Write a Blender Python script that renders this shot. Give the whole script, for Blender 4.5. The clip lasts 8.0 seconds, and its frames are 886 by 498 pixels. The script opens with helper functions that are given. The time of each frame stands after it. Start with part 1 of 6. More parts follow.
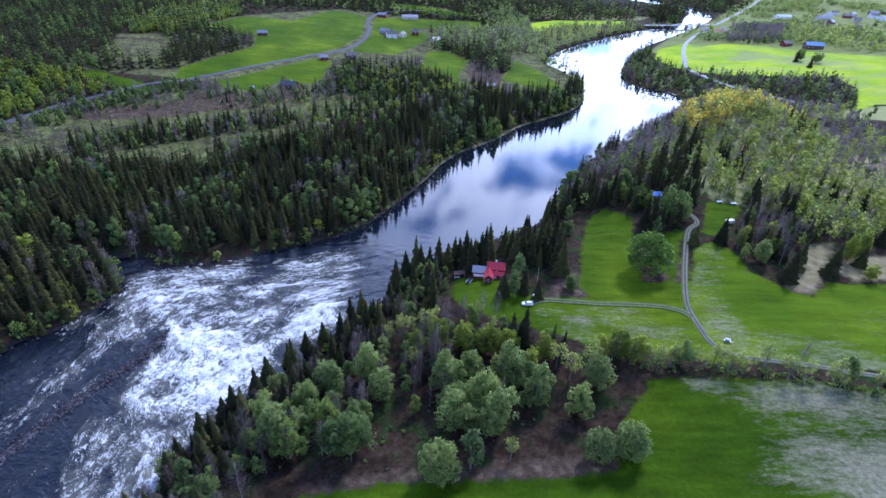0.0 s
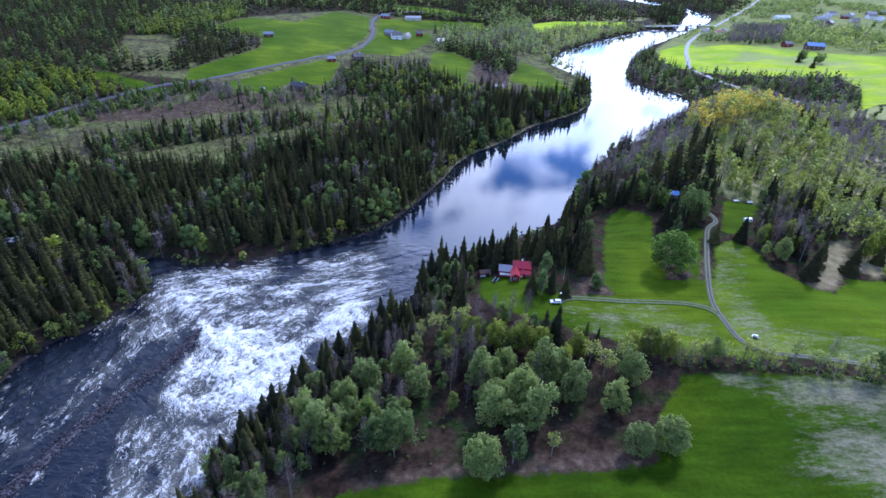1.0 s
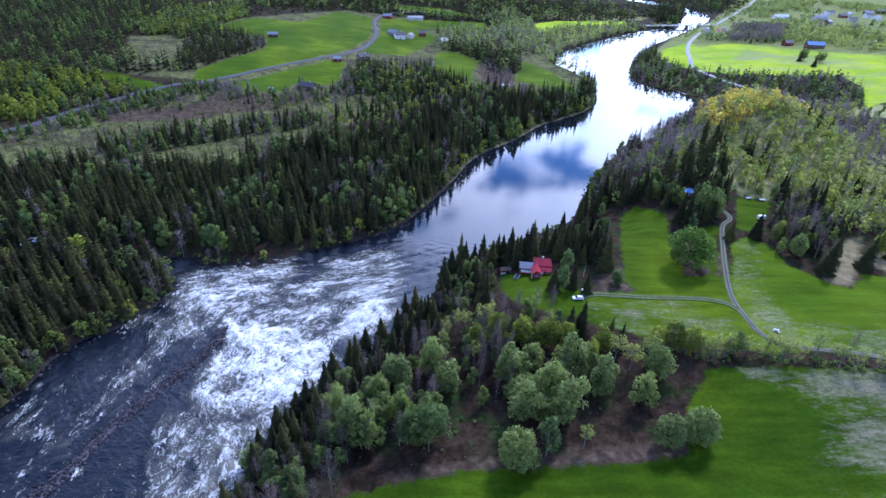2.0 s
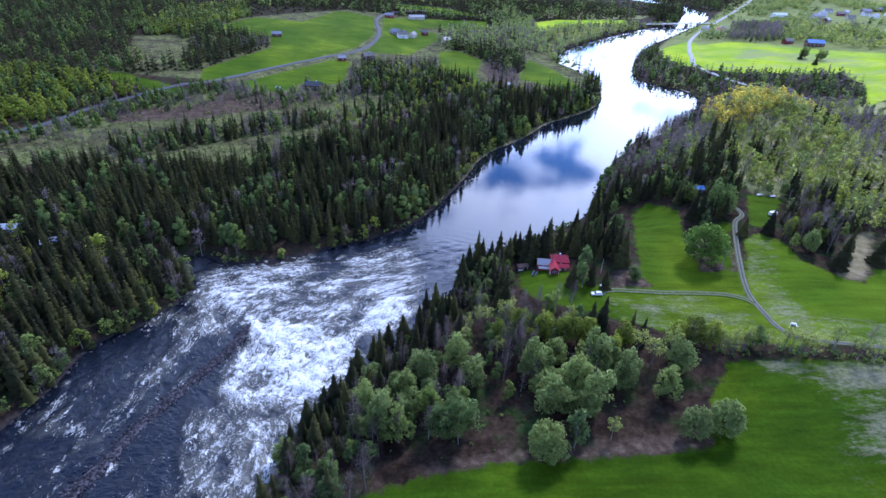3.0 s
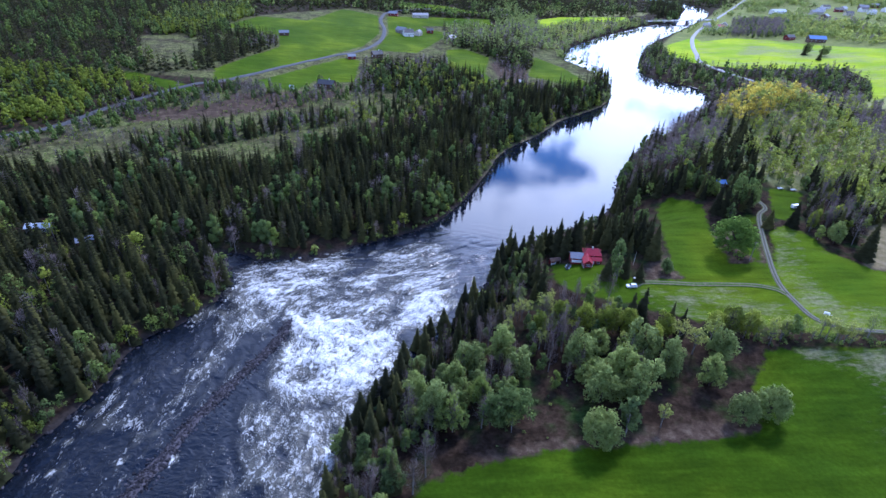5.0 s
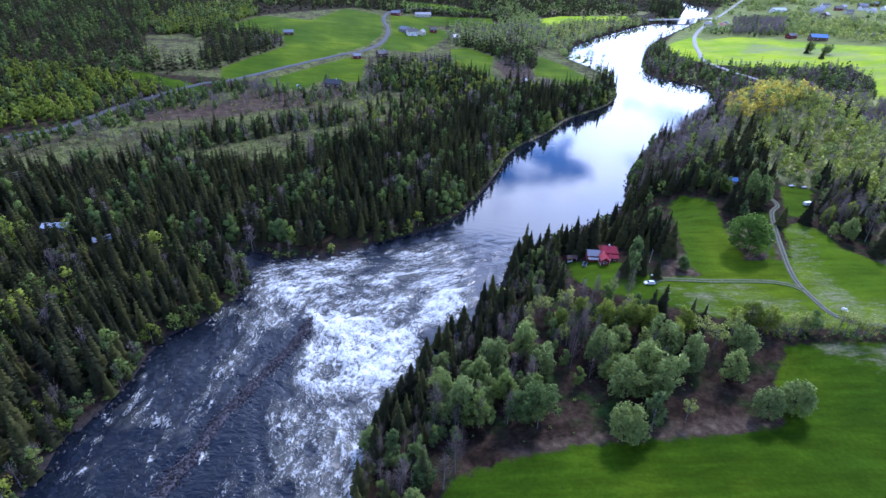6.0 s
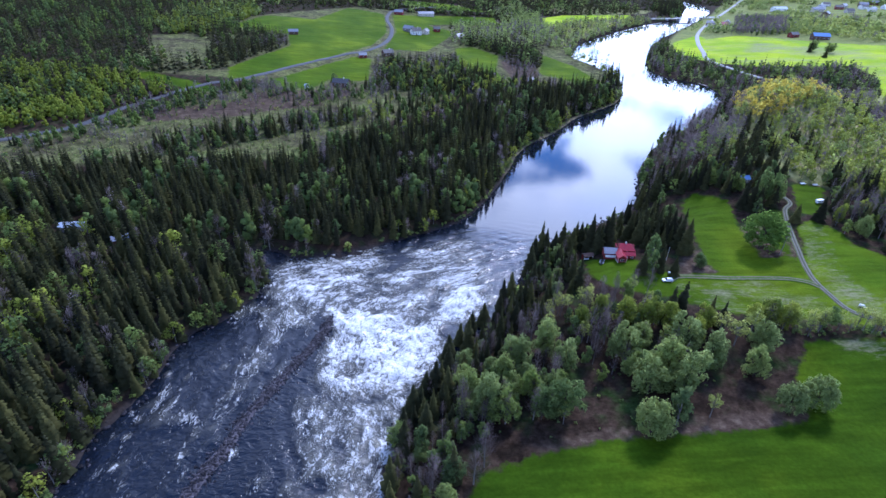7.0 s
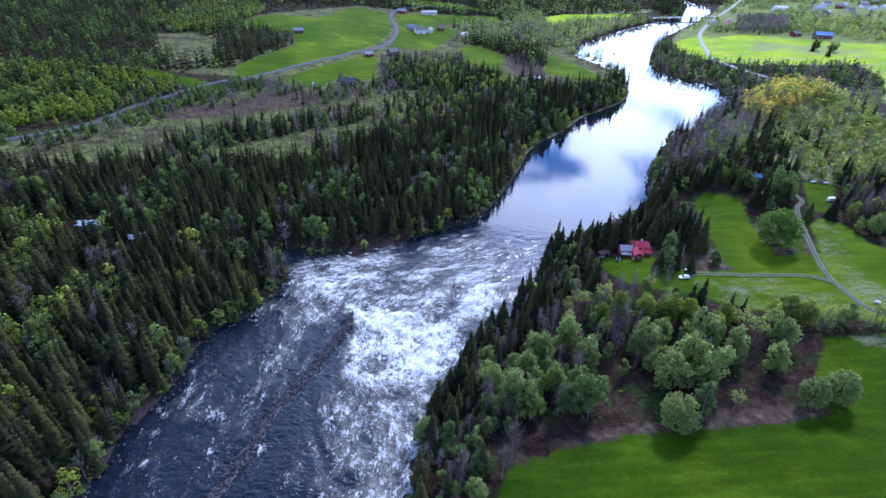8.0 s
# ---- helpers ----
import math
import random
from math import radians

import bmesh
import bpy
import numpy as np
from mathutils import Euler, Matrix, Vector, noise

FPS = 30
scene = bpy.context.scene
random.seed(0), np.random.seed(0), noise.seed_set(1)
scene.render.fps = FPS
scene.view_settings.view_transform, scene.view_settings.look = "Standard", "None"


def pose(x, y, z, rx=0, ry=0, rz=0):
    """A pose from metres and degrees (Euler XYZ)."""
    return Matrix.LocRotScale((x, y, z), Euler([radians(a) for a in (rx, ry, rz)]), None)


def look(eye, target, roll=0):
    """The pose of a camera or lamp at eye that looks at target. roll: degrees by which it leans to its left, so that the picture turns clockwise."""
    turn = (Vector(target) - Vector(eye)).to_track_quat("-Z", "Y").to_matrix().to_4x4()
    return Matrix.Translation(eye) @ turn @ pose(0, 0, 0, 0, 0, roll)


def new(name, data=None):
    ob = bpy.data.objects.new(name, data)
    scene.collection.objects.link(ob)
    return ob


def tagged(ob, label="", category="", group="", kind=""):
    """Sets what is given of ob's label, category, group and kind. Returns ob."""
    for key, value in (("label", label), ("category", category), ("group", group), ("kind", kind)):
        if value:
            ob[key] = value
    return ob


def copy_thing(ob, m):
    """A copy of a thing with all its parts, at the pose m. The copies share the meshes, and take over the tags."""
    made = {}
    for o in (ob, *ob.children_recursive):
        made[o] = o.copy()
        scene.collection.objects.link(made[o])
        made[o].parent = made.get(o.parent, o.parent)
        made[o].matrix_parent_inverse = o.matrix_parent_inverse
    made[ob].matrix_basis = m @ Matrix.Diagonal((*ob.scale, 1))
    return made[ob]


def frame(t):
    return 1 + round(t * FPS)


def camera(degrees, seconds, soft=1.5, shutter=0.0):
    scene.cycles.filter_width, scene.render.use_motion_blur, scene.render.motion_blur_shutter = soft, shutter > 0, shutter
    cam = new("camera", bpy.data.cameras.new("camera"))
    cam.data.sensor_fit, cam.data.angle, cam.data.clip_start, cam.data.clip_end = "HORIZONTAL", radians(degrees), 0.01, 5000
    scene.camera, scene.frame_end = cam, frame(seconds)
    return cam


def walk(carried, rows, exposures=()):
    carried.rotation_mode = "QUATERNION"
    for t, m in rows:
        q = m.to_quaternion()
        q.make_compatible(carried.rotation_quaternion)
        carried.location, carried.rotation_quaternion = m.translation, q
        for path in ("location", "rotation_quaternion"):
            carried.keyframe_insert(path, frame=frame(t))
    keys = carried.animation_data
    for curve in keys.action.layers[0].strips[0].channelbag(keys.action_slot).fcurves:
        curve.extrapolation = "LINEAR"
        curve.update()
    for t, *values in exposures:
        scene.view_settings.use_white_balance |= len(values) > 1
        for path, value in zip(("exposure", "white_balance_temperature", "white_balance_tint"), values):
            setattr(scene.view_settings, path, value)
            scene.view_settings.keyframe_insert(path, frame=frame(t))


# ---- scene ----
# seconds, eye, tilt, heading, roll
ROWS = [
    (0, 2.110, 1.953, 121.554, 59.312, 1.029, 2.514),
    (0.5, -3.962, 0.576, 121.739, 59.376, 0.774, 2.523),
    (1, -9.412, -0.802, 121.895, 59.403, 0.529, 2.520),
    (1.5, -14.368, -2.151, 122.020, 59.402, 0.295, 2.506),
    (3, -27.312, -5.792, 122.216, 59.309, -0.328, 2.406),
    (3.5, -31.270, -6.824, 122.227, 59.266, -0.508, 2.360),
    (4, -35.159, -7.756, 122.216, 59.225, -0.676, 2.311),
    (4.5, -39.022, -8.592, 122.187, 59.186, -0.831, 2.262),
    (6, -50.717, -10.649, 122.044, 59.091, -1.241, 2.143),
    (6.5, -54.666, -11.255, 122.000, 59.063, -1.365, 2.124),
    (7, -58.617, -11.872, 121.972, 59.030, -1.487, 2.123),
    (7.5, -62.533, -12.539, 121.968, 58.989, -1.612, 2.144),
    (8, -66.367, -13.300, 121.999, 58.933, -1.741, 2.192),
]
cam = camera(79.0, 8.0)
walk(cam, [(t, pose(x, y, z, rx, 0, rz) @ pose(0, 0, 0, 0, 0, roll)) for t, x, y, z, rx, rz, roll in ROWS], [(0.0, 0.36, 4950, 25), (8.0, 0.36, 4950, 25)])

# ---- light ----
SUN_AZ, SUN_EL = radians(30), radians(47)
CLOUD_BASE, CLOUD_HALO = 9.4, 40.0
SKY_SHIFT = (0.0, 0.0, 0.0)
sun_way = Vector((math.sin(SUN_AZ) * math.cos(SUN_EL), math.cos(SUN_AZ) * math.cos(SUN_EL), math.sin(SUN_EL)))
sun = new("sun", bpy.data.lights.new("sun", "SUN"))
sun.data.energy, sun.data.angle, sun.data.color = 3.4, radians(10.0), (1.0, 0.94, 0.80)
sun.matrix_world = look(sun_way * 100, (0, 0, 0))

world = bpy.data.worlds.new("world")
scene.world = world
world.use_nodes = True
wt = world.node_tree
wt.nodes.clear()


def wnode(kind, **values):
    n = wt.nodes.new(kind)
    for k, v in values.items():
        n.inputs[k].default_value = v
    return n


sky = wt.nodes.new("ShaderNodeTexSky")
sky.sky_type, sky.sun_disc = "NISHITA", False
sky.sun_elevation, sky.sun_rotation = SUN_EL, SUN_AZ
sky.air_density, sky.dust_density, sky.ozone_density = 1.0, 0.0, 4.0
coord = wt.nodes.new("ShaderNodeTexCoord")
split = wt.nodes.new("ShaderNodeSeparateXYZ")
wt.links.new(coord.outputs["Generated"], split.inputs[0])
lift = wt.nodes.new("ShaderNodeMath")
lift.operation, lift.inputs[1].default_value = "ADD", 0.22
wt.links.new(split.outputs["Z"], lift.inputs[0])
flat = wt.nodes.new("ShaderNodeVectorMath")
flat.operation = "DIVIDE"
both = wt.nodes.new("ShaderNodeCombineXYZ")
for k in range(3):
    wt.links.new(lift.outputs[0], both.inputs[k])
wt.links.new(coord.outputs["Generated"], flat.inputs[0])
wt.links.new(both.outputs[0], flat.inputs[1])
shift = wt.nodes.new("ShaderNodeVectorMath")
shift.operation, shift.inputs[1].default_value = "ADD", SKY_SHIFT
wt.links.new(flat.outputs[0], shift.inputs[0])
puffs = wnode("ShaderNodeTexNoise", Scale=3.6, Detail=8.0, Roughness=0.62, Distortion=0.5)
wt.links.new(shift.outputs[0], puffs.inputs["Vector"])
cover = wt.nodes.new("ShaderNodeValToRGB")
cover.color_ramp.elements[0].position, cover.color_ramp.elements[1].position = 0.39, 0.49
cover.color_ramp.elements[0].color = (0.0, 0.0, 0.0, 1)
high = wt.nodes.new("ShaderNodeMapRange")
high.inputs["From Min"].default_value, high.inputs["From Max"].default_value = 0.50, 0.80
high.inputs["To Min"].default_value, high.inputs["To Max"].default_value = 0.0, -0.13
wt.links.new(split.outputs["Z"], high.inputs["Value"])
thinned = wt.nodes.new("ShaderNodeMath")
wt.links.new(puffs.outputs["Fac"], thinned.inputs[0])
wt.links.new(high.outputs[0], thinned.inputs[1])
shades = wnode("ShaderNodeTexNoise", Scale=3.1, Detail=5.0)
wt.links.new(flat.outputs[0], shades.inputs["Vector"])
cloud = wt.nodes.new("ShaderNodeValToRGB")
cloud.color_ramp.elements[0].color, cloud.color_ramp.elements[1].color = (0.74, 0.84, 1.0, 1), (0.90, 0.95, 1.0, 1)
cloud.color_ramp.elements[0].position, cloud.color_ramp.elements[1].position = 0.35, 0.62
wt.links.new(shades.outputs["Fac"], cloud.inputs["Fac"])
# the clouds round and below the sun shine through, the rest are duller
toward = wt.nodes.new("ShaderNodeVectorMath")
toward.operation = "DOT_PRODUCT"
toward.inputs[1].default_value = Vector((math.sin(radians(19)) * 0.90, math.cos(radians(19)) * 0.90, 0.436))
wt.links.new(coord.outputs["Generated"], toward.inputs[0])


def wmath(op, a, b):
    n = wt.nodes.new("ShaderNodeMath")
    n.operation = op
    for k, v in enumerate((a, b)):
        if isinstance(v, (int, float)):
            n.inputs[k].default_value = v
        else:
            wt.links.new(v, n.inputs[k])
    return n.outputs[0]


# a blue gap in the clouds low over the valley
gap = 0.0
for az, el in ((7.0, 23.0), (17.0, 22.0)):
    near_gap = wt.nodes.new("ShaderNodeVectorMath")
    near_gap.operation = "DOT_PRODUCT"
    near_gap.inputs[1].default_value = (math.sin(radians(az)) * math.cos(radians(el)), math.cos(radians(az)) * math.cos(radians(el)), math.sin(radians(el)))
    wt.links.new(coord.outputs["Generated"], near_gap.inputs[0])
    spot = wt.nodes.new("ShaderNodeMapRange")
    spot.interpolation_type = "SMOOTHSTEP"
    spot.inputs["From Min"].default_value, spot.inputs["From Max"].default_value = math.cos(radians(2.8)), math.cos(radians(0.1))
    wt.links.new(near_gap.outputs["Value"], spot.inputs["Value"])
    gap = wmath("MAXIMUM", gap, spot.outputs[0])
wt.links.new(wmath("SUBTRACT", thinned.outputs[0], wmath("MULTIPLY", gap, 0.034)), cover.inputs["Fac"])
halo = wmath("POWER", wmath("MAXIMUM", toward.outputs["Value"], 0.0), 6.0)
shine = wmath("ADD", CLOUD_BASE, wmath("MULTIPLY", halo, CLOUD_HALO))
bright = wt.nodes.new("ShaderNodeVectorMath")
bright.operation = "SCALE"
wt.links.new(cloud.outputs["Color"], bright.inputs[0])
wt.links.new(shine, bright.inputs["Scale"])
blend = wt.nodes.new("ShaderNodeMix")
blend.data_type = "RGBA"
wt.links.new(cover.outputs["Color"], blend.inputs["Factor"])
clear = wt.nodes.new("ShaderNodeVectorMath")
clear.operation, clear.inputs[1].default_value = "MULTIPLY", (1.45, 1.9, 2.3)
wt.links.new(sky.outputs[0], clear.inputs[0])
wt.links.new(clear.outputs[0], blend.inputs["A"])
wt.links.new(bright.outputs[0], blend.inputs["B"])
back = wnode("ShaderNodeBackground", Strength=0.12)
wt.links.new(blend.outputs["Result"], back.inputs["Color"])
wout = wt.nodes.new("ShaderNodeOutputWorld")
wt.links.new(back.outputs[0], wout.inputs["Surface"])


# ---- materials ----
class Mat:
    """A small builder for node materials."""

    def __init__(self, name):
        self.m = bpy.data.materials.new(name)
        self.m.use_nodes = True
        self.t = self.m.node_tree
        self.t.nodes.clear()
        self.out = self.t.nodes.new("ShaderNodeOutputMaterial")

    def node(self, kind, links=(), **values):
        n = self.t.nodes.new(kind)
        for k, v in values.items():
            n.inputs[k].default_value = v
        for k, s in links:
            self.t.links.new(s, n.inputs[k])
        return n

    def math(self, op, a, b=0.0, clamp=False):
        n = self.t.nodes.new("ShaderNodeMath")
        n.operation, n.use_clamp = op, clamp
        for k, v in enumerate((a, b)):
            if isinstance(v, (int, float)):
                n.inputs[k].default_value = v
            else:
                self.t.links.new(v, n.inputs[k])
        return n.outputs[0]

    def attr(self, name, what="Fac"):
        n = self.t.nodes.new("ShaderNodeAttribute")
        n.attribute_name = name
        return n.outputs[what]

    def place(self, stretch=(1, 1, 1), source=None, turn=0.0):
        if source is None:
            source = self.t.nodes.new("ShaderNodeNewGeometry").outputs["Position"]
        n = self.t.nodes.new("ShaderNodeMapping")
        n.inputs["Scale"].default_value = stretch
        n.inputs["Rotation"].default_value = (0, 0, turn)
        self.t.links.new(source, n.inputs["Vector"])
        return n.outputs[0]

    def noise(self, scale, detail=4.0, rough=0.55, at=None, distort=0.0):
        n = self.node("ShaderNodeTexNoise", Scale=scale, Detail=detail, Roughness=rough, Distortion=distort)
        self.t.links.new(at if at is not None else self.place(), n.inputs["Vector"])
        return n.outputs["Fac"]

    def steps(self, fac, *stops):
        n = self.t.nodes.new("ShaderNodeValToRGB")
        e = n.color_ramp.elements
        while len(e) < len(stops):
            e.new(0.5)
        for k, (p, c) in enumerate(stops):
            e[k].position = p
            e[k].color = (*c, 1) if isinstance(c, tuple) else (c, c, c, 1)
        self.t.links.new(fac, n.inputs["Fac"])
        return n.outputs["Color"]

    def mix(self, fac, a, b, how="MIX"):
        n = self.t.nodes.new("ShaderNodeMix")
        n.data_type, n.blend_type = "RGBA", how
        for key, v in (("Factor", fac), ("A", a), ("B", b)):
            if isinstance(v, tuple):
                n.inputs[key].default_value = (*v, 1)
            elif isinstance(v, (int, float)):
                n.inputs[key].default_value = v
            else:
                self.t.links.new(v, n.inputs[key])
        return n.outputs["Result"]

    def bump(self, h, strength, distance):
        return self.node("ShaderNodeBump", [("Height", h)], Strength=strength, Distance=distance).outputs[0]

    def surface(self, colour, rough=0.8, metal=0.0, normal=None, ior=1.45, spec=0.5):
        n = self.t.nodes.new("ShaderNodeBsdfPrincipled")
        for key, v in (("Base Color", colour), ("Roughness", rough), ("Metallic", metal), ("Normal", normal), ("IOR", ior), ("Specular IOR Level", spec)):
            if v is None:
                continue
            if isinstance(v, tuple):
                n.inputs[key].default_value = (*v, 1)
            elif isinstance(v, (int, float)):
                n.inputs[key].default_value = v
            else:
                self.t.links.new(v, n.inputs[key])
        self.t.links.new(n.outputs[0], self.out.inputs["Surface"])
        return n


def tree_random(m):
    """A number from 0 to 1 for each tree, single or in a wood."""
    n = m.t.nodes.new("ShaderNodeObjectInfo")
    return m.math("FRACT", m.math("ADD", m.attr("tint"), n.outputs["Random"]))


def foliage(name, dark, mid, light, glow=0.3):
    m = Mat(name)
    c = m.steps(tree_random(m), (0.0, dark), (0.5, mid), (1.0, light))
    island = m.t.nodes.new("ShaderNodeNewGeometry").outputs["Random Per Island"]
    c = m.mix(1.0, c, m.steps(island, (0.0, 0.86), (1.0, 1.12)), "MULTIPLY")
    c = m.mix(1.0, c, m.steps(m.noise(0.6, 2.0), (0.3, 0.75), (0.7, 1.2)), "MULTIPLY")
    d = m.node("ShaderNodeBsdfDiffuse", [("Color", c)], Roughness=0.6)
    t = m.node("ShaderNodeBsdfTranslucent", [("Color", m.mix(0.5, c, (0.32, 0.42, 0.03), "MIX"))])
    t.inputs["Color"].default_value = (*light, 1)
    mix = m.node("ShaderNodeMixShader", Fac=glow)
    m.t.links.new(c, t.inputs["Color"])
    m.t.links.new(d.outputs[0], mix.inputs[1])
    m.t.links.new(t.outputs[0], mix.inputs[2])
    m.t.links.new(mix.outputs[0], m.out.inputs["Surface"])
    return m.m


def bark(name, dark, light):
    m = Mat(name)
    c = m.steps(m.noise(3.0, 5.0, at=m.place((1, 1, 0.2))), (0.3, dark), (0.7, light))
    c = m.mix(1.0, c, m.steps(tree_random(m), (0.0, 0.75), (1.0, 1.2)), "MULTIPLY")
    m.surface(c, 0.9, spec=0.2)
    return m.m


NEEDLES = foliage("spruce_needles", (0.0353, 0.0370, 0.0207), (0.0547, 0.0580, 0.0252), (0.1049, 0.1040, 0.0342), 0.40)
LEAVES = foliage("spring_leaves", (0.130, 0.180, 0.066), (0.175, 0.240, 0.074), (0.250, 0.315, 0.072), 0.56)
SILVER = foliage("pale_willow_leaves", (0.228, 0.285, 0.098), (0.266, 0.328, 0.106), (0.302, 0.365, 0.108), 0.60)
GOLD = foliage("budding_yellow_leaves", (0.290, 0.350, 0.088), (0.350, 0.400, 0.102), (0.410, 0.435, 0.118), 0.66)
AMBER = foliage("amber_buds", (0.540, 0.450, 0.080), (0.620, 0.520, 0.090), (0.680, 0.580, 0.100), 0.62)
LIME = foliage("bright_spring_leaves", (0.140, 0.230, 0.050), (0.165, 0.255, 0.052), (0.190, 0.280, 0.055), 0.6)
TWIGS = foliage("bare_twigs", (0.135, 0.112, 0.112), (0.180, 0.150, 0.150), (0.235, 0.200, 0.196), 0.55)
YOUNG = foliage("young_birch_leaves", (0.205, 0.255, 0.046), (0.275, 0.325, 0.053), (0.345, 0.388, 0.062), 0.63)
TRUNK = bark("dark_bark", (0.035, 0.028, 0.022), (0.090, 0.075, 0.060))
BIRCH = bark("pale_bark", (0.07, 0.062, 0.056), (0.26, 0.245, 0.225))


def ground_material():
    m = Mat("ground")
    fine, mid, big = m.noise(0.9, 6.0, 0.65), m.noise(0.12, 5.0), m.noise(0.022, 4.0)
    floor = m.steps(mid, (0.32, (0.014, 0.010, 0.007)), (0.48, (0.036, 0.024, 0.016)), (0.56, (0.026, 0.024, 0.012)), (0.66, (0.020, 0.034, 0.009)))
    floor = m.mix(1.0, floor, m.steps(m.noise(0.33, 6.0, 0.72), (0.35, 0.55), (0.65, 1.45)), "MULTIPLY")
    floor = m.mix(1.0, floor, m.steps(fine, (0.3, 0.6), (0.7, 1.35)), "MULTIPLY")
    heath = m.steps(m.noise(0.05, 6.0, 0.65), (0.34, (0.048, 0.040, 0.024)), (0.48, (0.085, 0.082, 0.034)), (0.62, (0.110, 0.120, 0.038)), (0.75, (0.050, 0.070, 0.022)))
    heath = m.mix(1.0, heath, m.steps(m.noise(0.22, 5.0, 0.7), (0.36, 0.45), (0.64, 1.45)), "MULTIPLY")
    heath = m.mix(1.0, heath, m.steps(fine, (0.34, 0.4), (0.66, 1.5)), "MULTIPLY")
    straw = m.steps(m.noise(0.35, 6.0, 0.7), (0.3, (0.026, 0.018, 0.012)), (0.5, (0.062, 0.043, 0.030)), (0.7, (0.135, 0.104, 0.070)))
    # pale tan with the right bank's sunshine put into the colour
    tan = m.steps(m.noise(0.2, 6.0, 0.7), (0.3, (0.15, 0.15, 0.06)), (0.5, (0.30, 0.26, 0.12)), (0.7, (0.46, 0.38, 0.23)))
    straw = m.mix(m.attr("dry"), straw, tan)
    heath = m.mix(m.math("MULTIPLY", m.attr("dry"), 0.85), heath, m.mix(0.5, tan, (0.16, 0.20, 0.05)))
    # heath of the sunny valley, its light painted in as a brighter green
    heath = m.mix(m.math("MULTIPLY", m.attr("lush"), 0.8), heath, m.steps(m.noise(0.06, 5.0), (0.35, (0.10, 0.14, 0.03)), (0.65, (0.22, 0.27, 0.05))))
    rows = m.noise(0.30, 4.0, 0.6, at=m.place((0.18, 1.0, 1.0), turn=0.12))
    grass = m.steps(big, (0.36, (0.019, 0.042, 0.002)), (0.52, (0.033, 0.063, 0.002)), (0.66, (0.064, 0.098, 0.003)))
    grass = m.mix(1.0, grass, m.steps(rows, (0.32, 0.72), (0.68, 1.22)), "MULTIPLY")
    grass = m.mix(1.0, grass, m.steps(fine, (0.3, 0.80), (0.7, 1.15)), "MULTIPLY")
    # yellower far grass, made much brighter in colour to stand for full sun
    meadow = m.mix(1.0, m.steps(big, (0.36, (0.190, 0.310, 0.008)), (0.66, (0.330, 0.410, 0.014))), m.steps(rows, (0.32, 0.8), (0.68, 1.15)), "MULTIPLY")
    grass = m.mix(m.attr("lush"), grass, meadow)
    patch = m.math("ADD", m.math("MULTIPLY", m.noise(0.045, 5.0, 0.6, at=m.place((0.5, 1.2, 1))), 0.5), m.math("MULTIPLY", m.noise(0.60, 8.0, 0.80, at=m.place((0.40, 1.2, 1), turn=0.12)), 0.5))
    worn = m.math("ADD", patch, m.math("MULTIPLY", m.math("SUBTRACT", m.attr("bare"), 0.6), 0.13))
    bare = m.math("MULTIPLY", m.steps(worn, (0.515, 0.0), (0.65, 0.62)), m.math("MULTIPLY", m.attr("bare"), 1.5, True))
    grass = m.mix(bare, grass, m.steps(fine, (0.3, (0.120, 0.106, 0.064)), (0.7, (0.29, 0.258, 0.190))))
    wobble = m.math("MULTIPLY", m.math("SUBTRACT", m.noise(0.28, 5.0, 0.65), 0.5), 7.0)

    def inside(name, soft):
        return m.math("MULTIPLY", m.math("ADD", m.math("ADD", m.attr(name), wobble), soft * 0.5), 1.0 / soft, True)

    c = m.mix(inside("heath", 5.0), floor, heath)
    c = m.mix(inside("straw", 3.0), c, straw)
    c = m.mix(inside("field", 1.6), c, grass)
    shore = m.math("MULTIPLY", m.math("SUBTRACT", 3.2, m.attr("shore")), 0.5, True)
    wet = m.steps(fine, (0.3, (0.012, 0.010, 0.010)), (0.7, (0.045, 0.038, 0.034)))
    c = m.mix(shore, c, m.mix(m.attr("bank"), wet, m.steps(fine, (0.3, (0.060, 0.055, 0.030)), (0.7, (0.220, 0.190, 0.110)))))
    m.surface(c, 0.9, normal=m.bump(m.math("ADD", fine, m.math("MULTIPLY", mid, 2.0)), 0.5, 0.4), spec=0.02)
    return m.m


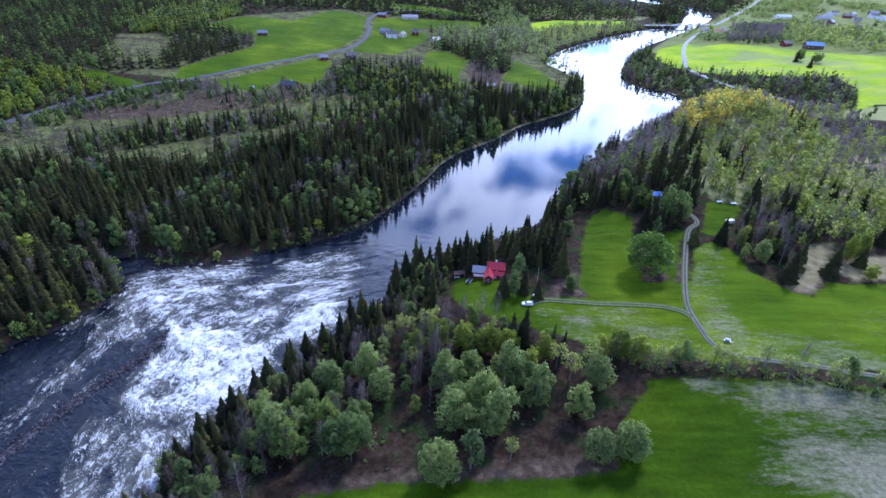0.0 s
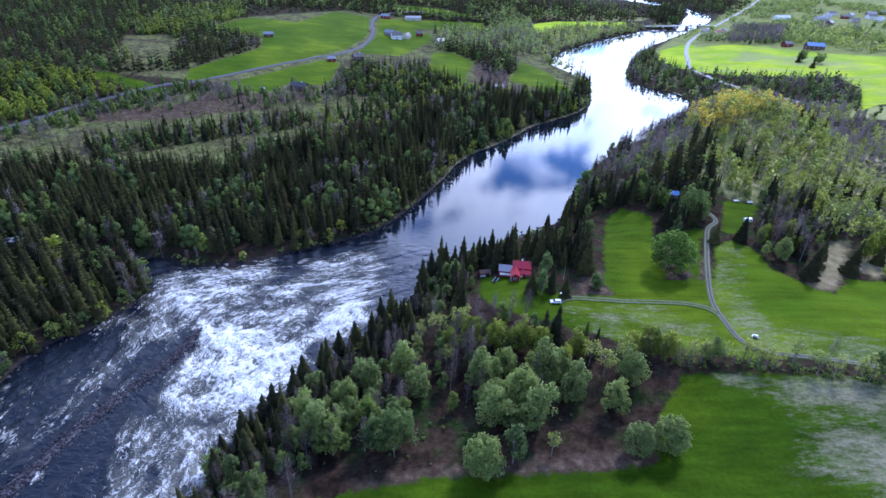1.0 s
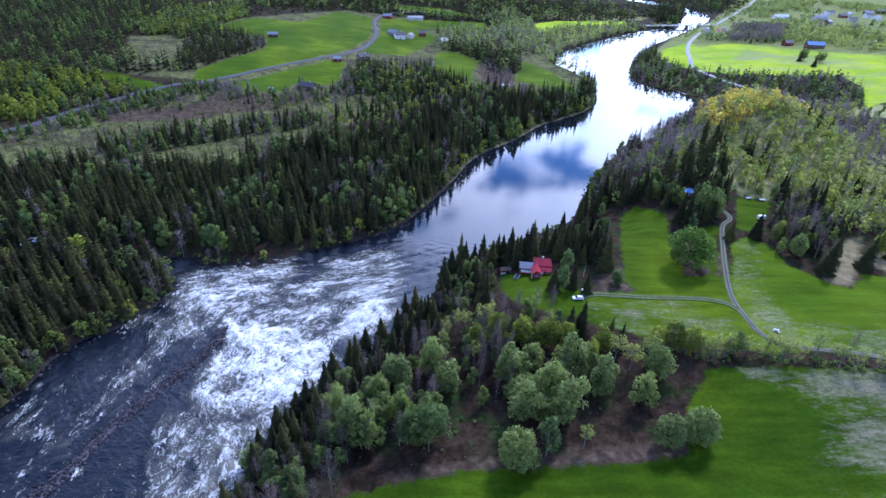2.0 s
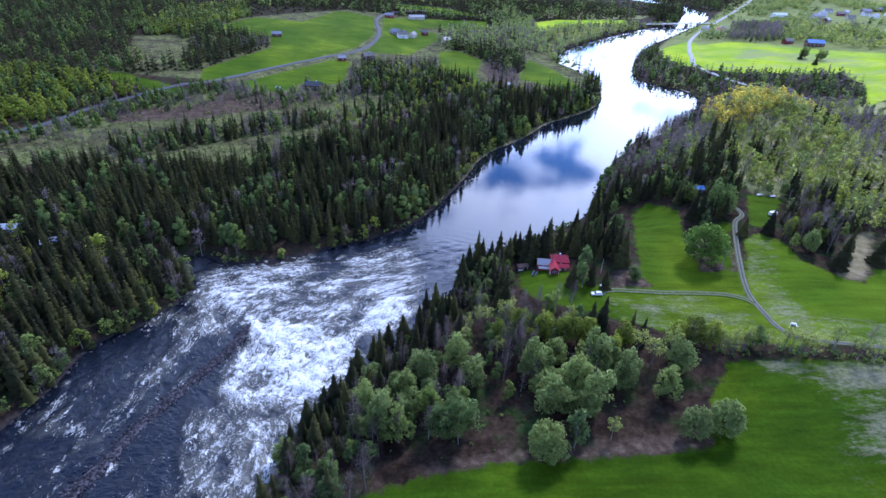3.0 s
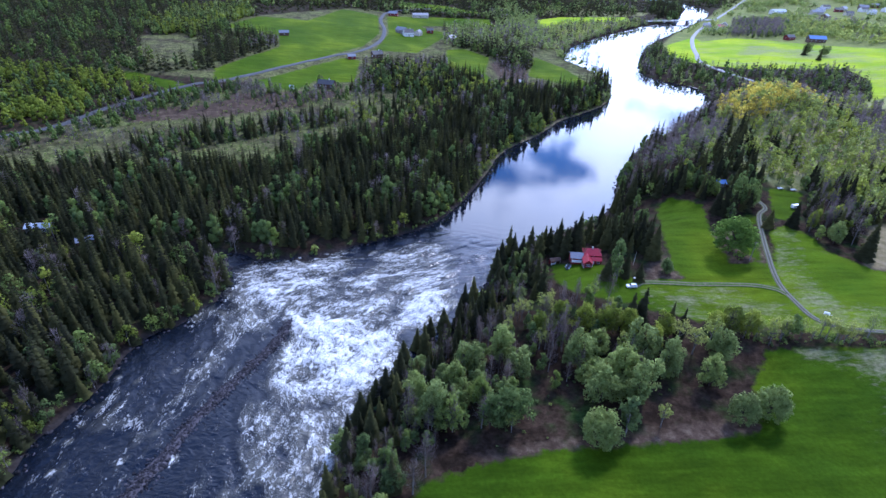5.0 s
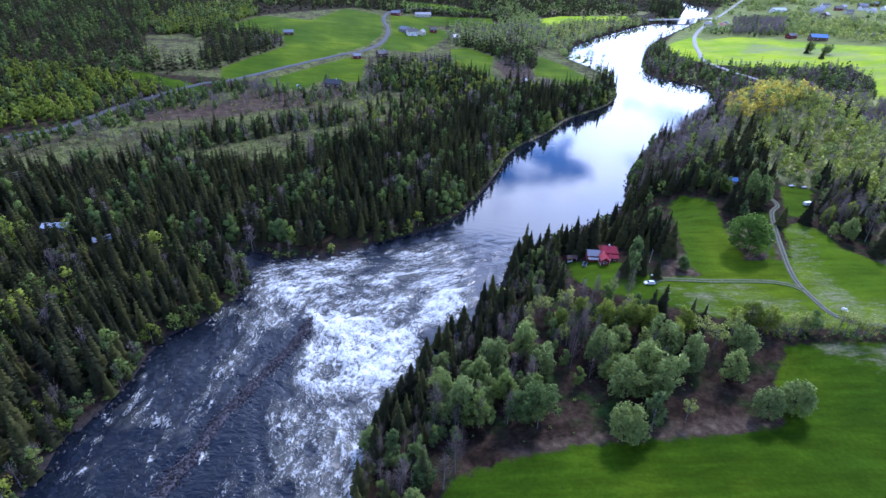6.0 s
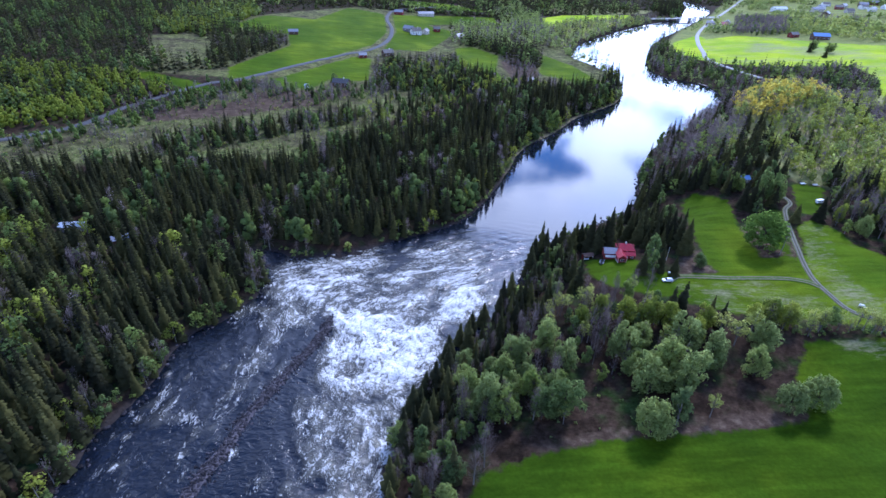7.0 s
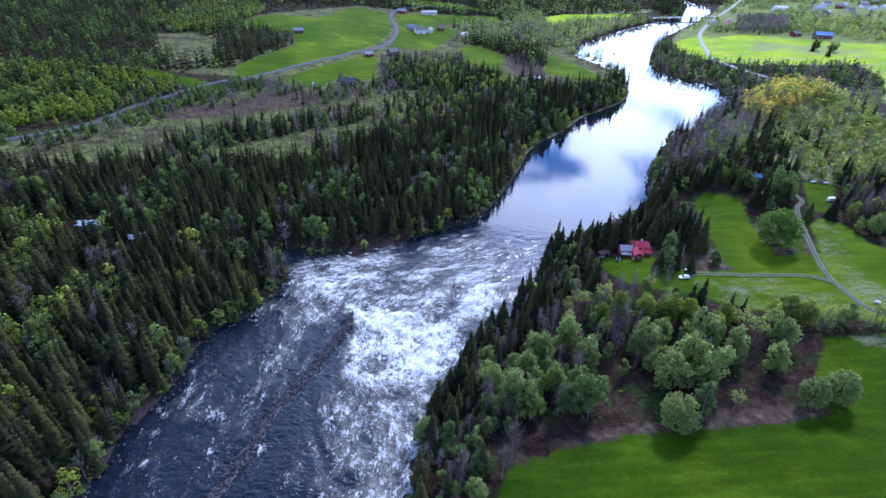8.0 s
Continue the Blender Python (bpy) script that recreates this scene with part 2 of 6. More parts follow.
def water_material():
    m = Mat("river_water")
    flow = m.attr("flow", "Vector")
    long = m.place((0.50, 1.0, 1.0), flow)
    short = m.place((0.62, 1.0, 1.0), flow)
    froth, rough = m.attr("froth"), m.attr("rough")
    mass = m.noise(0.16, 9.0, 0.64, at=long, distort=1.0)
    fine = m.noise(0.9, 7.0, 0.66, at=m.place((0.36, 1.0, 1.0), flow), distort=0.8)
    vein_a = m.math("ABSOLUTE", m.math("SUBTRACT", m.noise(0.24, 5.0, 0.58, at=short, distort=1.6), 0.5))
    vein_b = m.math("ABSOLUTE", m.math("SUBTRACT", m.noise(0.62, 4.0, 0.55, at=short, distort=1.8), 0.5))
    # foam thickens with the broken water, along crests and threads
    level = m.math("ADD", m.math("MULTIPLY", froth, 1.12), m.math("MULTIPLY", m.math("SUBTRACT", mass, 0.5), 1.5))
    level = m.math("ADD", level, m.math("MULTIPLY", m.math("SUBTRACT", fine, 0.5), 0.55))
    level = m.math("ADD", level, m.math("MULTIPLY", m.math("SUBTRACT", 0.070, vein_a), 3.4))
    level = m.math("ADD", level, m.math("MULTIPLY", m.math("SUBTRACT", 0.070, vein_b), 3.4))
    depth = m.math("SUBTRACT", level, 0.50)
    white = m.math("MULTIPLY", m.math("MULTIPLY", depth, 8.0, True), m.math("MULTIPLY", froth, 9.0, True))
    churn = m.math("MULTIPLY", m.math("SUBTRACT", froth, 0.14), 2.6, True)
    churn = m.math("MULTIPLY", churn, m.steps(mass, (0.38, 0.25), (0.58, 1.0)))
    body = m.mix(churn, (0.0045, 0.0065, 0.011), (0.165, 0.158, 0.118))
    chop = m.noise(0.75, 4.0, 0.55, at=m.place((1.0, 0.6, 1.0), flow), distort=0.8)
    calm = m.noise(0.16, 4.0, 0.6, at=m.place((0.8, 1.0, 1.0), flow))
    h = m.math("ADD", m.math("MULTIPLY", m.math("MULTIPLY", chop, rough), 0.9), m.math("MULTIPLY", calm, 0.012))
    relief = m.math("ADD", m.math("MULTIPLY", fine, 1.0), m.math("MULTIPLY", vein_b, -1.2))
    n = m.bump(m.math("ADD", h, m.math("MULTIPLY", white, relief)), 1.0, 1.0)
    tone = m.math("ADD", m.math("ADD", m.math("MULTIPLY", fine, 0.70), m.math("MULTIPLY", mass, 0.30)), m.math("MULTIPLY", depth, 0.34))
    foam = m.steps(tone, (0.40, (0.13, 0.133, 0.115)), (0.56, (0.32, 0.322, 0.30)), (0.76, (0.68, 0.68, 0.66)))
    gloss = m.math("ADD", m.math("ADD", 0.04, m.math("MULTIPLY", rough, 0.22)), m.math("MULTIPLY", white, 0.6))
    m.surface(m.mix(white, body, foam), gloss, normal=n, ior=1.33)
    return m.m


def plain(name, colour, rough=0.7, metal=0.0, grain=0.15, size=2.0, spec=0.5):
    m = Mat(name)
    n = m.noise(size, 6.0, 0.65)
    c = m.mix(1.0, colour, m.steps(n, (0.25, 1.0 - grain * 2), (0.75, 1.0 + grain)), "MULTIPLY")
    m.surface(c, rough, metal, m.bump(n, 0.25, 0.03), spec=spec)
    return m.m


GROUND, WATER = ground_material(), water_material()
RED_WOOD = plain("red_painted_boards", (0.17, 0.020, 0.020), 0.75)
RED_ROOF = plain("red_metal_roof", (0.29, 0.020, 0.028), 0.3)
GREY_ROOF = plain("grey_roof", (0.16, 0.17, 0.20), 0.45)
BLUE_ROOF = plain("blue_metal_roof", (0.10, 0.20, 0.42), 0.35)
TIN_ROOF = plain("pale_tin_roof", (0.46, 0.49, 0.52), 0.35, 0.3)
DARK_ROOF = plain("dark_roof", (0.045, 0.045, 0.050), 0.6)
WHITE = plain("white_paint", (0.78, 0.78, 0.76), 0.6, grain=0.05)
CREAM = plain("pale_boards", (0.52, 0.48, 0.40), 0.7)
BROWN_WOOD = plain("brown_boards", (0.11, 0.062, 0.040), 0.8)
GREY_WOOD = plain("weathered_boards", (0.22, 0.20, 0.18), 0.85)
GLASS = plain("window_glass", (0.02, 0.025, 0.03), 0.08, grain=0.05)
CAR_PAINT = plain("white_car_paint", (0.80, 0.81, 0.82), 0.2, grain=0.02)
RUBBER = plain("rubber", (0.02, 0.02, 0.02), 0.8)
STEEL = plain("steel", (0.45, 0.46, 0.47), 0.35, 0.8)
ASPHALT = plain("asphalt", (0.050, 0.051, 0.054), 0.95, size=0.8)
CONCRETE = plain("concrete", (0.48, 0.48, 0.46), 0.85)


def stone_material():
    """Dark wet stone, each one of its own tone."""
    m = Mat("river_stone")
    n = m.noise(1.6, 6.0, 0.7)
    own = m.math("FRACT", m.math("ADD", m.t.nodes.new("ShaderNodeObjectInfo").outputs["Random"], m.t.nodes.new("ShaderNodeNewGeometry").outputs["Random Per Island"]))
    c = m.steps(own, (0.0, (0.010, 0.0095, 0.011)), (0.6, (0.026, 0.024, 0.028)), (1.0, (0.075, 0.068, 0.076)))
    c = m.mix(1.0, c, m.steps(n, (0.3, 0.6), (0.7, 1.3)), "MULTIPLY")
    m.surface(c, 0.8, normal=m.bump(n, 0.4, 0.05), spec=0.15)
    return m.m


STONE = stone_material()


def track_material():
    m = Mat("gravel_track")
    off = m.math("ABSOLUTE", m.math("SUBTRACT", m.math("ABSOLUTE", m.attr("across")), 0.5))
    rut = m.math("MULTIPLY", m.math("SUBTRACT", m.math("ADD", 0.05, m.math("MULTIPLY", m.noise(0.7, 5.0), 0.5)), off), 6.0, True)
    gravel = m.steps(m.noise(2.5, 6.0, 0.7), (0.3, (0.075, 0.070, 0.042)), (0.7, (0.160, 0.142, 0.092)))
    verge = m.steps(m.noise(0.5, 6.0, 0.7), (0.36, (0.026, 0.062, 0.003)), (0.56, (0.045, 0.085, 0.006)), (0.70, (0.150, 0.140, 0.070)))
    m.surface(m.mix(rut, verge, gravel), 0.95, spec=0.15)
    return m.m


GRAVEL = track_material()


def farm_track_material():
    """Two pale wheel tracks in grey packed gravel, with grass creeping in at the edges and down the middle."""
    m = Mat("packed_gravel")
    edge = m.math("MULTIPLY", m.math("SUBTRACT", m.math("ADD", m.math("ABSOLUTE", m.attr("across")), m.math("MULTIPLY", m.noise(0.9, 5.0), 0.4)), 0.92), 8.0, True)
    bed = m.steps(m.noise(1.6, 6.0, 0.7), (0.3, (0.038, 0.044, 0.026)), (0.7, (0.085, 0.085, 0.058)))
    loose = m.steps(m.noise(2.5, 6.0, 0.7), (0.3, (0.045, 0.080, 0.008)), (0.7, (0.17, 0.165, 0.09)))
    off = m.math("ABSOLUTE", m.math("SUBTRACT", m.math("ABSOLUTE", m.attr("across")), 0.50))
    rut = m.math("MULTIPLY", m.math("SUBTRACT", m.math("ADD", 0.10, m.math("MULTIPLY", m.noise(0.6, 5.0), 0.34)), off), 7.0, True)
    worn = m.steps(m.noise(2.2, 6.0, 0.7), (0.3, (0.095, 0.090, 0.074)), (0.7, (0.185, 0.172, 0.140)))
    m.surface(m.mix(edge, m.mix(rut, bed, worn), loose), 0.95, spec=0.15)
    return m.m


PACKED = farm_track_material()


# ---- the lie of the land ----
# banks of the river, upstream
LEFT_BANK = [(-185, -160), (-160, -20), (-150, 68), (-149, 90), (-143, 106), (-142, 128), (-132, 140), (-125, 152), (-123, 163), (-125, 172), (-136, 180), (-143, 185), (-127, 186), (-114, 181), (-95, 186), (-84, 191), (-71, 199), (-56, 208), (-41, 222), (-28, 246), (-14, 282), (-5, 310), (8, 331), (28, 355), (48, 387), (75, 414), (98, 443), (114, 494), (113, 563), (95, 617), (102, 650), (130, 708), (203, 808), (287, 905), (340, 946), (398, 1063), (446, 1176), (430, 1270), (340, 1420), (160, 1640), (-60, 2100)]
RIGHT_BANK = [(-100, -160), (-84, -20), (-71, 62), (-68, 92), (-60, 104), (-46, 126), (-31, 150), (-15, 184), (-2, 202), (20, 217), (42, 234), (54, 255), (64, 284), (94, 335), (127, 367), (162, 407), (187, 440), (198, 500), (175, 523), (164, 558), (184, 631), (239, 748), (293, 826), (357, 920), (415, 1009), (456, 1085), (478, 1165), (470, 1280), (390, 1450), (230, 1660), (20, 2100)]


def smooth_line(pts, n=6):
    p = np.array(pts, float)
    p = np.vstack([2 * p[0] - p[1], p, 2 * p[-1] - p[-2]])
    out = []
    for i in range(1, len(p) - 2):
        a, b, c, d = p[i - 1], p[i], p[i + 1], p[i + 2]
        for k in range(n):
            t = k / n
            out.append(0.5 * (2 * b + (c - a) * t + (2 * a - 5 * b + 4 * c - d) * t * t + (3 * b - a - 3 * c + d) * t ** 3))
    out.append(p[-2])
    return np.array(out)


def signed(x, y, poly):
    """Distance to a polygon's edge, negative inside."""
    q = np.asarray(poly, float)
    best, inside = np.full(x.shape, 1e12), np.zeros(x.shape, bool)
    for (ax, ay), (bx, by) in zip(q, np.roll(q, -1, 0)):
        dx, dy = bx - ax, by - ay
        t = np.clip(((x - ax) * dx + (y - ay) * dy) / (dx * dx + dy * dy + 1e-9), 0, 1)
        best = np.minimum(best, (x - ax - t * dx) ** 2 + (y - ay - t * dy) ** 2)
        if dy != 0:
            inside ^= ((ay > y) != (by > y)) & (x < ax + (y - ay) / dy * dx)
    return np.where(inside, -1, 1) * np.sqrt(best)


def off_line(x, y, line):
    """Distance to a line of points."""
    best = np.full(x.shape, 1e12)
    for (ax, ay), (bx, by) in zip(line[:-1], line[1:]):
        dx, dy = bx - ax, by - ay
        t = np.clip(((x - ax) * dx + (y - ay) * dy) / (dx * dx + dy * dy + 1e-9), 0, 1)
        best = np.minimum(best, (x - ax - t * dx) ** 2 + (y - ay - t * dy) ** 2)
    return np.sqrt(best)


def ramp(v, a, b):
    t = np.clip((v - a) / (b - a), 0, 1)
    return t * t * (3 - 2 * t)


LB, RB = smooth_line(LEFT_BANK, 4), smooth_line(RIGHT_BANK, 4)
RIVER = np.vstack([LB, RB[::-1]])


def side(x, y):
    """Above 0 on the right bank, below on the left."""
    return x - 0.5 * (np.interp(y, LB[:, 1], LB[:, 0]) + np.interp(y, RB[:, 1], RB[:, 0]))


def wave(x, y, size, seed=0.0):
    return (np.sin(x / size + seed) * np.cos(y / size * 1.13 + 2.1 * seed) + 0.5 * np.sin((x + y) / size * 2.1 + seed * 3) * np.cos((x - y) / size * 1.7 + seed)) / 1.5


def height(x, y, d=None):
    """The ground's height."""
    x, y = np.asarray(x, float), np.asarray(y, float)
    if d is None:
        d = signed(x, y, RIVER)
    e = np.maximum(d, 0)
    left = 2.2 * ramp(e, 0, 7) + 0.012 * np.minimum(e, 600) + 10 * ramp(e, 110, 330) + 70 * ramp(e, 800, 2600)
    width = 130 - 88 * ramp(y, 100, 150)
    near = 1.2 * ramp(e, 0, 4) + (10.5 + 4 * ramp(x, 60, 110)) * ramp(e, 0, width)
    near = near + 20 * np.exp(-((x - 170) / 44) ** 2 - ((y - 328) / 46) ** 2) + 6 * np.exp(-((x - 105) / 35) ** 2 - ((y - 262) / 40) ** 2)
    far = 2 * ramp(e, 0, 8) + 0.065 * np.minimum(e, 260) + 60 * ramp(e, 700, 2400)
    k = ramp(y, 380, 460)
    right = near * (1 - k) + far * k
    land = np.where(side(x, y) > 0, right, left) + 0.35 * ramp(e, 4, 30) * wave(x, y, 9.0) + 1.2 * ramp(e, 30, 200) * wave(x, y, 60.0, 1.3)
    return np.where(d > 0, land, np.maximum(0.35 * d, -3)) - 1.3 * (1 - ramp(y, 130, 205)) * (1 - ramp(d, 3, 25))


def z_at(x, y):
    return float(height(np.array([x]), np.array([y]))[0])


# fields, heath and withered strips (plan)
FIELDS = {
    "near_field": [(-62, 20), (-52, 60), (-45, 76), (-27, 82), (-11, 85), (22, 86), (36, 87), (46, 89), (52, 106), (62, 119), (68, 121), (102, 118), (220, 108), (260, 20), (100, -120), (-60, -100)],
    "verge_field": [(30, 140), (46, 134), (72, 131), (86, 125), (79, 150), (88, 178), (100, 206), (92, 205), (82, 180), (84, 162), (70, 158), (40, 158), (32, 152)],
    "mid_field": [(100, 192), (109, 197), (114.5, 188), (114, 178), (122, 165), (130, 161), (140, 171), (150, 171), (190, 176), (240, 190), (230, 122), (131, 124), (107, 125), (86, 126), (84, 136), (84, 150), (88, 166), (96, 181)],
    "house_field": [(73, 234), (82, 218), (76, 195), (74, 170), (88, 168), (84, 153), (54, 156), (49, 164), (56, 197), (65, 228)],
    "lane_strip": [(33, 154), (84, 152), (85, 135), (88, 129), (72, 131), (46, 133), (31, 141)],
    "yard": [(4, 174), (21, 168), (30, 162), (34, 154), (33, 141), (20, 143), (7, 149), (3, 160)],
    "glade": [(119, 232), (135, 230), (115, 201), (107, 204)],
    "farm_a": [(-224, 427), (-234, 460), (-204, 554), (-217, 602), (-297, 653), (-277, 739), (-212, 716), (-188, 844), (-132, 800), (-118, 678), (-127, 596), (-144, 556), (-201, 449)],
    "farm_b": [(-197, 429), (-138, 534), (-121, 529), (-116, 458), (-131, 455), (-148, 452), (-159, 421), (-187, 419)],
    "farm_c": [(-121, 807), (-107, 687), (-113, 582), (-69, 595), (-37, 713), (-4, 712), (-55, 744), (-103, 775)],
    "farm_d": [(-37, 627), (-17, 639), (9, 596), (0, 519), (10, 452), (-14, 494), (-36, 532)],
    "point_field": [(61, 609), (82, 563), (95, 497), (88, 457), (64, 461), (69, 491), (41, 517)],
    "far_strip": [(-39, 818), (35, 813), (32, 790), (-38, 785)],
    "river_meadow": [(103, 890), (146, 932), (270, 971), (257, 927), (159, 880), (127, 844), (101, 813)],
    "bend_field": [(222, 650), (245, 712), (290, 760), (300, 752), (275, 690), (250, 610), (242, 578), (226, 604)],
    "valley_field": [(308, 738), (347, 758), (385, 728), (421, 691), (474, 646), (620, 560), (560, 440), (342, 455), (315, 434), (358, 503), (363, 545), (326, 553), (270, 560), (240, 578), (252, 630), (270, 690), (295, 735)],
    "bushy_field": [(-296, 436), (-258, 420), (-224, 404), (-222, 392), (-262, 404), (-290, 416)],
    "upper_field": [(-118, 806), (-92, 748), (-40, 775), (30, 806), (28, 858), (-54, 832)],
    "top_field": [(-111, 900), (-33, 880), (26, 903), (-33, 938), (-115, 948)],
    "village_green": [(520, 740), (640, 740), (700, 640), (600, 620)],
}
HEATHS = [
    [(-330, 285), (-268, 317), (-208, 350), (-160, 380), (-113, 422), (-89, 405), (-103, 362), (-101, 328), (-124, 301), (-143, 276), (-158, 283), (-178, 276), (-203, 274), (-243, 268), (-300, 240)],
    [(-350, 573), (-317, 588), (-278, 552), (-258, 483), (-275, 458), (-309, 490)],
    [(-30, 640), (40, 600), (60, 520), (35, 470), (15, 520), (10, 600)],
    [(110, 240), (175, 215), (245, 230), (260, 330), (230, 400), (170, 380), (110, 320), (95, 270)],
    [(225, 690), (330, 600), (700, 560), (1300, 600), (1400, 1500), (650, 1400), (430, 1020), (300, 830)],
    [(-30, 780), (60, 640), (100, 700), (260, 930), (240, 990), (60, 850)],
    [(-330, 430), (-60, 430), (60, 452), (118, 470), (118, 640), (110, 700), (190, 810), (0, 800), (-200, 830), (-320, 700)],
    [(-230, 610), (-290, 650), (-260, 760), (-180, 860), (-60, 830), (-60, 640), (-120, 560), (-200, 450)],
    [(-330, 285), (-295, 300), (-265, 345), (-228, 398), (-120, 445), (-50, 448), (-55, 400), (-105, 340), (-200, 285)],
    [(60, 130), (84, 128), (86, 160), (92, 180), (84, 196), (66, 186)],
    [(240, 400), (900, 360), (1000, 700), (620, 570), (560, 440), (330, 450)],
    [(120, 940), (300, 990), (330, 1040), (200, 1040)],
    [(-225, 380), (-150, 410), (-95, 440), (-95, 410), (-160, 385), (-220, 355)],
]
STRAWS = [
    [(-262, 352), (-208, 372), (-155, 412), (-140, 385), (-190, 350), (-245, 332)],
    [(132, 996), (185, 1024), (174, 966), (124, 945)],
    [(38, 166), (44, 168), (53, 158), (37, 156.6)],
    [(125, 168), (150, 202), (161, 203), (132, 163), (122, 162)],
    [(158, 285), (170, 283), (168, 264), (160, 255), (154, 264)],
    [(22, 90.5), (30, 92), (40, 92.5), (44, 91), (53, 91), (36, 86.5), (22, 85.5), (-11, 84), (-27, 81), (-30, 84), (-10, 88), (14, 90)],
    [(36, 156), (52, 157), (55, 178), (44, 172), (38, 165)],
    [(72, 165), (86, 162), (90, 178), (80, 196), (70, 182)],
    [(148, 182), (152, 172), (175, 178), (195, 186), (190, 194), (165, 192)],
    [(135, 250), (180, 258), (210, 285), (200, 325), (150, 300)],
    [(175, 222), (240, 232), (255, 310), (225, 300), (195, 262)],
    [(150, 305), (165, 310), (185, 340), (160, 335)],
    [(-190, 372), (-150, 392), (-120, 418), (-110, 440), (-150, 425), (-200, 395)],
    [(8, 565), (50, 600), (37, 489), (12, 480)],
]
LANE = smooth_line([(31, 153), (36, 156), (53, 155.5), (71, 155), (81, 151.5), (84, 147)])
TRACK = smooth_line([(160, 118), (125, 122), (112, 124), (102, 125.5), (94, 127), (88.5, 130), (85, 135), (84, 144), (84, 151), (85, 158), (89.5, 173), (96, 191), (102, 206), (108, 213), (104, 226)])
FARM_ROAD = smooth_line([(-420, 200), (-340, 262), (-298, 299), (-282, 316), (-268, 356), (-239, 405), (-217, 425), (-190, 471), (-157, 526), (-126, 571), (-113, 636), (-114, 704), (-126, 777), (-117, 850), (-60, 900)])
VALLEY_ROAD = smooth_line([(300, 440), (255, 520), (238, 586), (253, 641), (272, 700), (306, 782), (366, 889), (437, 1001), (536, 1153), (700, 1400)])
FIELD_LINES = {k: np.array(v, float) for k, v in FIELDS.items()}


def nearest(x, y, polys, reach=12.0):
    """Depth inside the nearest of some polygons, negative outside, within reach."""
    best = np.full(x.shape, -reach)
    for q in polys:
        q = np.asarray(q, float)
        lo, hi = q.min(0) - reach, q.max(0) + reach
        k = (x > lo[0]) & (x < hi[0]) & (y > lo[1]) & (y < hi[1])
        if k.any():
            best[k] = np.maximum(best[k], -signed(x[k], y[k], q))
    return np.clip(best, -reach, reach)


def river_off(x, y):
    """Distance from the river's edge, negative on the water."""
    d = np.full(x.shape, 300.0)
    k = (x > -900) & (x < 1500) & (y > -900) & (y < 2300)
    d[k] = signed(x[k], y[k], RIVER)
    d[~k] = 600.0
    return d


def put_mesh(name, verts, faces, mats, which=None, parent=None, smooth=False, lean=None):
    me = bpy.data.meshes.new(name)
    me.from_pydata(verts, [], faces)
    for m in mats:
        me.materials.append(m)
    if which is not None:
        me.polygons.foreach_set("material_index", np.asarray(which, np.int32))
    if smooth:
        me.polygons.foreach_set("use_smooth", np.ones(len(me.polygons), bool))
    ob = new(name, me)
    ob.parent = parent
    if lean is not None:
        me.polygons.foreach_set("use_smooth", np.ones(len(me.polygons), bool))
        give(ob, "custom_normal", lean, "FLOAT_VECTOR")
    return ob


def give(ob, name, values, kind="FLOAT"):
    a = ob.data.attributes.new(name, kind, "POINT")
    a.data.foreach_set("vector" if kind == "FLOAT_VECTOR" else "value", np.asarray(values, np.float32).ravel())


def grid_faces(rows, cols):
    i = np.arange((rows - 1) * cols).reshape(rows - 1, cols)[:, :-1].ravel()
    return np.stack([i, i + 1, i + cols + 1, i + cols], 1)


def axis(*spans):
    out = [np.arange(a, b, s) for a, b, s in spans]
    return np.concatenate(out + [np.array([spans[-1][1]])])


gx = axis((-4900, -1500, 200), (-1500, -600, 40), (-600, -240, 6), (-240, 200, 2.5), (200, 620, 6), (620, 1500, 40), (1500, 4900, 200))
gy = axis((-2600, -300, 150), (-300, 20, 16), (20, 270, 2.5), (270, 660, 5), (660, 1200, 9), (1200, 2000, 40), (2000, 4900, 200))
GX, GY = np.meshgrid(gx, gy)
fx, fy = GX.ravel(), GY.ravel()
fd = river_off(fx, fy)
ground = put_mesh("ground", np.stack([fx, fy, height(fx, fy, fd)], 1), grid_faces(len(gy), len(gx)), [GROUND], smooth=True)
give(ground, "field", nearest(fx, fy, FIELD_LINES.values()))
give(ground, "heath", nearest(fx, fy, HEATHS))
give(ground, "straw", nearest(fx, fy, STRAWS))
give(ground, "shore", np.clip(fd, -5, 10))
# ground where the grass has not come up
THIN_GRASS = [
    [(55.5, 140.5), (77.5, 139.5), (79, 143), (69, 145.5), (57, 144.6)], [(41, 141), (48.5, 141), (50, 146), (44, 147)],
    [(87.5, 148), (95, 155), (96, 148), (97.5, 140), (95, 135.5), (88, 134.5), (86, 140)], [(100, 142), (109, 139.5), (107, 136), (98, 137)], [(103, 156), (107, 155), (104, 150.5), (102, 152)],
    [(72, 120), (82, 120), (82, 115.5), (71, 115)], [(90, 115), (126, 116), (126, 107), (100, 108), (84, 104)],
    [(300, 640), (345, 700), (405, 640), (440, 625), (420, 600), (350, 600)],
    [(100, 94), (140, 97), (140, 62), (92, 62), (95, 82)], [(84, 98), (94, 101), (102, 95), (92, 92)],
]
bare = np.where(nearest(fx, fy, [FIELD_LINES[k] for k in ("near_field", "valley_field", "lane_strip")]) > 0, 0.75, 0.12)
bare = np.where(nearest(fx, fy, [FIELD_LINES["mid_field"]]) > 0, np.where(off_line(fx, fy, TRACK) < 14, 0.9, 0.45), bare)
bare = np.where((fy < 123) & (fx < 260), bare * (0.10 + 0.90 * ramp(fx + 0.25 * fy, 84, 108)), bare)
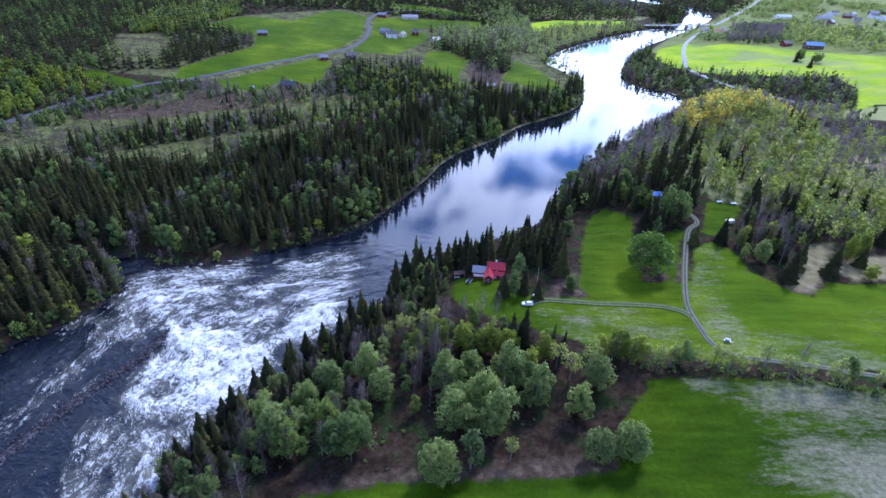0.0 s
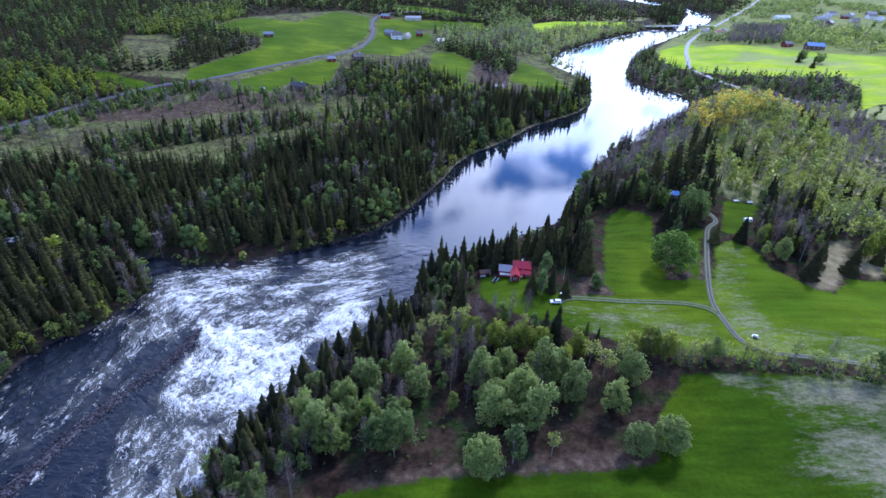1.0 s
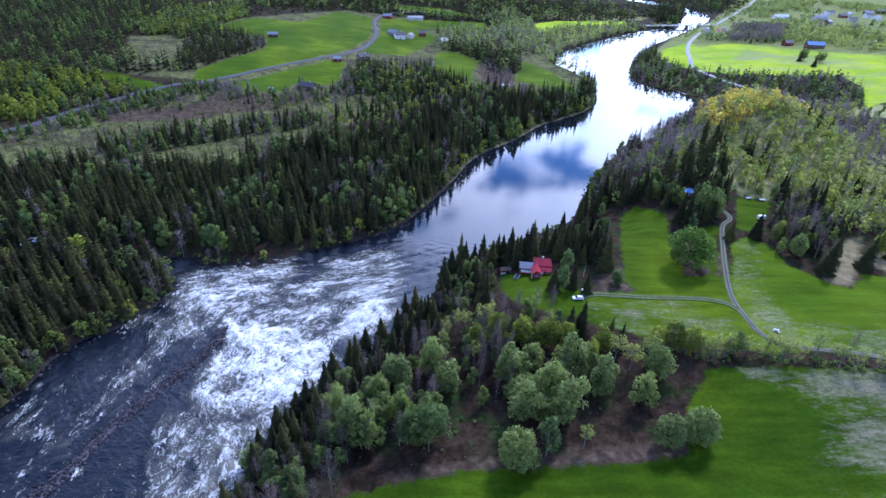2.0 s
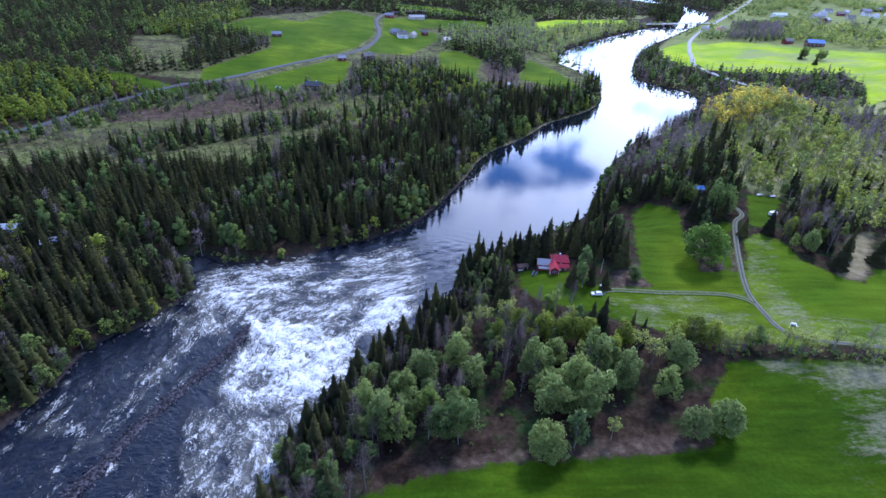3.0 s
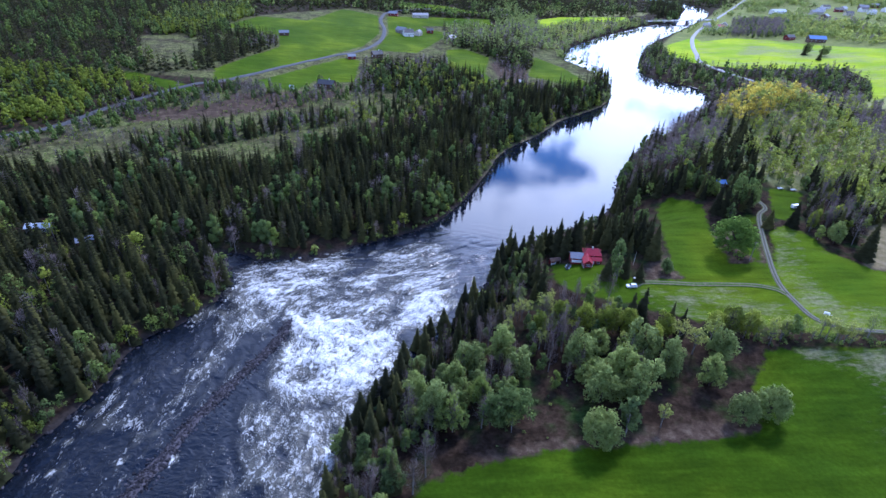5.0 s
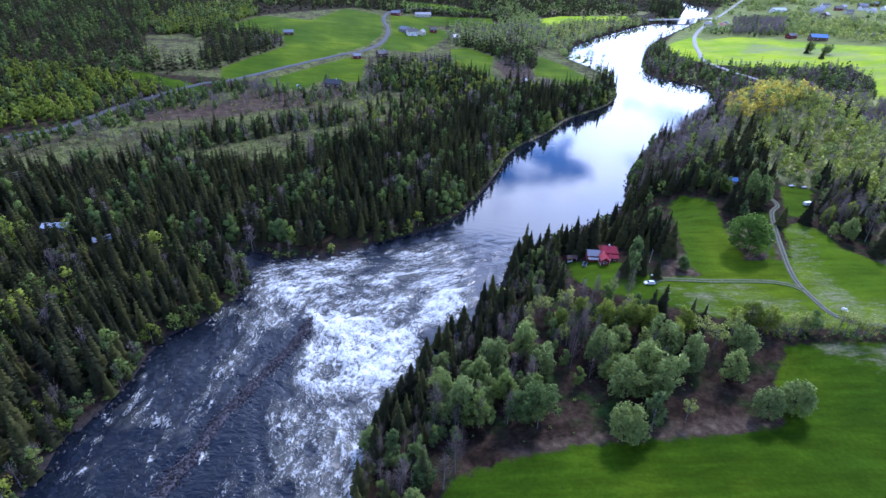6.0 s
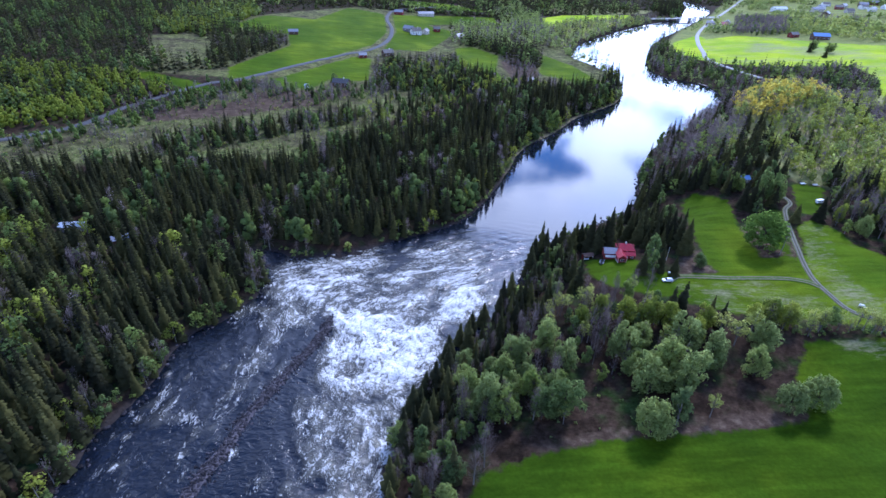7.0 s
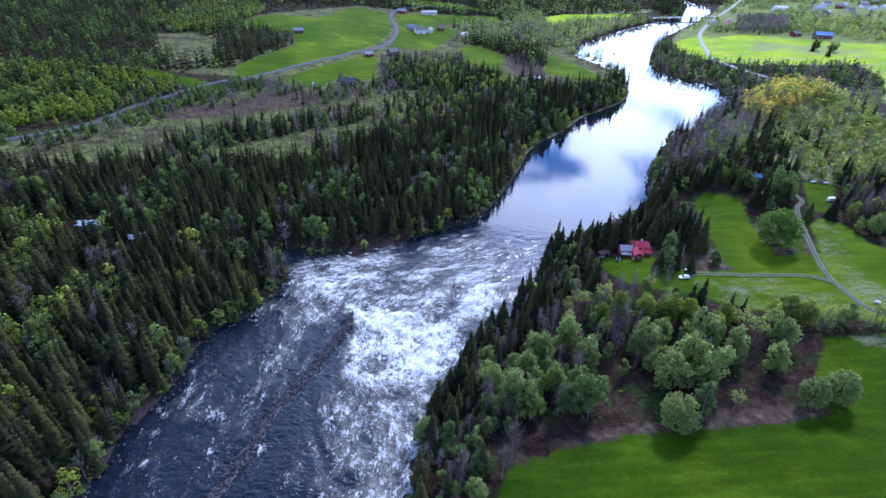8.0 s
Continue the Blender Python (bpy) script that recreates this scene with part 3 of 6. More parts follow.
give(ground, "bank", ramp(fy, 262, 300) * (1 - ramp(fy, 560, 640)) * (side(fx, fy) < 0))
give(ground, "bare", bare + 0.65 * ramp(nearest(fx, fy, THIN_GRASS), -5, 4))
# how much sunshine is put into the green of each field
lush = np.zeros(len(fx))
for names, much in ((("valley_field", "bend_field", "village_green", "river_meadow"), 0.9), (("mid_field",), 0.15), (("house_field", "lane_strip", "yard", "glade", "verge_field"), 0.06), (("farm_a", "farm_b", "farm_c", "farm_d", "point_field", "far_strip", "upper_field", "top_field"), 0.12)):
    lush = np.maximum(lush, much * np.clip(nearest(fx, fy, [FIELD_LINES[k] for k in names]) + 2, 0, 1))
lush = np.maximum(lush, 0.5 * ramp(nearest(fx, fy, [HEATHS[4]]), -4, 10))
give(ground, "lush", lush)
# where the hill side's sunlight is painted in as paler tan ground
give(ground, "dry", ramp(fx, 104, 122) * (0.45 * ramp(fy, 150, 172) + 0.55 * ramp(fy, 228, 250)) * (1 - 0.5 * ramp(fy, 420, 520)))
tagged(ground, "valley floor with bright green fields, brown heath and forest floor", "ground", kind="structure")

# the river, as rows across it from bank to bank
REACH_L = [(-185, -160), (-162, -20), (-155, 66), (-152, 110), (-152, 150), (-152, 182), (-122, 196), (-97, 197), (-72, 207), (-43, 224), (-28, 246), (-14, 282), (8, 331), (48, 387), (98, 443), (114, 494), (113, 563), (98, 625), (130, 708), (203, 808), (287, 905), (398, 1063), (446, 1176), (430, 1270), (340, 1420), (160, 1640), (-60, 2100)]
REACH_R = [(-100, -160), (-84, -20), (-71, 62), (-66, 94), (-57, 109), (-46, 126), (-33, 147), (-20, 175), (-5, 199), (20, 217), (42, 234), (60, 270), (88, 320), (130, 368), (187, 430), (205, 490), (172, 545), (182, 620), (222, 715), (270, 790), (345, 900), (456, 1085), (480, 1170), (470, 1280), (390, 1450), (230, 1660), (20, 2100)]


def water_level(y):
    return -1.3 * (1 - ramp(y, 130, 205))


# broken water: outline, softness of its edge, strength
RAPIDS = [
    ([(-95, 147), (-86, 150), (-77, 148), (-66, 142), (-53, 132), (-57, 121), (-63, 110), (-80, 106), (-94, 112), (-93, 124), (-92, 136)], 5.0, 0.74),
    ([(-84, 146), (-77, 147), (-66, 141), (-54, 132), (-58, 120), (-70, 112), (-80, 122)], 5.0, 0.62),
    ([(-96, 112), (-62, 112), (-66, 92), (-70, 40), (-92, 40), (-97, 74), (-97, 94)], 9.0, 0.30),
    ([(-78, 100), (-63, 108), (-68, 80), (-74, 40), (-81, 42)], 5.0, 0.34),
    ([(-122, 174), (-109, 178), (-100, 188), (-81, 191), (-77, 176), (-71, 169), (-77, 159), (-82, 149), (-94, 150), (-105, 150), (-116, 156)], 9.0, 0.42),
    ([(-100, 186), (-84, 190), (-80, 178), (-90, 170), (-104, 172), (-118, 168), (-120, 174)], 5.0, 0.34),
    ([(-127, 146), (-116, 166), (-102, 170), (-94, 154), (-103, 140), (-112, 132)], 9.0, 0.40),
    ([(-56, 143), (-52, 159), (-47, 169), (-35, 158), (-40, 146), (-48, 141)], 3.5, 0.80),
    ([(-80, 152), (-72, 172), (-66, 190), (-46, 203), (-34, 190), (-36, 162), (-47, 166), (-56, 152), (-56, 138)], 6.0, 0.44),
    ([(-134, 110), (-120, 130), (-104, 118), (-112, 84), (-130, 60), (-146, 66), (-146, 98)], 8.0, 0.12),
    ([(-126, 120), (-112, 132), (-104, 122), (-118, 106)], 6.0, 0.12),
    ([(-143, 100), (-134, 118), (-128, 112), (-136, 92)], 4.0, 0.10),
]
WHITECAPS = [(-134, 112, 2.4), (-124, 117, 2.6), (-141, 95, 2.2), (-141, 89, 1.8), (-140, 113, 2.0), (-111, 84, 2.6), (-140, 79, 1.6), (-130, 88, 1.4), (-118, 100, 1.3), (-126, 70, 1.5), (-46, 190, 2.6), (-62, 176, 2.6), (-70, 190, 2.2)]


def froth_at(x, y):
    out = np.zeros_like(x)
    near = (y > 30) & (y < 230)
    px, py = x[near], y[near]
    got = np.zeros_like(px)
    for outline, soft, amp in RAPIDS:
        got = 1 - (1 - got) * (1 - amp * ramp(-signed(px, py, outline), -soft, soft))
    for cx, cy, size in WHITECAPS:
        u, v = (0.45 * (px - cx) + 0.89 * (py - cy)) / size, (0.89 * (px - cx) - 0.45 * (py - cy)) / (0.7 * size)
        got = np.maximum(got, 0.40 * np.exp(-u * u - v * v))
    out[near] = got
    return out


def river_sheet():
    l, r = smooth_line(REACH_L, 40), smooth_line(REACH_R, 40)
    mid = 0.5 * (l + r)
    run = np.concatenate([[0], np.cumsum(np.hypot(*np.diff(mid, axis=0).T))])
    at, s = [], 0.0
    while s < run[-1]:
        at.append(s)
        y = np.interp(s, run, mid[:, 1])
        s += 0.75 if 55 < y < 232 else (3.0 if y < 500 else 9.0)
    at = np.array(at)
    across = np.linspace(-0.16, 1.16, 150)
    a = np.stack([np.interp(at, run, l[:, k]) for k in (0, 1)], 1)
    b = np.stack([np.interp(at, run, r[:, k]) for k in (0, 1)], 1)
    xy = a[:, None, :] + across[None, :, None] * (b - a)[:, None, :]
    x, y = xy[..., 0].ravel(), xy[..., 1].ravel()
    wide = np.hypot(*(b - a).T)
    flow = np.stack([np.repeat(at, 150), (across[None, :] * np.minimum(wide, 95)[:, None]).ravel(), np.zeros(len(x))], 1)
    froth = froth_at(x, y)
    blotch = np.array([noise.noise((u / 13, v / 8, 5.1)) + 0.7 * noise.noise((u / 4.5, v / 6.5, 8.3)) if q > 0.05 else 0.0 for (u, v, _), q in zip(flow, froth)])
    froth = np.clip(froth * (1.0 + 0.34 * blotch), 0, 1)
    riffle = ramp(y, 55, 75) * (1 - ramp(y + 0.35 * x, 174, 204)) * (1 - ramp(y, 205, 240))
    standing = np.exp(-((x + 28) / 22) ** 2 - ((y - 196) / 16) ** 2)
    rough = 0.010 + 0.06 * standing + 0.26 * froth + 0.22 * riffle + 0.24 * (1 - ramp(y, 120, 205))
    z = water_level(y)
    lump = np.zeros(len(x))
    for k, (size, amp) in enumerate(((7.0, 0.42), (3.4, 0.30), (1.7, 0.18))):
        lump += amp * np.array([noise.noise((u / size * 0.62, v / size, 3.7 * k)) if q > 0.04 else 0.0 for (u, v, _), q in zip(flow, froth + riffle)])
    swell = np.sin(flow[:, 0] * 1.15 + 0.22 * flow[:, 1] + 2.6 * wave(x, y, 6.0, 0.7)) * (0.5 + 0.5 * wave(x, y, 9.0, 2.0))
    z = z + lump * (3.4 * froth + 0.55 * riffle) + standing * (0.3 * lump + 0.07 * swell)
    froth = np.clip(froth + 0.9 * np.clip(lump - 0.03, -0.25, 0.4) * (froth + 0.35 * riffle), 0, 1)
    ob = put_mesh("water", np.stack([x, y, z], 1), grid_faces(len(at), 150), [WATER], smooth=True)
    give(ob, "flow", flow, "FLOAT_VECTOR")
    give(ob, "froth", froth)
    give(ob, "rough", rough)
    return tagged(ob, "dark river with white rapids below a smooth sky-reflecting reach", "river", kind="structure")


river_sheet()


def ribbon(name, line, wide, material, lift, label):
    run = np.concatenate([[0], np.cumsum(np.hypot(*np.diff(line, axis=0).T))])
    s = np.arange(0, run[-1], 2.0)
    c = np.stack([np.interp(s, run, line[:, k]) for k in (0, 1)], 1)
    t = np.gradient(c, axis=0)
    t /= np.linalg.norm(t, axis=1)[:, None]
    nrm = np.stack([t[:, 1], -t[:, 0]], 1)
    k = np.array([-1.25, -1, -0.5, 0, 0.5, 1, 1.25])
    xy = c[:, None] + nrm[:, None] * (k[None, :, None] * wide / 2)
    x, y = xy[..., 0].ravel(), xy[..., 1].ravel()
    z = height(x, y) + np.tile(np.array([-0.5, lift, lift + 0.03, lift + 0.05, lift + 0.03, lift, -0.5]), len(s))
    ob = put_mesh(name, np.stack([x, y, z], 1), grid_faces(len(s), 7), [material], smooth=True)
    give(ob, "across", np.tile(k, len(s)))
    return tagged(ob, label, "road", kind="structure")


ribbon("lane", LANE, 2.8, GRAVEL, 0.14, "grassy gravel lane across the green field to the house")
ribbon("track", TRACK, 2.0, PACKED, 0.14, "curving grey gravel track with grassy edges")
ribbon("road", FARM_ROAD, 4.3, ASPHALT, 0.35, "grey asphalt country road between green farm fields")
ribbon("valley_road", VALLEY_ROAD, 4.4, plain("pale_road", (0.19, 0.187, 0.185), 0.75), 0.45, "pale sunlit road curving along the river")


# ---- trees ----
class Soup:
    """Triangles and their material, to be joined into one mesh."""

    def __init__(self):
        self.v, self.f, self.m, self.g, self.n = [], [], [], [], 0

    def add(self, verts, faces, mat, lean=None):
        """lean: the way each corner's surface leans; without it, away from the trunk."""
        self.v.append(np.asarray(verts, float).reshape(-1, 3))
        self.f.append(np.asarray(faces, int).reshape(-1, 3) + self.n)
        self.m.append(np.full(len(self.f[-1]), mat))
        self.n += len(self.v[-1])
        lean = self.v[-1] * (1, 1, 0) + (0, 0, 0.35) if lean is None else np.asarray(lean, float).reshape(-1, 3)
        self.g.append(lean / (np.linalg.norm(lean, axis=1)[:, None] + 1e-9))

    def get(self):
        return np.vstack(self.v), np.vstack(self.f), np.concatenate(self.m), np.vstack(self.g)


def tube(s, a, b, ra, rb, mat, sides=5):
    a, b = np.array(a, float), np.array(b, float)
    w = (b - a) / (np.linalg.norm(b - a) + 1e-9)
    u = np.cross(w, (0.3, 0.9, 0.2))
    u /= np.linalg.norm(u)
    v = np.cross(w, u)
    an = np.arange(sides) * 2 * math.pi / sides
    ring = np.cos(an)[:, None] * u + np.sin(an)[:, None] * v
    k = np.arange(sides)
    q = (k + 1) % sides
    s.add(np.vstack([a + ra * ring, b + rb * ring]), np.vstack([np.stack([k, q, q + sides], 1), np.stack([k, q + sides, k + sides], 1)]), mat, np.vstack([ring, ring]))


def spruce(rng, tiers, fronds, tall=16.0, wide=2.5, low=0.08, folded=True, stem=5, rough=0.0):
    """Drooping fronds in tiers round a tapered trunk; material 0 needles, 1 bark."""
    s = Soup()
    if stem:
        tube(s, (0, 0, -0.5), (0, 0, tall * 0.93), tall * 0.013, 0.02, 1, stem)
    for i in range(tiers):
        h = low + (0.985 - low) * (i / (tiers - 1)) ** 0.92
        r = wide * (1 - h) ** 0.86 * rng.uniform(0.78 - 0.16 * rough, 1.14 + 0.14 * rough) + 0.12
        n = max(4, int(fronds * (0.45 + 0.55 * (1 - h))))
        for k in range(n):
            an = 2 * math.pi * (k + rng.uniform(0, 0.8)) / n + i * 1.9
            q = r * rng.uniform(0.66, 1.14)
            c, sn = math.cos(an), math.sin(an)
            z = tall * h + rng.uniform(-0.25, 0.25)
            w = q * 0.42 + 0.20
            drop = q * rng.uniform(0.22, 0.52)
            base = (0, 0, z + 0.25 * q)
            tip = (c * q, sn * q, z - drop)
            ml = (c * q * 0.58 - sn * w, sn * q * 0.58 + c * w, z - drop * 0.62 - 0.10 * q)
            mr = (c * q * 0.58 + sn * w, sn * q * 0.58 - c * w, z - drop * 0.62 - 0.10 * q)
            top = np.array([c * 0.75, sn * 0.75, 0.75])
            turned = np.array([-sn, c, 0.0]) * 0.55
            if folded:
                s.add([base, ml, (c * q * 0.6, sn * q * 0.6, z - drop * 0.28), mr, tip], [(0, 2, 1), (0, 3, 2), (2, 4, 1), (3, 4, 2)], 0, [top, top + turned, top, top - turned, top])
            else:
                s.add([base, ml, tip, mr], [(0, 2, 1), (0, 3, 2)], 0, [top, top + turned, top, top - turned])
    s.add([(-0.09, 0, tall * 0.93), (0.09, 0.05, tall * 0.93), (0, 0, tall)], [(0, 1, 2)], 0)
    return s


def leafy(rng, lobes, leaves, tall=11.0, wide=3.6, low=0.22, leaf=0.45, trunk=True, clump=(0.22, 0.42), limbs=0.6, heavy=0.0, leaders=1, ruffle=0.10):
    """A crown of clumps of leaves on limbs; material 0 leaves, 1 bark. heavy: how far it widens towards its foot."""
    s = Soup()
    if trunk:
        tube(s, (0, 0, -0.5), (0, 0, tall * 0.55), tall * 0.018, tall * 0.008, 1)
    mid, up = tall * (1 + low) / 2, tall * (1 - low) / 2
    spread = [(0.0, 0.0, 1.0)]
    for k in range(1, leaders):
        an, out = k * 2.4 + rng.uniform(-0.5, 0.5), wide * rng.uniform(0.34, 0.62)
        spread.append((math.cos(an) * out, math.sin(an) * out, rng.uniform(0.66, 0.95)))
        tube(s, (0, 0, tall * 0.06), (spread[-1][0], spread[-1][1], tall * 0.6 * spread[-1][2]), tall * 0.010, tall * 0.004, 1)
    for i in range(lobes):
        g = rng.normal(size=3)
        g /= np.linalg.norm(g)
        g *= rng.uniform(0.30, 1.0) ** 0.45
        squeeze = 1 - 0.35 * max(0, g[2])
        if heavy and g[2] < 0:
            flat_out = math.hypot(g[0], g[1]) + 1e-6
            squeeze *= 1 + heavy * (max(0.75, flat_out) / flat_out - 1)
        c = np.array([g[0] * wide * squeeze * 0.80, g[1] * wide * squeeze * 0.80, mid + g[2] * up * 0.84])
        if leaders > 1:
            ox, oy, grown = spread[i % leaders]
            c = np.array([ox + c[0] * 0.56, oy + c[1] * 0.56, c[2] * grown])
        rad = wide * rng.uniform(clump[0], clump[1])
        if trunk and rng.random() < limbs:
            tube(s, (0, 0, max(tall * 0.16, c[2] - wide * 0.8)), c, tall * 0.006, 0.02, 1, 3)
        d = rng.normal(size=(leaves, 3))
        d[:, 2] += 0.35
        d /= np.linalg.norm(d, axis=1)[:, None]
        p = c + d * rad * rng.uniform(0.60, 1.08, (leaves, 1)) * (1, 1, 0.9)
        nrm = d + rng.normal(size=d.shape) * 0.45
        nrm /= np.linalg.norm(nrm, axis=1)[:, None]
        u = np.cross(nrm, rng.normal(size=d.shape))
        u /= np.linalg.norm(u, axis=1)[:, None]
        v = np.cross(nrm, u)
        e = leaf * rng.uniform(0.6, 1.3, (leaves, 1))
        quad = np.stack([p - u * e, p - v * e * 0.7, p + u * e, p + v * e * 0.7], 1)
        lean = 0.6 * d + ruffle * nrm + 0.45 * (p - (0, 0, mid)) / (wide, wide, up) + (0, 0, 0.25)
        k = np.arange(leaves) * 4
        s.add(quad, np.vstack([np.stack([k, k + 1, k + 2], 1), np.stack([k, k + 2, k + 3], 1)]), 0, np.repeat(lean, 4, 0))
    return s


def puffy(rng, lobes, leaves, tall=11.0, wide=3.6, low=0.05, leaf=0.5, trunk=False):
    """A far crown: ragged overlapping clumps with loose leaves at their rims; material 0 leaves, 1 bark."""
    s = Soup()
    if trunk:
        tube(s, (0, 0, -0.5), (0, 0, tall * 0.5), tall * 0.016, tall * 0.008, 1, 3)
    t = (1 + 5 ** 0.5) / 2
    ico = np.array([(-1, t, 0), (1, t, 0), (-1, -t, 0), (1, -t, 0), (0, -1, t), (0, 1, t), (0, -1, -t), (0, 1, -t), (t, 0, -1), (t, 0, 1), (-t, 0, -1), (-t, 0, 1)]) / math.hypot(1, t)
    tris = [(0, 11, 5), (0, 5, 1), (0, 1, 7), (0, 7, 10), (0, 10, 11), (1, 5, 9), (5, 11, 4), (11, 10, 2), (10, 7, 6), (7, 1, 8), (3, 9, 4), (3, 4, 2), (3, 2, 6), (3, 6, 8), (3, 8, 9), (4, 9, 5), (2, 4, 11), (6, 2, 10), (8, 6, 7), (9, 8, 1)]
    mid, up = tall * (1 + low) / 2, tall * (1 - low) / 2
    for i in range(lobes):
        h = (i + rng.uniform(0.2, 0.8)) / lobes
        an = i * 2.4 + rng.uniform(-0.5, 0.5)
        out = wide * 0.62 * math.sin(math.pi * min(1.0, 0.25 + 0.72 * h)) * rng.uniform(0.5, 1.0)
        c = np.array([math.cos(an) * out, math.sin(an) * out, tall * (low + (0.90 - low) * h)])
        rad = wide * rng.uniform(0.34, 0.52) * (1.0 - 0.35 * h)
        p = ico * rad * rng.uniform(0.68, 1.25, (12, 1)) * (1, 1, 1.15)
        lean = 0.6 * ico + 0.5 * (c + p - (0, 0, mid)) / (wide, wide, up) + (0, 0, 0.25)
        s.add(c + p, tris, 0, lean)
        d = rng.normal(size=(leaves, 3))
        d[:, 2] = np.abs(d[:, 2])
        d /= np.linalg.norm(d, axis=1)[:, None]
        q = c + d * rad * rng.uniform(0.95, 1.25, (leaves, 1))
        u = np.cross(d, rng.normal(size=d.shape))
        u /= np.linalg.norm(u, axis=1)[:, None]
        w = d * 0.6 + np.cross(d, u)
        tri = np.stack([q - u * leaf * 0.6, q + u * leaf * 0.6, q + w * leaf], 1)
        s.add(tri, np.arange(leaves * 3).reshape(-1, 3), 0, np.repeat(d + (0, 0, 0.3), 3, 0))
    return s


def leafless(rng, twigs, tall=10.0, wide=2.2, thick=0.05):
    """A trunk with a fan of fine rising twigs; material 0 twigs, 1 bark."""
    s = Soup()
    tube(s, (0, 0, -0.5), (0, 0, tall * 0.55), tall * 0.014, tall * 0.008, 1)
    tube(s, (0, 0, tall * 0.55), (rng.uniform(-0.3, 0.3), rng.uniform(-0.3, 0.3), tall * 0.98), tall * 0.008, 0.02, 1, 3)
    for i in range(twigs):
        h = rng.uniform(0.22, 0.95)
        reach = wide * (1 - h) ** 0.6 * rng.uniform(0.5, 1.15) + 0.2
        an = rng.uniform(0, 2 * math.pi)
        c, sn = math.cos(an), math.sin(an)
        a = np.array([0, 0, tall * h])
        m = a + np.array([c * reach * 0.55, sn * reach * 0.55, reach * rng.uniform(0.25, 0.6)])
        b = a + np.array([c * reach, sn * reach, reach * rng.uniform(0.7, 1.3)])
        w = np.array([-sn, c, 0.0]) * thick
        s.add([a - w, a + w, m, m + (0, 0, thick * 2)], [(0, 1, 2), (0, 1, 3)], 0)
        s.add([m - w * 0.8, m + w * 0.8, b], [(0, 1, 2)], 0)
        for _ in range(4):
            q = m + (b - m) * rng.uniform(-0.4, 0.9)
            e = q + rng.normal(size=3) * reach * 0.26 + (0, 0, reach * 0.24)
            s.add([q - w * 0.7, q + w * 0.7, e], [(0, 1, 2)], 0)
            s.add([q - (0, 0, thick * 0.7), q + (0, 0, thick * 0.7), e], [(0, 1, 2)], 0)
    return s


def twiggy(rng, lobes, slivers, tall=11.0, wide=2.6, thin=0.05, length=0.95):
    """A leafless crown: a haze of fine rising twigs in clumps; material 0 twigs, 1 bark."""
    s = Soup()
    tube(s, (0, 0, -0.5), (0, 0, tall * 0.5), tall * 0.013, tall * 0.008, 1)
    tube(s, (0, 0, tall * 0.5), (rng.uniform(-0.4, 0.4), rng.uniform(-0.4, 0.4), tall * 0.97), tall * 0.008, 0.02, 1, 3)
    for i in range(lobes):
        h = rng.uniform(0.30, 0.95)
        an, out = rng.uniform(0, 2 * math.pi), wide * (1.05 - h) ** 0.55 * rng.uniform(0.15, 0.85)
        c = np.array([math.cos(an) * out, math.sin(an) * out, tall * h])
        if i % 3 == 0:
            tube(s, (0, 0, max(tall * 0.18, c[2] - out * 1.3)), c, tall * 0.005, 0.02, 1, 3)
        p = c + rng.normal(size=(slivers, 3)) * wide * 0.20
        d = (p - (0, 0, tall * 0.25)) * (0.55, 0.55, 0.22) + rng.normal(size=p.shape) * 0.45 + (0, 0, 0.5)
        d /= np.linalg.norm(d, axis=1)[:, None]
        w = np.cross(d, rng.normal(size=p.shape))
        w *= thin / np.linalg.norm(w, axis=1)[:, None]
        e = length * rng.uniform(0.6, 1.4, (slivers, 1))
        tri = np.stack([p - w, p + w, p + d * e], 1)
        s.add(tri, np.arange(slivers * 3).reshape(-1, 3), 0, np.repeat((p - (0, 0, tall * 0.5)) * (1, 1, 0.4) + (0, 0, 0.8), 3, 0))
    return s


def kinds(make, count, seed, *args, **kw):
    return [make(np.random.default_rng(seed + i), *args, **kw).get() for i in range(count)]


# shapes for woods, cheap, in real size
W_SPRUCE = kinds(spruce, 7, 10, 13, 9, folded=False, wide=2.9)
F_SPRUCE = kinds(spruce, 5, 20, 6, 6, folded=False, wide=2.9, stem=3)
T_SPRUCE = kinds(spruce, 4, 25, 4, 5, folded=False, wide=3.2, stem=0)
T_LEAFY = kinds(puffy, 5, 45, 4, 3, leaf=0.9)
W_LEAFY = kinds(puffy, 6, 30, 9, 10, leaf=0.55, trunk=True)
F_LEAFY = kinds(puffy, 6, 40, 6, 4, leaf=0.7)
G_LEAFY = kinds(leafy, 6, 35, 14, 15, leaf=0.44, low=0.08, limbs=0.3, heavy=0.4, clump=(0.26, 0.46))
H_LEAFY = kinds(leafy, 7, 36, 9, 11, leaf=0.50, wide=2.9, low=0.10, limbs=0.5, heavy=0.2, clump=(0.26, 0.5))
S_LEAFY = kinds(leafy, 5, 37, 7, 6, leaf=0.95, low=0.05, trunk=False, clump=(0.3, 0.5), heavy=0.5)
W_BARE = kinds(twiggy, 5, 50, 15, 15, thin=0.075)
F_BARE = kinds(twiggy, 5, 55, 9, 8, thin=0.15, length=1.3)
W_BUSH = kinds(leafy, 4, 60, 4, 7, tall=2.0, wide=1.2, low=0.0, leaf=0.4, trunk=False)
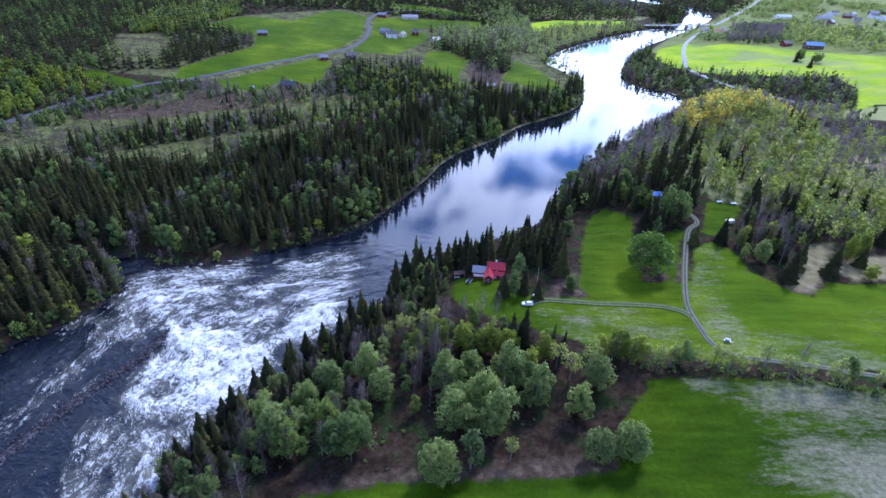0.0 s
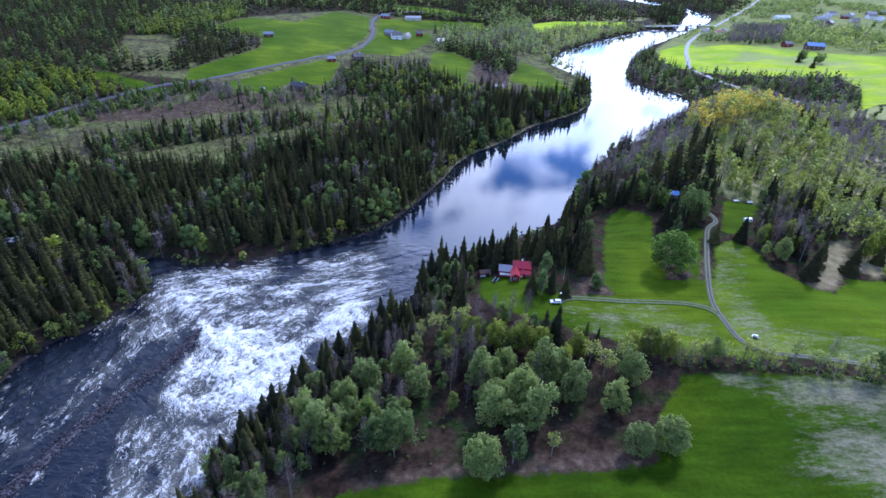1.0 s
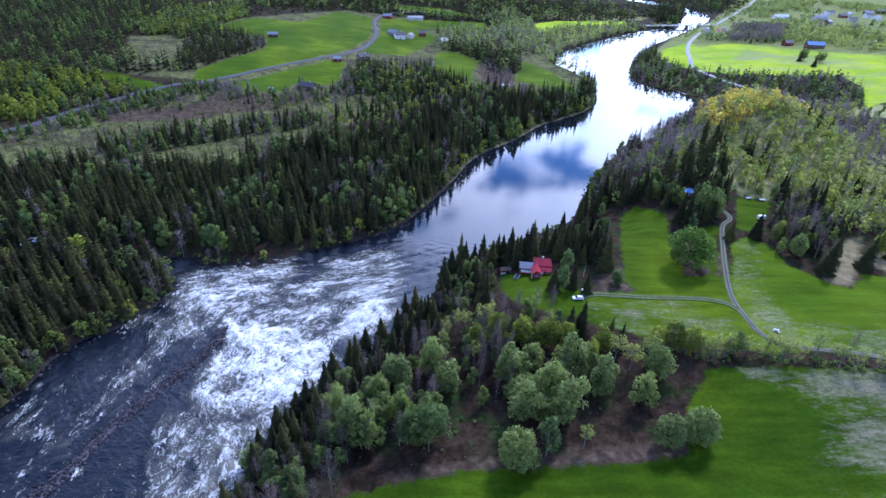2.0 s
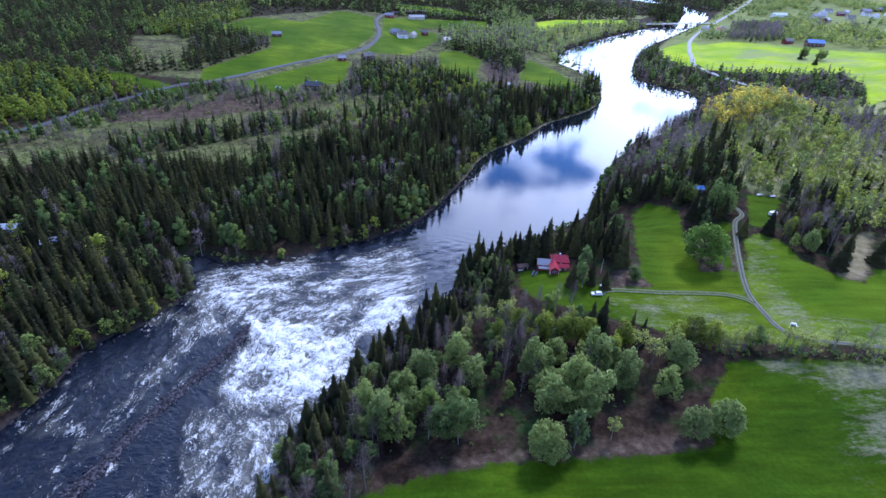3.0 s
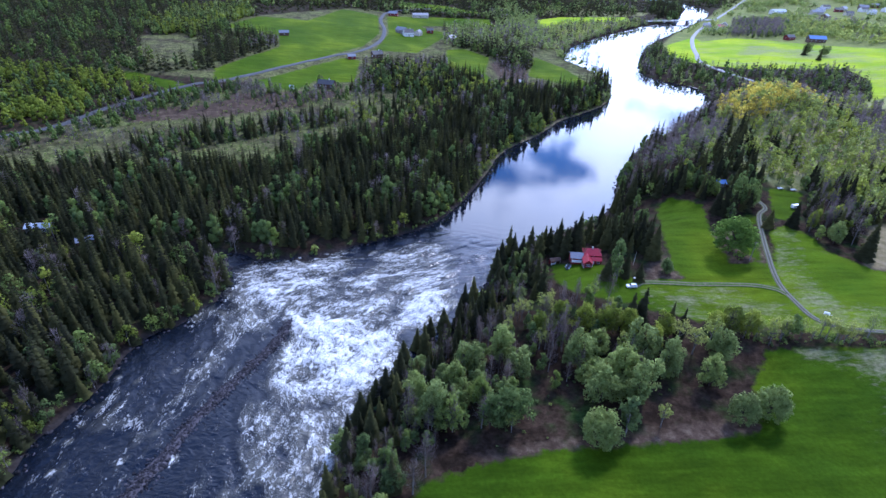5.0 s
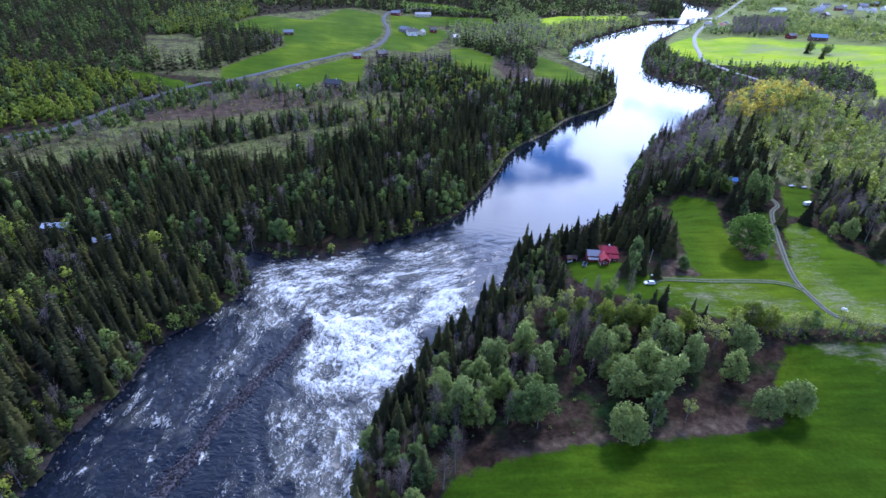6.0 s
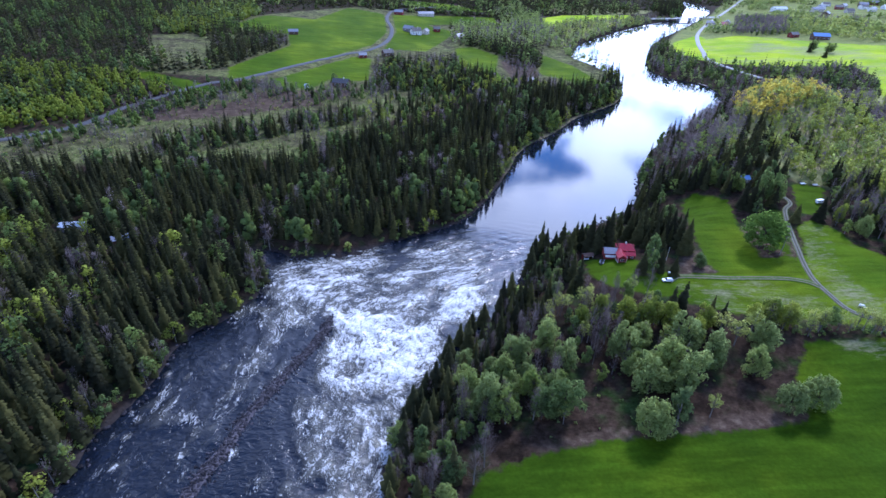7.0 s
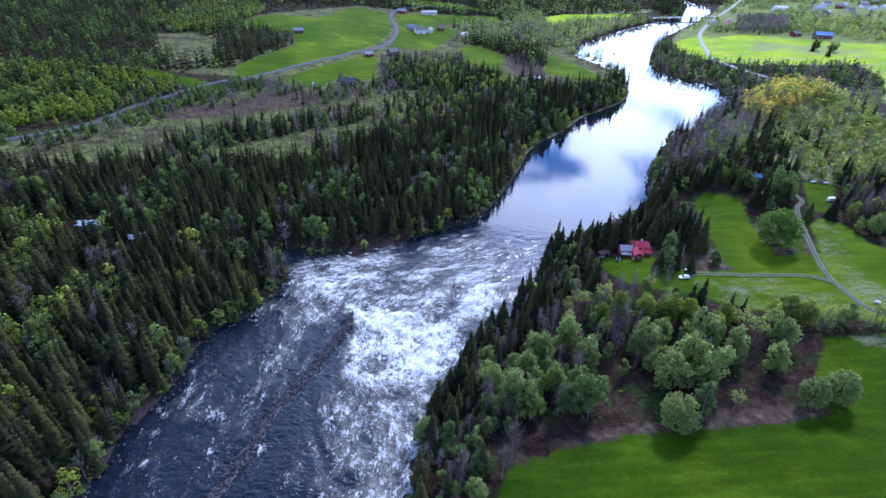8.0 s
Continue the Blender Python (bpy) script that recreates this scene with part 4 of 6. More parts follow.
SPECIES = {
    "spruce": (W_SPRUCE, NEEDLES, TRUNK, 16.0), "silver_far": (S_LEAFY, SILVER, TRUNK, 11.0), "far_spruce": (F_SPRUCE, NEEDLES, TRUNK, 16.0),
    "near_leafy": (G_LEAFY, LEAVES, TRUNK, 11.0), "leafy": (W_LEAFY, LEAVES, TRUNK, 11.0), "far_leafy": (F_LEAFY, LEAVES, TRUNK, 11.0),
    "silver": (W_LEAFY, SILVER, TRUNK, 11.0), "gold": (G_LEAFY, GOLD, BIRCH, 11.0), "far_gold": (S_LEAFY, GOLD, BIRCH, 11.0),
    "tiny_spruce": (T_SPRUCE, NEEDLES, TRUNK, 16.0), "far_silver": (S_LEAFY, SILVER, TRUNK, 11.0), "tiny_leafy": (T_LEAFY, LEAVES, TRUNK, 11.0), "tiny_gold": (S_LEAFY, GOLD, TRUNK, 11.0),
    "young": (G_LEAFY, YOUNG, BIRCH, 11.0), "hill_young": (H_LEAFY, YOUNG, BIRCH, 11.0), "hill_gold": (H_LEAFY, GOLD, BIRCH, 11.0), "hill_amber": (H_LEAFY, AMBER, BIRCH, 11.0), "hill_green": (H_LEAFY, LEAVES, TRUNK, 11.0), "hill_silver": (H_LEAFY, SILVER, TRUNK, 11.0), "far_young": (F_LEAFY, YOUNG, BIRCH, 11.0),
    "far_bare": (F_BARE, TWIGS, BIRCH, 10.0), "bare": (W_BARE, TWIGS, BIRCH, 10.0), "bush": (W_BUSH, LEAVES, TRUNK, 2.0), "gold_bush": (W_BUSH, GOLD, TRUNK, 2.0),
}
ROADS = ((LANE, 3.0), (TRACK, 1.9), (FARM_ROAD, 4.0), (VALLEY_ROAD, 6.5))
CLEARINGS = [(18, 168, 9), (5.6, 175, 3.5), (9.6, 168.6, 4), (29, 152, 5), (94.8, 231, 4.5), (-216, 194, 9), (-213, 186, 4), (-190, 185, 5), (121.8, 213.0, 3.0), (-135.6, 436, 10), (-83, 692, 22), (-30, 688, 8), (428, 706, 22), (408, 740, 12), (29, 480, 8), (-74, 815, 22), (372, 852, 30), (700, 1035, 88), (660, 970, 36), (600, 985, 40), (560, 1040, 25), (-161, 422, 4)]


def open_ground(x, y, clear_field=2.0, shore=1.5, heath=False):
    """Where a tree may stand."""
    ok = river_off(x, y) > shore
    ok &= nearest(x, y, FIELD_LINES.values()) < -clear_field
    if heath:
        ok &= nearest(x, y, HEATHS[:2]) < 0
    for line, gap in ROADS:
        ok &= off_line(x, y, line) > gap
    for cx, cy, r in CLEARINGS:
        ok &= np.hypot(x - cx, y - cy) > r
    return ok


def scatter(poly, gap, seed, thin=0.0):
    """Uneven places in a polygon, about gap apart."""
    rng = np.random.default_rng(seed)
    q = np.asarray(poly, float)
    lo, hi = q.min(0), q.max(0)
    x, y = np.meshgrid(np.arange(lo[0], hi[0], gap), np.arange(lo[1], hi[1], gap))
    x, y = (x + rng.uniform(-0.9, 0.9, x.shape) * gap).ravel(), (y + rng.uniform(-0.9, 0.9, y.shape) * gap).ravel()
    keep = (signed(x, y, q) < rng.uniform(-1, 1, x.shape) * gap) & (rng.random(x.shape) > thin)
    return x[keep], y[keep]


def wood(name, places, mix, seed, label, tall=(0.7, 1.15), category="forest"):
    """One object of many trees. mix: species and share, or a function of place."""
    rng = np.random.default_rng(seed)
    x, y = places
    if not len(x):
        return None
    z = height(x, y)
    names = list(mix)
    share = np.array([mix[k] for k in names], float)
    drift = np.array([noise.noise((a / 22, b / 22, seed * 1.7)) for a, b in zip(x, y)])
    pick = np.searchsorted(np.cumsum(share / share.sum()), np.clip(0.72 * rng.random(len(x)) + 0.14 + 0.55 * drift, 0, 0.999))
    mats, parts, index, tints, n = [], [], [], [], 0
    vs, leans = [], []
    for k, kind in enumerate(names):
        shapes, leaf, wood_mat, _ = SPECIES[kind]
        slot = len(mats)
        mats += [leaf, wood_mat]
        for j, (v, f, m, g) in enumerate(shapes):
            mine = np.nonzero((pick == k) & (np.arange(len(x)) % len(shapes) == j))[0]
            if not len(mine):
                continue
            size = rng.uniform(tall[0], tall[1], len(mine)) * (1 + 0.25 * drift[mine])
            girth = size * rng.uniform(0.85, 1.2, len(mine))
            an = rng.uniform(0, 2 * math.pi, len(mine))
            c, s = np.cos(an) * girth, np.sin(an) * girth
            p = np.empty((len(mine), len(v), 3))
            p[..., 0] = x[mine, None] + c[:, None] * v[:, 0] - s[:, None] * v[:, 1]
            p[..., 1] = y[mine, None] + s[:, None] * v[:, 0] + c[:, None] * v[:, 1]
            p[..., 2] = z[mine, None] + size[:, None] * v[:, 2]
            vs.append(p.reshape(-1, 3))
            turn = np.empty_like(p)
            turn[..., 0] = np.cos(an)[:, None] * g[:, 0] - np.sin(an)[:, None] * g[:, 1]
            turn[..., 1] = np.sin(an)[:, None] * g[:, 0] + np.cos(an)[:, None] * g[:, 1]
            turn[..., 2] = g[:, 2]
            leans.append(turn.reshape(-1, 3))
            parts.append((f[None] + n + (np.arange(len(mine)) * len(v))[:, None, None]).reshape(-1, 3))
            index.append(np.tile(m + slot, len(mine)))
            tints.append(np.repeat(rng.random(len(mine)), len(v)))
            n += len(mine) * len(v)
    ob = put_mesh(name, np.vstack(vs), np.vstack(parts), mats, np.concatenate(index), lean=np.vstack(leans))
    give(ob, "tint", np.concatenate(tints))
    return tagged(ob, label, category, kind="stuff")


# ---- woods ----
def stand(name, poly, gap, mix, seed, label, tall=(0.7, 1.15), thin=0.0, clear=2.0, shore=0.8, heath=False, clump=None):
    """A wood over a polygon. clump: size of the gaps, and how open it is."""
    x, y = scatter(poly, gap, seed, thin)
    k = open_ground(x, y, clear, shore, heath)
    if clump:
        k &= np.array([noise.noise((a / clump[0], b / clump[0], seed * 0.37)) for a, b in zip(x, y)]) > clump[1]
    return wood(name, (x[k], y[k]), mix, seed, label, tall)


stand("riverside_forest", [(-190, 188), (-60, 190), (0, 290), (60, 390), (118, 460), (100, 470), (60, 455), (0, 440), (-25, 405), (-55, 352), (-84, 318), (-100, 322), (-124, 300), (-145, 272), (-200, 272), (-300, 245), (-320, 200)], 4.2, {"spruce": 0.74, "leafy": 0.20, "bare": 0.06}, 1, "dark spruce forest with some pale spring birches along the river", shore=3.2, heath=True)
stand("open_growth", [(-25, 405), (-55, 352), (-84, 318), (-104, 330), (-104, 372), (-90, 420), (-60, 436), (-15, 432)], 5.6, {"spruce": 0.40, "leafy": 0.20, "young": 0.15, "bare": 0.25}, 58, "open mixed growth of birch and spruce behind the forest", (0.4, 0.85))
stand("headland_forest", [(-120, 175), (-122, 150), (-140, 125), (-150, 60), (-158, 30), (-185, 30), (-240, 130), (-305, 200), (-190, 190), (-150, 178)], 3.9, {"spruce": 0.85, "bare": 0.06, "near_leafy": 0.07, "young": 0.02}, 2, "mixed forest of spruce and fresh green birch on the headland", (0.42, 1.1))
stand("heath_row", [(-219, 284), (-188, 299), (-126, 340), (-108, 365), (-110, 380), (-151, 350), (-197, 322), (-227, 300)], 4.0, {"spruce": 0.6, "leafy": 0.25, "bare": 0.15}, 3, "belt of spruce and birch across the open heath", (0.5, 0.85))
stand("roadside_scrub", [(-260, 345), (-150, 385), (-95, 425), (-60, 430), (-90, 470), (-200, 425), (-270, 400)], 7.0, {"spruce": 0.3, "leafy": 0.4, "bare": 0.3}, 4, "scattered young birch and spruce beside the country road", (0.35, 0.75), thin=0.35)
stand("point_forest", [(-60, 430), (10, 440), (100, 460), (122, 500), (112, 520), (60, 455), (20, 470), (-40, 520), (-100, 510), (-100, 450)], 4.6, {"spruce": 0.46, "leafy": 0.16, "young": 0.18, "bare": 0.20}, 5, "dark spruces and birches on the point in the river")
stand("farm_woods", [(-40, 640), (20, 640), (45, 540), (20, 600), (60, 650), (100, 660), (95, 760), (40, 790), (-40, 780)], 6.0, {"far_spruce": 0.25, "far_silver": 0.4, "far_bare": 0.35}, 6, "grey and dark mixed wood between the farm fields")
stand("west_forest", [(-330, 330), (-285, 420), (-235, 470), (-215, 560), (-225, 610), (-310, 660), (-300, 760), (-480, 860), (-660, 800), (-600, 600), (-480, 420), (-400, 300)], 6.2, {"far_spruce": 0.74, "far_leafy": 0.26}, 7, "wide forest of spruce and young green birch", (0.6, 1.1), heath=True)
stand("north_forest", [(-300, 740), (-190, 850), (-60, 830), (60, 830), (100, 900), (280, 990), (400, 1080), (440, 1240), (100, 1230), (-640, 1150), (-700, 860), (-480, 860)], 9.6, {"tiny_spruce": 0.80, "tiny_leafy": 0.15, "far_silver": 0.05}, 8, "distant forest closing the valley", (0.7, 1.2))
stand("hill_forest", [(-330, 850), (-190, 855), (-60, 835), (40, 835), (100, 905), (280, 992), (330, 1060), (200, 1120), (-100, 1080), (-420, 1020)], 7.0, {"tiny_spruce": 0.82, "far_silver": 0.10, "tiny_leafy": 0.08}, 59, "dark spruce forest on the hill behind the farms", (0.7, 1.15))
stand("far_forest", [(-2200, 300), (-760, 300), (-700, 1400), (100, 1500), (460, 1300), (800, 1700), (2600, 1500), (2600, 2600), (-2200, 2600)], 58.0, {"tiny_spruce": 0.75, "tiny_leafy": 0.25}, 9, "far wooded hills", (1.2, 2.2))
stand("bank_wood", [(120, 640), (95, 620), (95, 660), (130, 720), (200, 815), (285, 915), (260, 940), (160, 880), (120, 840), (95, 760)], 6.5, {"far_silver": 0.4, "far_gold": 0.2, "far_spruce": 0.15, "far_bare": 0.25}, 10, "pale riverside birches and spruces below the farms", (0.6, 1.0))
stand("bend_wood", [(168, 545), (170, 560), (186, 630), (215, 690), (235, 720), (222, 640), (230, 600), (245, 575), (262, 560), (330, 548), (365, 535), (352, 500), (310, 430), (240, 420), (205, 470), (205, 510)], 5.2, {"far_spruce": 0.36, "far_leafy": 0.20, "far_silver": 0.12, "far_bare": 0.32}, 11, "spruce and grey leafless trees round the river bend", (0.5, 0.9))
stand("valley_wood", [(300, 790), (370, 770), (430, 745), (520, 740), (690, 760), (800, 960), (900, 1150), (800, 1280), (640, 1300), (520, 1150), (430, 1010), (340, 860)], 6.2, {"tiny_spruce": 0.10, "tiny_leafy": 0.14, "silver_far": 0.50, "tiny_gold": 0.26}, 12, "pale spring trees between the houses across the river", (0.6, 1.1), clump=(38, -0.02))
stand("lilac_wood", [(343, 758), (405, 752), (470, 850), (485, 902), (415, 911), (392, 850)], 5.0, {"far_bare": 0.85, "far_leafy": 0.15}, 51, "lilac-grey leafless wood above the valley field", (0.8, 1.25))
stand("budding_belt", [(448, 742), (478, 676), (520, 690), (607, 893), (489, 909), (440, 800)], 6.5, {"far_gold": 0.6, "far_silver": 0.25, "far_bare": 0.15}, 52, "yellow-green budding trees behind the barns", (0.8, 1.2), clump=(30, -0.15))
stand("far_river_spruces", [(319, 966), (350, 972), (386, 1046), (440, 1180), (400, 1200), (350, 1100)], 6.0, {"far_spruce": 0.9, "far_leafy": 0.1}, 53, "dark spruces at the bend beyond the bridge", (0.9, 1.3))
stand("far_bend_forest", [(482, 1170), (520, 1110), (640, 1300), (560, 1400), (420, 1400)], 8.0, {"tiny_spruce": 0.8, "tiny_leafy": 0.2}, 54, "dark forest where the river turns away", (0.9, 1.3))
stand("birch_belt", [(-386, 656), (-380, 767), (-321, 840), (-284, 747), (-304, 600), (-337, 581)], 5.2, {"far_young": 0.5, "far_silver": 0.3, "far_spruce": 0.2}, 55, "belt of light green birches among the spruces", (0.6, 1.0))
stand("silver_wood", [(29, 888), (72, 994), (105, 879), (100, 770), (87, 748), (51, 767)], 5.6, {"far_silver": 0.8, "far_bare": 0.2}, 56, "silvery willows beside the farm fields", (0.6, 1.0))
stand("east_wood", [(560, 440), (640, 560), (900, 690), (1300, 700), (1200, 100), (500, 0), (330, 60), (250, 120), (245, 200), (240, 300), (330, 430)], 26.0, {"tiny_leafy": 0.5, "tiny_spruce": 0.4, "tiny_gold": 0.1}, 13, "mixed wood on the slopes", (0.7, 1.2))
stand("young_birch_wood", [(-400, 440), (-306, 418), (-262, 420), (-246, 404), (-264, 350), (-290, 322), (-340, 285), (-420, 330)], 4.6, {"far_spruce": 0.18, "far_leafy": 0.20, "far_young": 0.62}, 21, "young birch wood in fresh yellow-green leaf", (0.5, 0.85))
stand("field_side_row", [(-247, 449), (-276, 544), (-218, 592), (-200, 548), (-236, 462)], 4.6, {"far_spruce": 0.85, "far_bare": 0.15}, 22, "dark spruces along the edge of the farm field", (0.5, 0.85), clear=1)
stand("farm_spruces", [(-23, 675), (56, 626), (52, 536), (25, 545), (9, 600), (-24, 645)], 5.0, {"far_spruce": 0.85, "far_leafy": 0.15}, 23, "block of dark spruce between the farm fields", (0.8, 1.2), clear=1)
stand("middle_spruces", [(-118, 490), (-112, 520), (-33, 560), (-34, 500), (-20, 463), (-109, 432)], 4.8, {"far_spruce": 0.6, "far_leafy": 0.15, "far_bare": 0.25}, 24, "mixed dark wood below the farm", (0.6, 1.0), clear=1)
stand("grey_brush", [(8, 565), (56, 615), (60, 560), (37, 489), (12, 470), (20, 530)], 5.0, {"far_bare": 0.9, "far_leafy": 0.1}, 46, "grey leafless brush between the meadows", (0.4, 0.7), clear=1)
# the hill on the right bank
stand("hill_wood", [(125, 238), (140, 240), (150, 205), (240, 200), (250, 260), (205, 262), (196, 275), (232, 350), (225, 352), (178, 322), (150, 304), (138, 300), (122, 250)], 4.1, {"spruce": 0.07, "hill_green": 0.05, "hill_young": 0.36, "hill_gold": 0.30, "hill_silver": 0.12, "bare": 0.10}, 14, "sunny hill wood of yellow-green and grey leafless birch", (0.6, 1.1))
stand("hill_leafless", [(196, 275), (206, 262), (250, 262), (275, 350), (290, 420), (215, 440), (215, 372), (236, 352)], 4.6, {"bare": 0.60, "hill_young": 0.18, "hill_gold": 0.22}, 17, "lilac-grey leafless birches on the back of the hill", (0.6, 1.0))
stand("hill_slope", [(84, 250), (118, 281), (131, 312), (126, 318), (150, 352), (165, 405), (150, 400), (100, 345), (72, 290)], 4.3, {"spruce": 0.24, "bare": 0.58, "hill_green": 0.18}, 16, "hillside of dark spruce and lilac-grey leafless birch above the river", (0.6, 1.0))
stand("hill_foot", [(60, 245), (92, 240), (125, 238), (122, 250), (138, 300), (128, 306), (117, 281), (86, 250)], 4.4, {"spruce": 0.60, "hill_green": 0.24, "hill_young": 0.06, "bare": 0.10}, 18, "dark spruces and green birches at the foot of the hill", (0.6, 1.0))
stand("hill_edge", [(62, 282), (100, 345), (160, 405), (205, 445), (196, 455), (150, 412), (92, 352), (56, 285), (50, 262), (60, 245), (80, 240)], 4.0, {"spruce": 0.42, "bare": 0.34, "leafy": 0.24}, 15, "dark spruces along the foot of the hill at the river", (0.5, 0.95))
stand("hilltop_birches", [(126, 318), (150, 352), (172, 362), (215, 372), (228, 352), (180, 322), (150, 304), (136, 304)], 3.9, {"hill_amber": 0.62, "hill_gold": 0.22, "bare": 0.16}, 25, "hilltop birches in golden bud", (0.85, 1.2))
stand("heath_shrubs", HEATHS[0], 3.0, {"bush": 0.66, "gold_bush": 0.20, "bare": 0.14}, 26, "low green shrubs scattered over the open heath", (0.3, 0.9), thin=0.35)
stand("felling_shrubs", [(-225, 355), (-150, 385), (-95, 415), (-85, 445), (-160, 420), (-235, 395), (-265, 350), (-245, 330)], 3.2, {"bush": 0.55, "gold_bush": 0.15, "bare": 0.30}, 27, "brush and young growth beside the road", (0.4, 1.0), thin=0.3)
stand("bank_undergrowth", [(-12, 186), (-30, 154), (-48, 127), (-66, 95), (-70, 60), (-52, 62), (-44, 79), (-10, 88), (18, 92), (44, 108), (60, 124), (24, 140), (2, 150), (2, 178)], 2.6, {"bush": 1.0}, 28, "low undergrowth beneath the trees of the bank", (0.25, 0.6), thin=0.88, clear=1)
stand("hill_undergrowth", HEATHS[3], 4.0, {"bush": 0.5, "gold_bush": 0.5}, 29, "bright young growth on the sunny hillside", (0.6, 1.5), thin=0.3)


def shore_bushes():
    r = np.random.default_rng(41)
    xs, ys = [], []
    for line, lo, hi in ((LB, 40, 660), (RB, 40, 660)):
        sel = line[(line[:, 1] > lo) & (line[:, 1] < hi)]
        for a, b in zip(sel[:-1], sel[1:]):
            n = int(np.hypot(*(b - a)) * 0.9)
            p = a + (b - a) * r.random((n, 1)) + r.normal(size=(n, 2)) * 1.6
            xs.append(p[:, 0])
            ys.append(p[:, 1])
    x, y = np.concatenate(xs), np.concatenate(ys)
    k = open_ground(x, y, 0.5, 0.8)
    return wood("shore_bushes", (x[k], y[k]), {"bush": 0.7, "gold_bush": 0.15, "bare": 0.15}, 41, "bushes and saplings lining the water's edge", (0.6, 1.6), "bushes")


shore_bushes()


def shore_trees(name, line, lo, hi, mix, seed, label, deep=7.0, many=0.35, tall=(0.6, 1.0)):
    """Trees close along a bank."""
    r = np.random.default_rng(seed)
    sel = line[(line[:, 1] > lo) & (line[:, 1] < hi)]
    pts = [a + (b - a) * r.random((max(1, int(np.hypot(*(b - a)) * many)), 1)) + r.uniform(-deep, deep, (max(1, int(np.hypot(*(b - a)) * many)), 2)) for a, b in zip(sel[:-1], sel[1:])]
    p = np.vstack(pts)
    k = open_ground(p[:, 0], p[:, 1], 0.5, 1.0)
    return wood(name, (p[k, 0], p[k, 1]), mix, seed, label, tall)


shore_trees("left_shore_trees", LB, 190, 440, {"near_leafy": 0.30, "young": 0.34, "bare": 0.22, "spruce": 0.14}, 42, "pale birches and saplings at the foot of the spruce forest", 8.0, 0.8, (0.45, 0.8))
shore_trees("headland_shore_trees", LB, 45, 182, {"young": 0.24, "near_leafy": 0.46, "bare": 0.12, "spruce": 0.18}, 47, "fresh yellow-green birches along the headland bank", 2.6, 1.0, (0.55, 0.95))
shore_trees("point_shore_trees", LB, 430, 950, {"far_spruce": 0.25, "far_silver": 0.45, "far_bare": 0.30}, 43, "spruces and birches along the far bank", 8.0, 0.5)
shore_trees("bend_shore_trees", RB, 440, 950, {"far_spruce": 0.4, "far_bare": 0.35, "far_silver": 0.25}, 44, "spruces and grey trees along the river bend", 8.0, 0.5)
stand("road_hedge", [(-330, 280), (-290, 306), (-264, 350), (-232, 398), (-205, 420), (-196, 408), (-225, 375), (-252, 325), (-285, 278)], 4.4, {"leafy": 0.7, "spruce": 0.15, "bare": 0.15}, 45, "birches and bushes along the country road", (0.35, 0.75), thin=0.3)


# ---- single trees ----
def split_tree(name, shape, leaf, wood_mat, label, category, crown_name):
    """A tree as a thing: trunk with limbs, and crown."""
    v, f, m, lean = shape
    top = new(name)
    top.empty_display_size = 0.5
    for part_name, slot, mat in (("trunk", 1, wood_mat), (crown_name, 0, leaf)):
        g = f[m == slot]
        used, g = np.unique(g, return_inverse=True)
        put_mesh(part_name, v[used], g.reshape(-1, 3), [mat], parent=top, lean=lean[used])
    return tagged(top, label, category)


PROTO = {}


def single(kind, x, y, tall, wide, rng):
    """Stand one tree of a kind at a place, as tall and as wide as given."""
    name, shapes, base_h, base_w, leaf, wood_mat, label, group, crown_name = SINGLES[kind]
    j = int(rng.integers(len(shapes)))
    m = pose(x, y, z_at(x, y) - 0.1, rng.uniform(-2, 2), rng.uniform(-2, 2), rng.uniform(0, 360)) @ Matrix.Diagonal((wide / base_w, wide / base_w, tall / base_h, 1))
    if (kind, j) not in PROTO:
        PROTO[kind, j] = split_tree(name, shapes[j], leaf, wood_mat, label, "tree", crown_name)
        PROTO[kind, j]["group"] = group
        PROTO[kind, j].matrix_basis = m
        return
    ob = PROTO[kind, j]
    keep = ob.scale.copy()
    ob.scale = (1, 1, 1)
    copy_thing(ob, m)
    ob.scale = keep


N_SPRUCE = kinds(spruce, 6, 110, 28, 13, wide=2.9, low=0.03, rough=1.0)
N_LEAFY = kinds(leafy, 7, 120, 130, 34, wide=5.0, tall=13.0, leaf=0.27, low=0.02, clump=(0.10, 0.25), limbs=0.4, heavy=0.3, leaders=5, ruffle=0.26)
N_ROUND = kinds(leafy, 4, 126, 150, 34, wide=5.0, tall=13.0, leaf=0.27, low=0.02, clump=(0.10, 0.24), limbs=0.3, heavy=0.7, ruffle=0.22)
N_SMALL = kinds(leafy, 4, 130, 24, 30, wide=2.4, tall=9.0, leaf=0.34, low=0.02, heavy=0.6)
N_SPARSE = kinds(leafy, 5, 135, 22, 24, wide=2.1, tall=9.0, leaf=0.165, low=0.30, clump=(0.2, 0.42), limbs=1.0)
N_BARE = kinds(leafless, 5, 140, 110, tall=13.0, wide=3.2, thick=0.032)
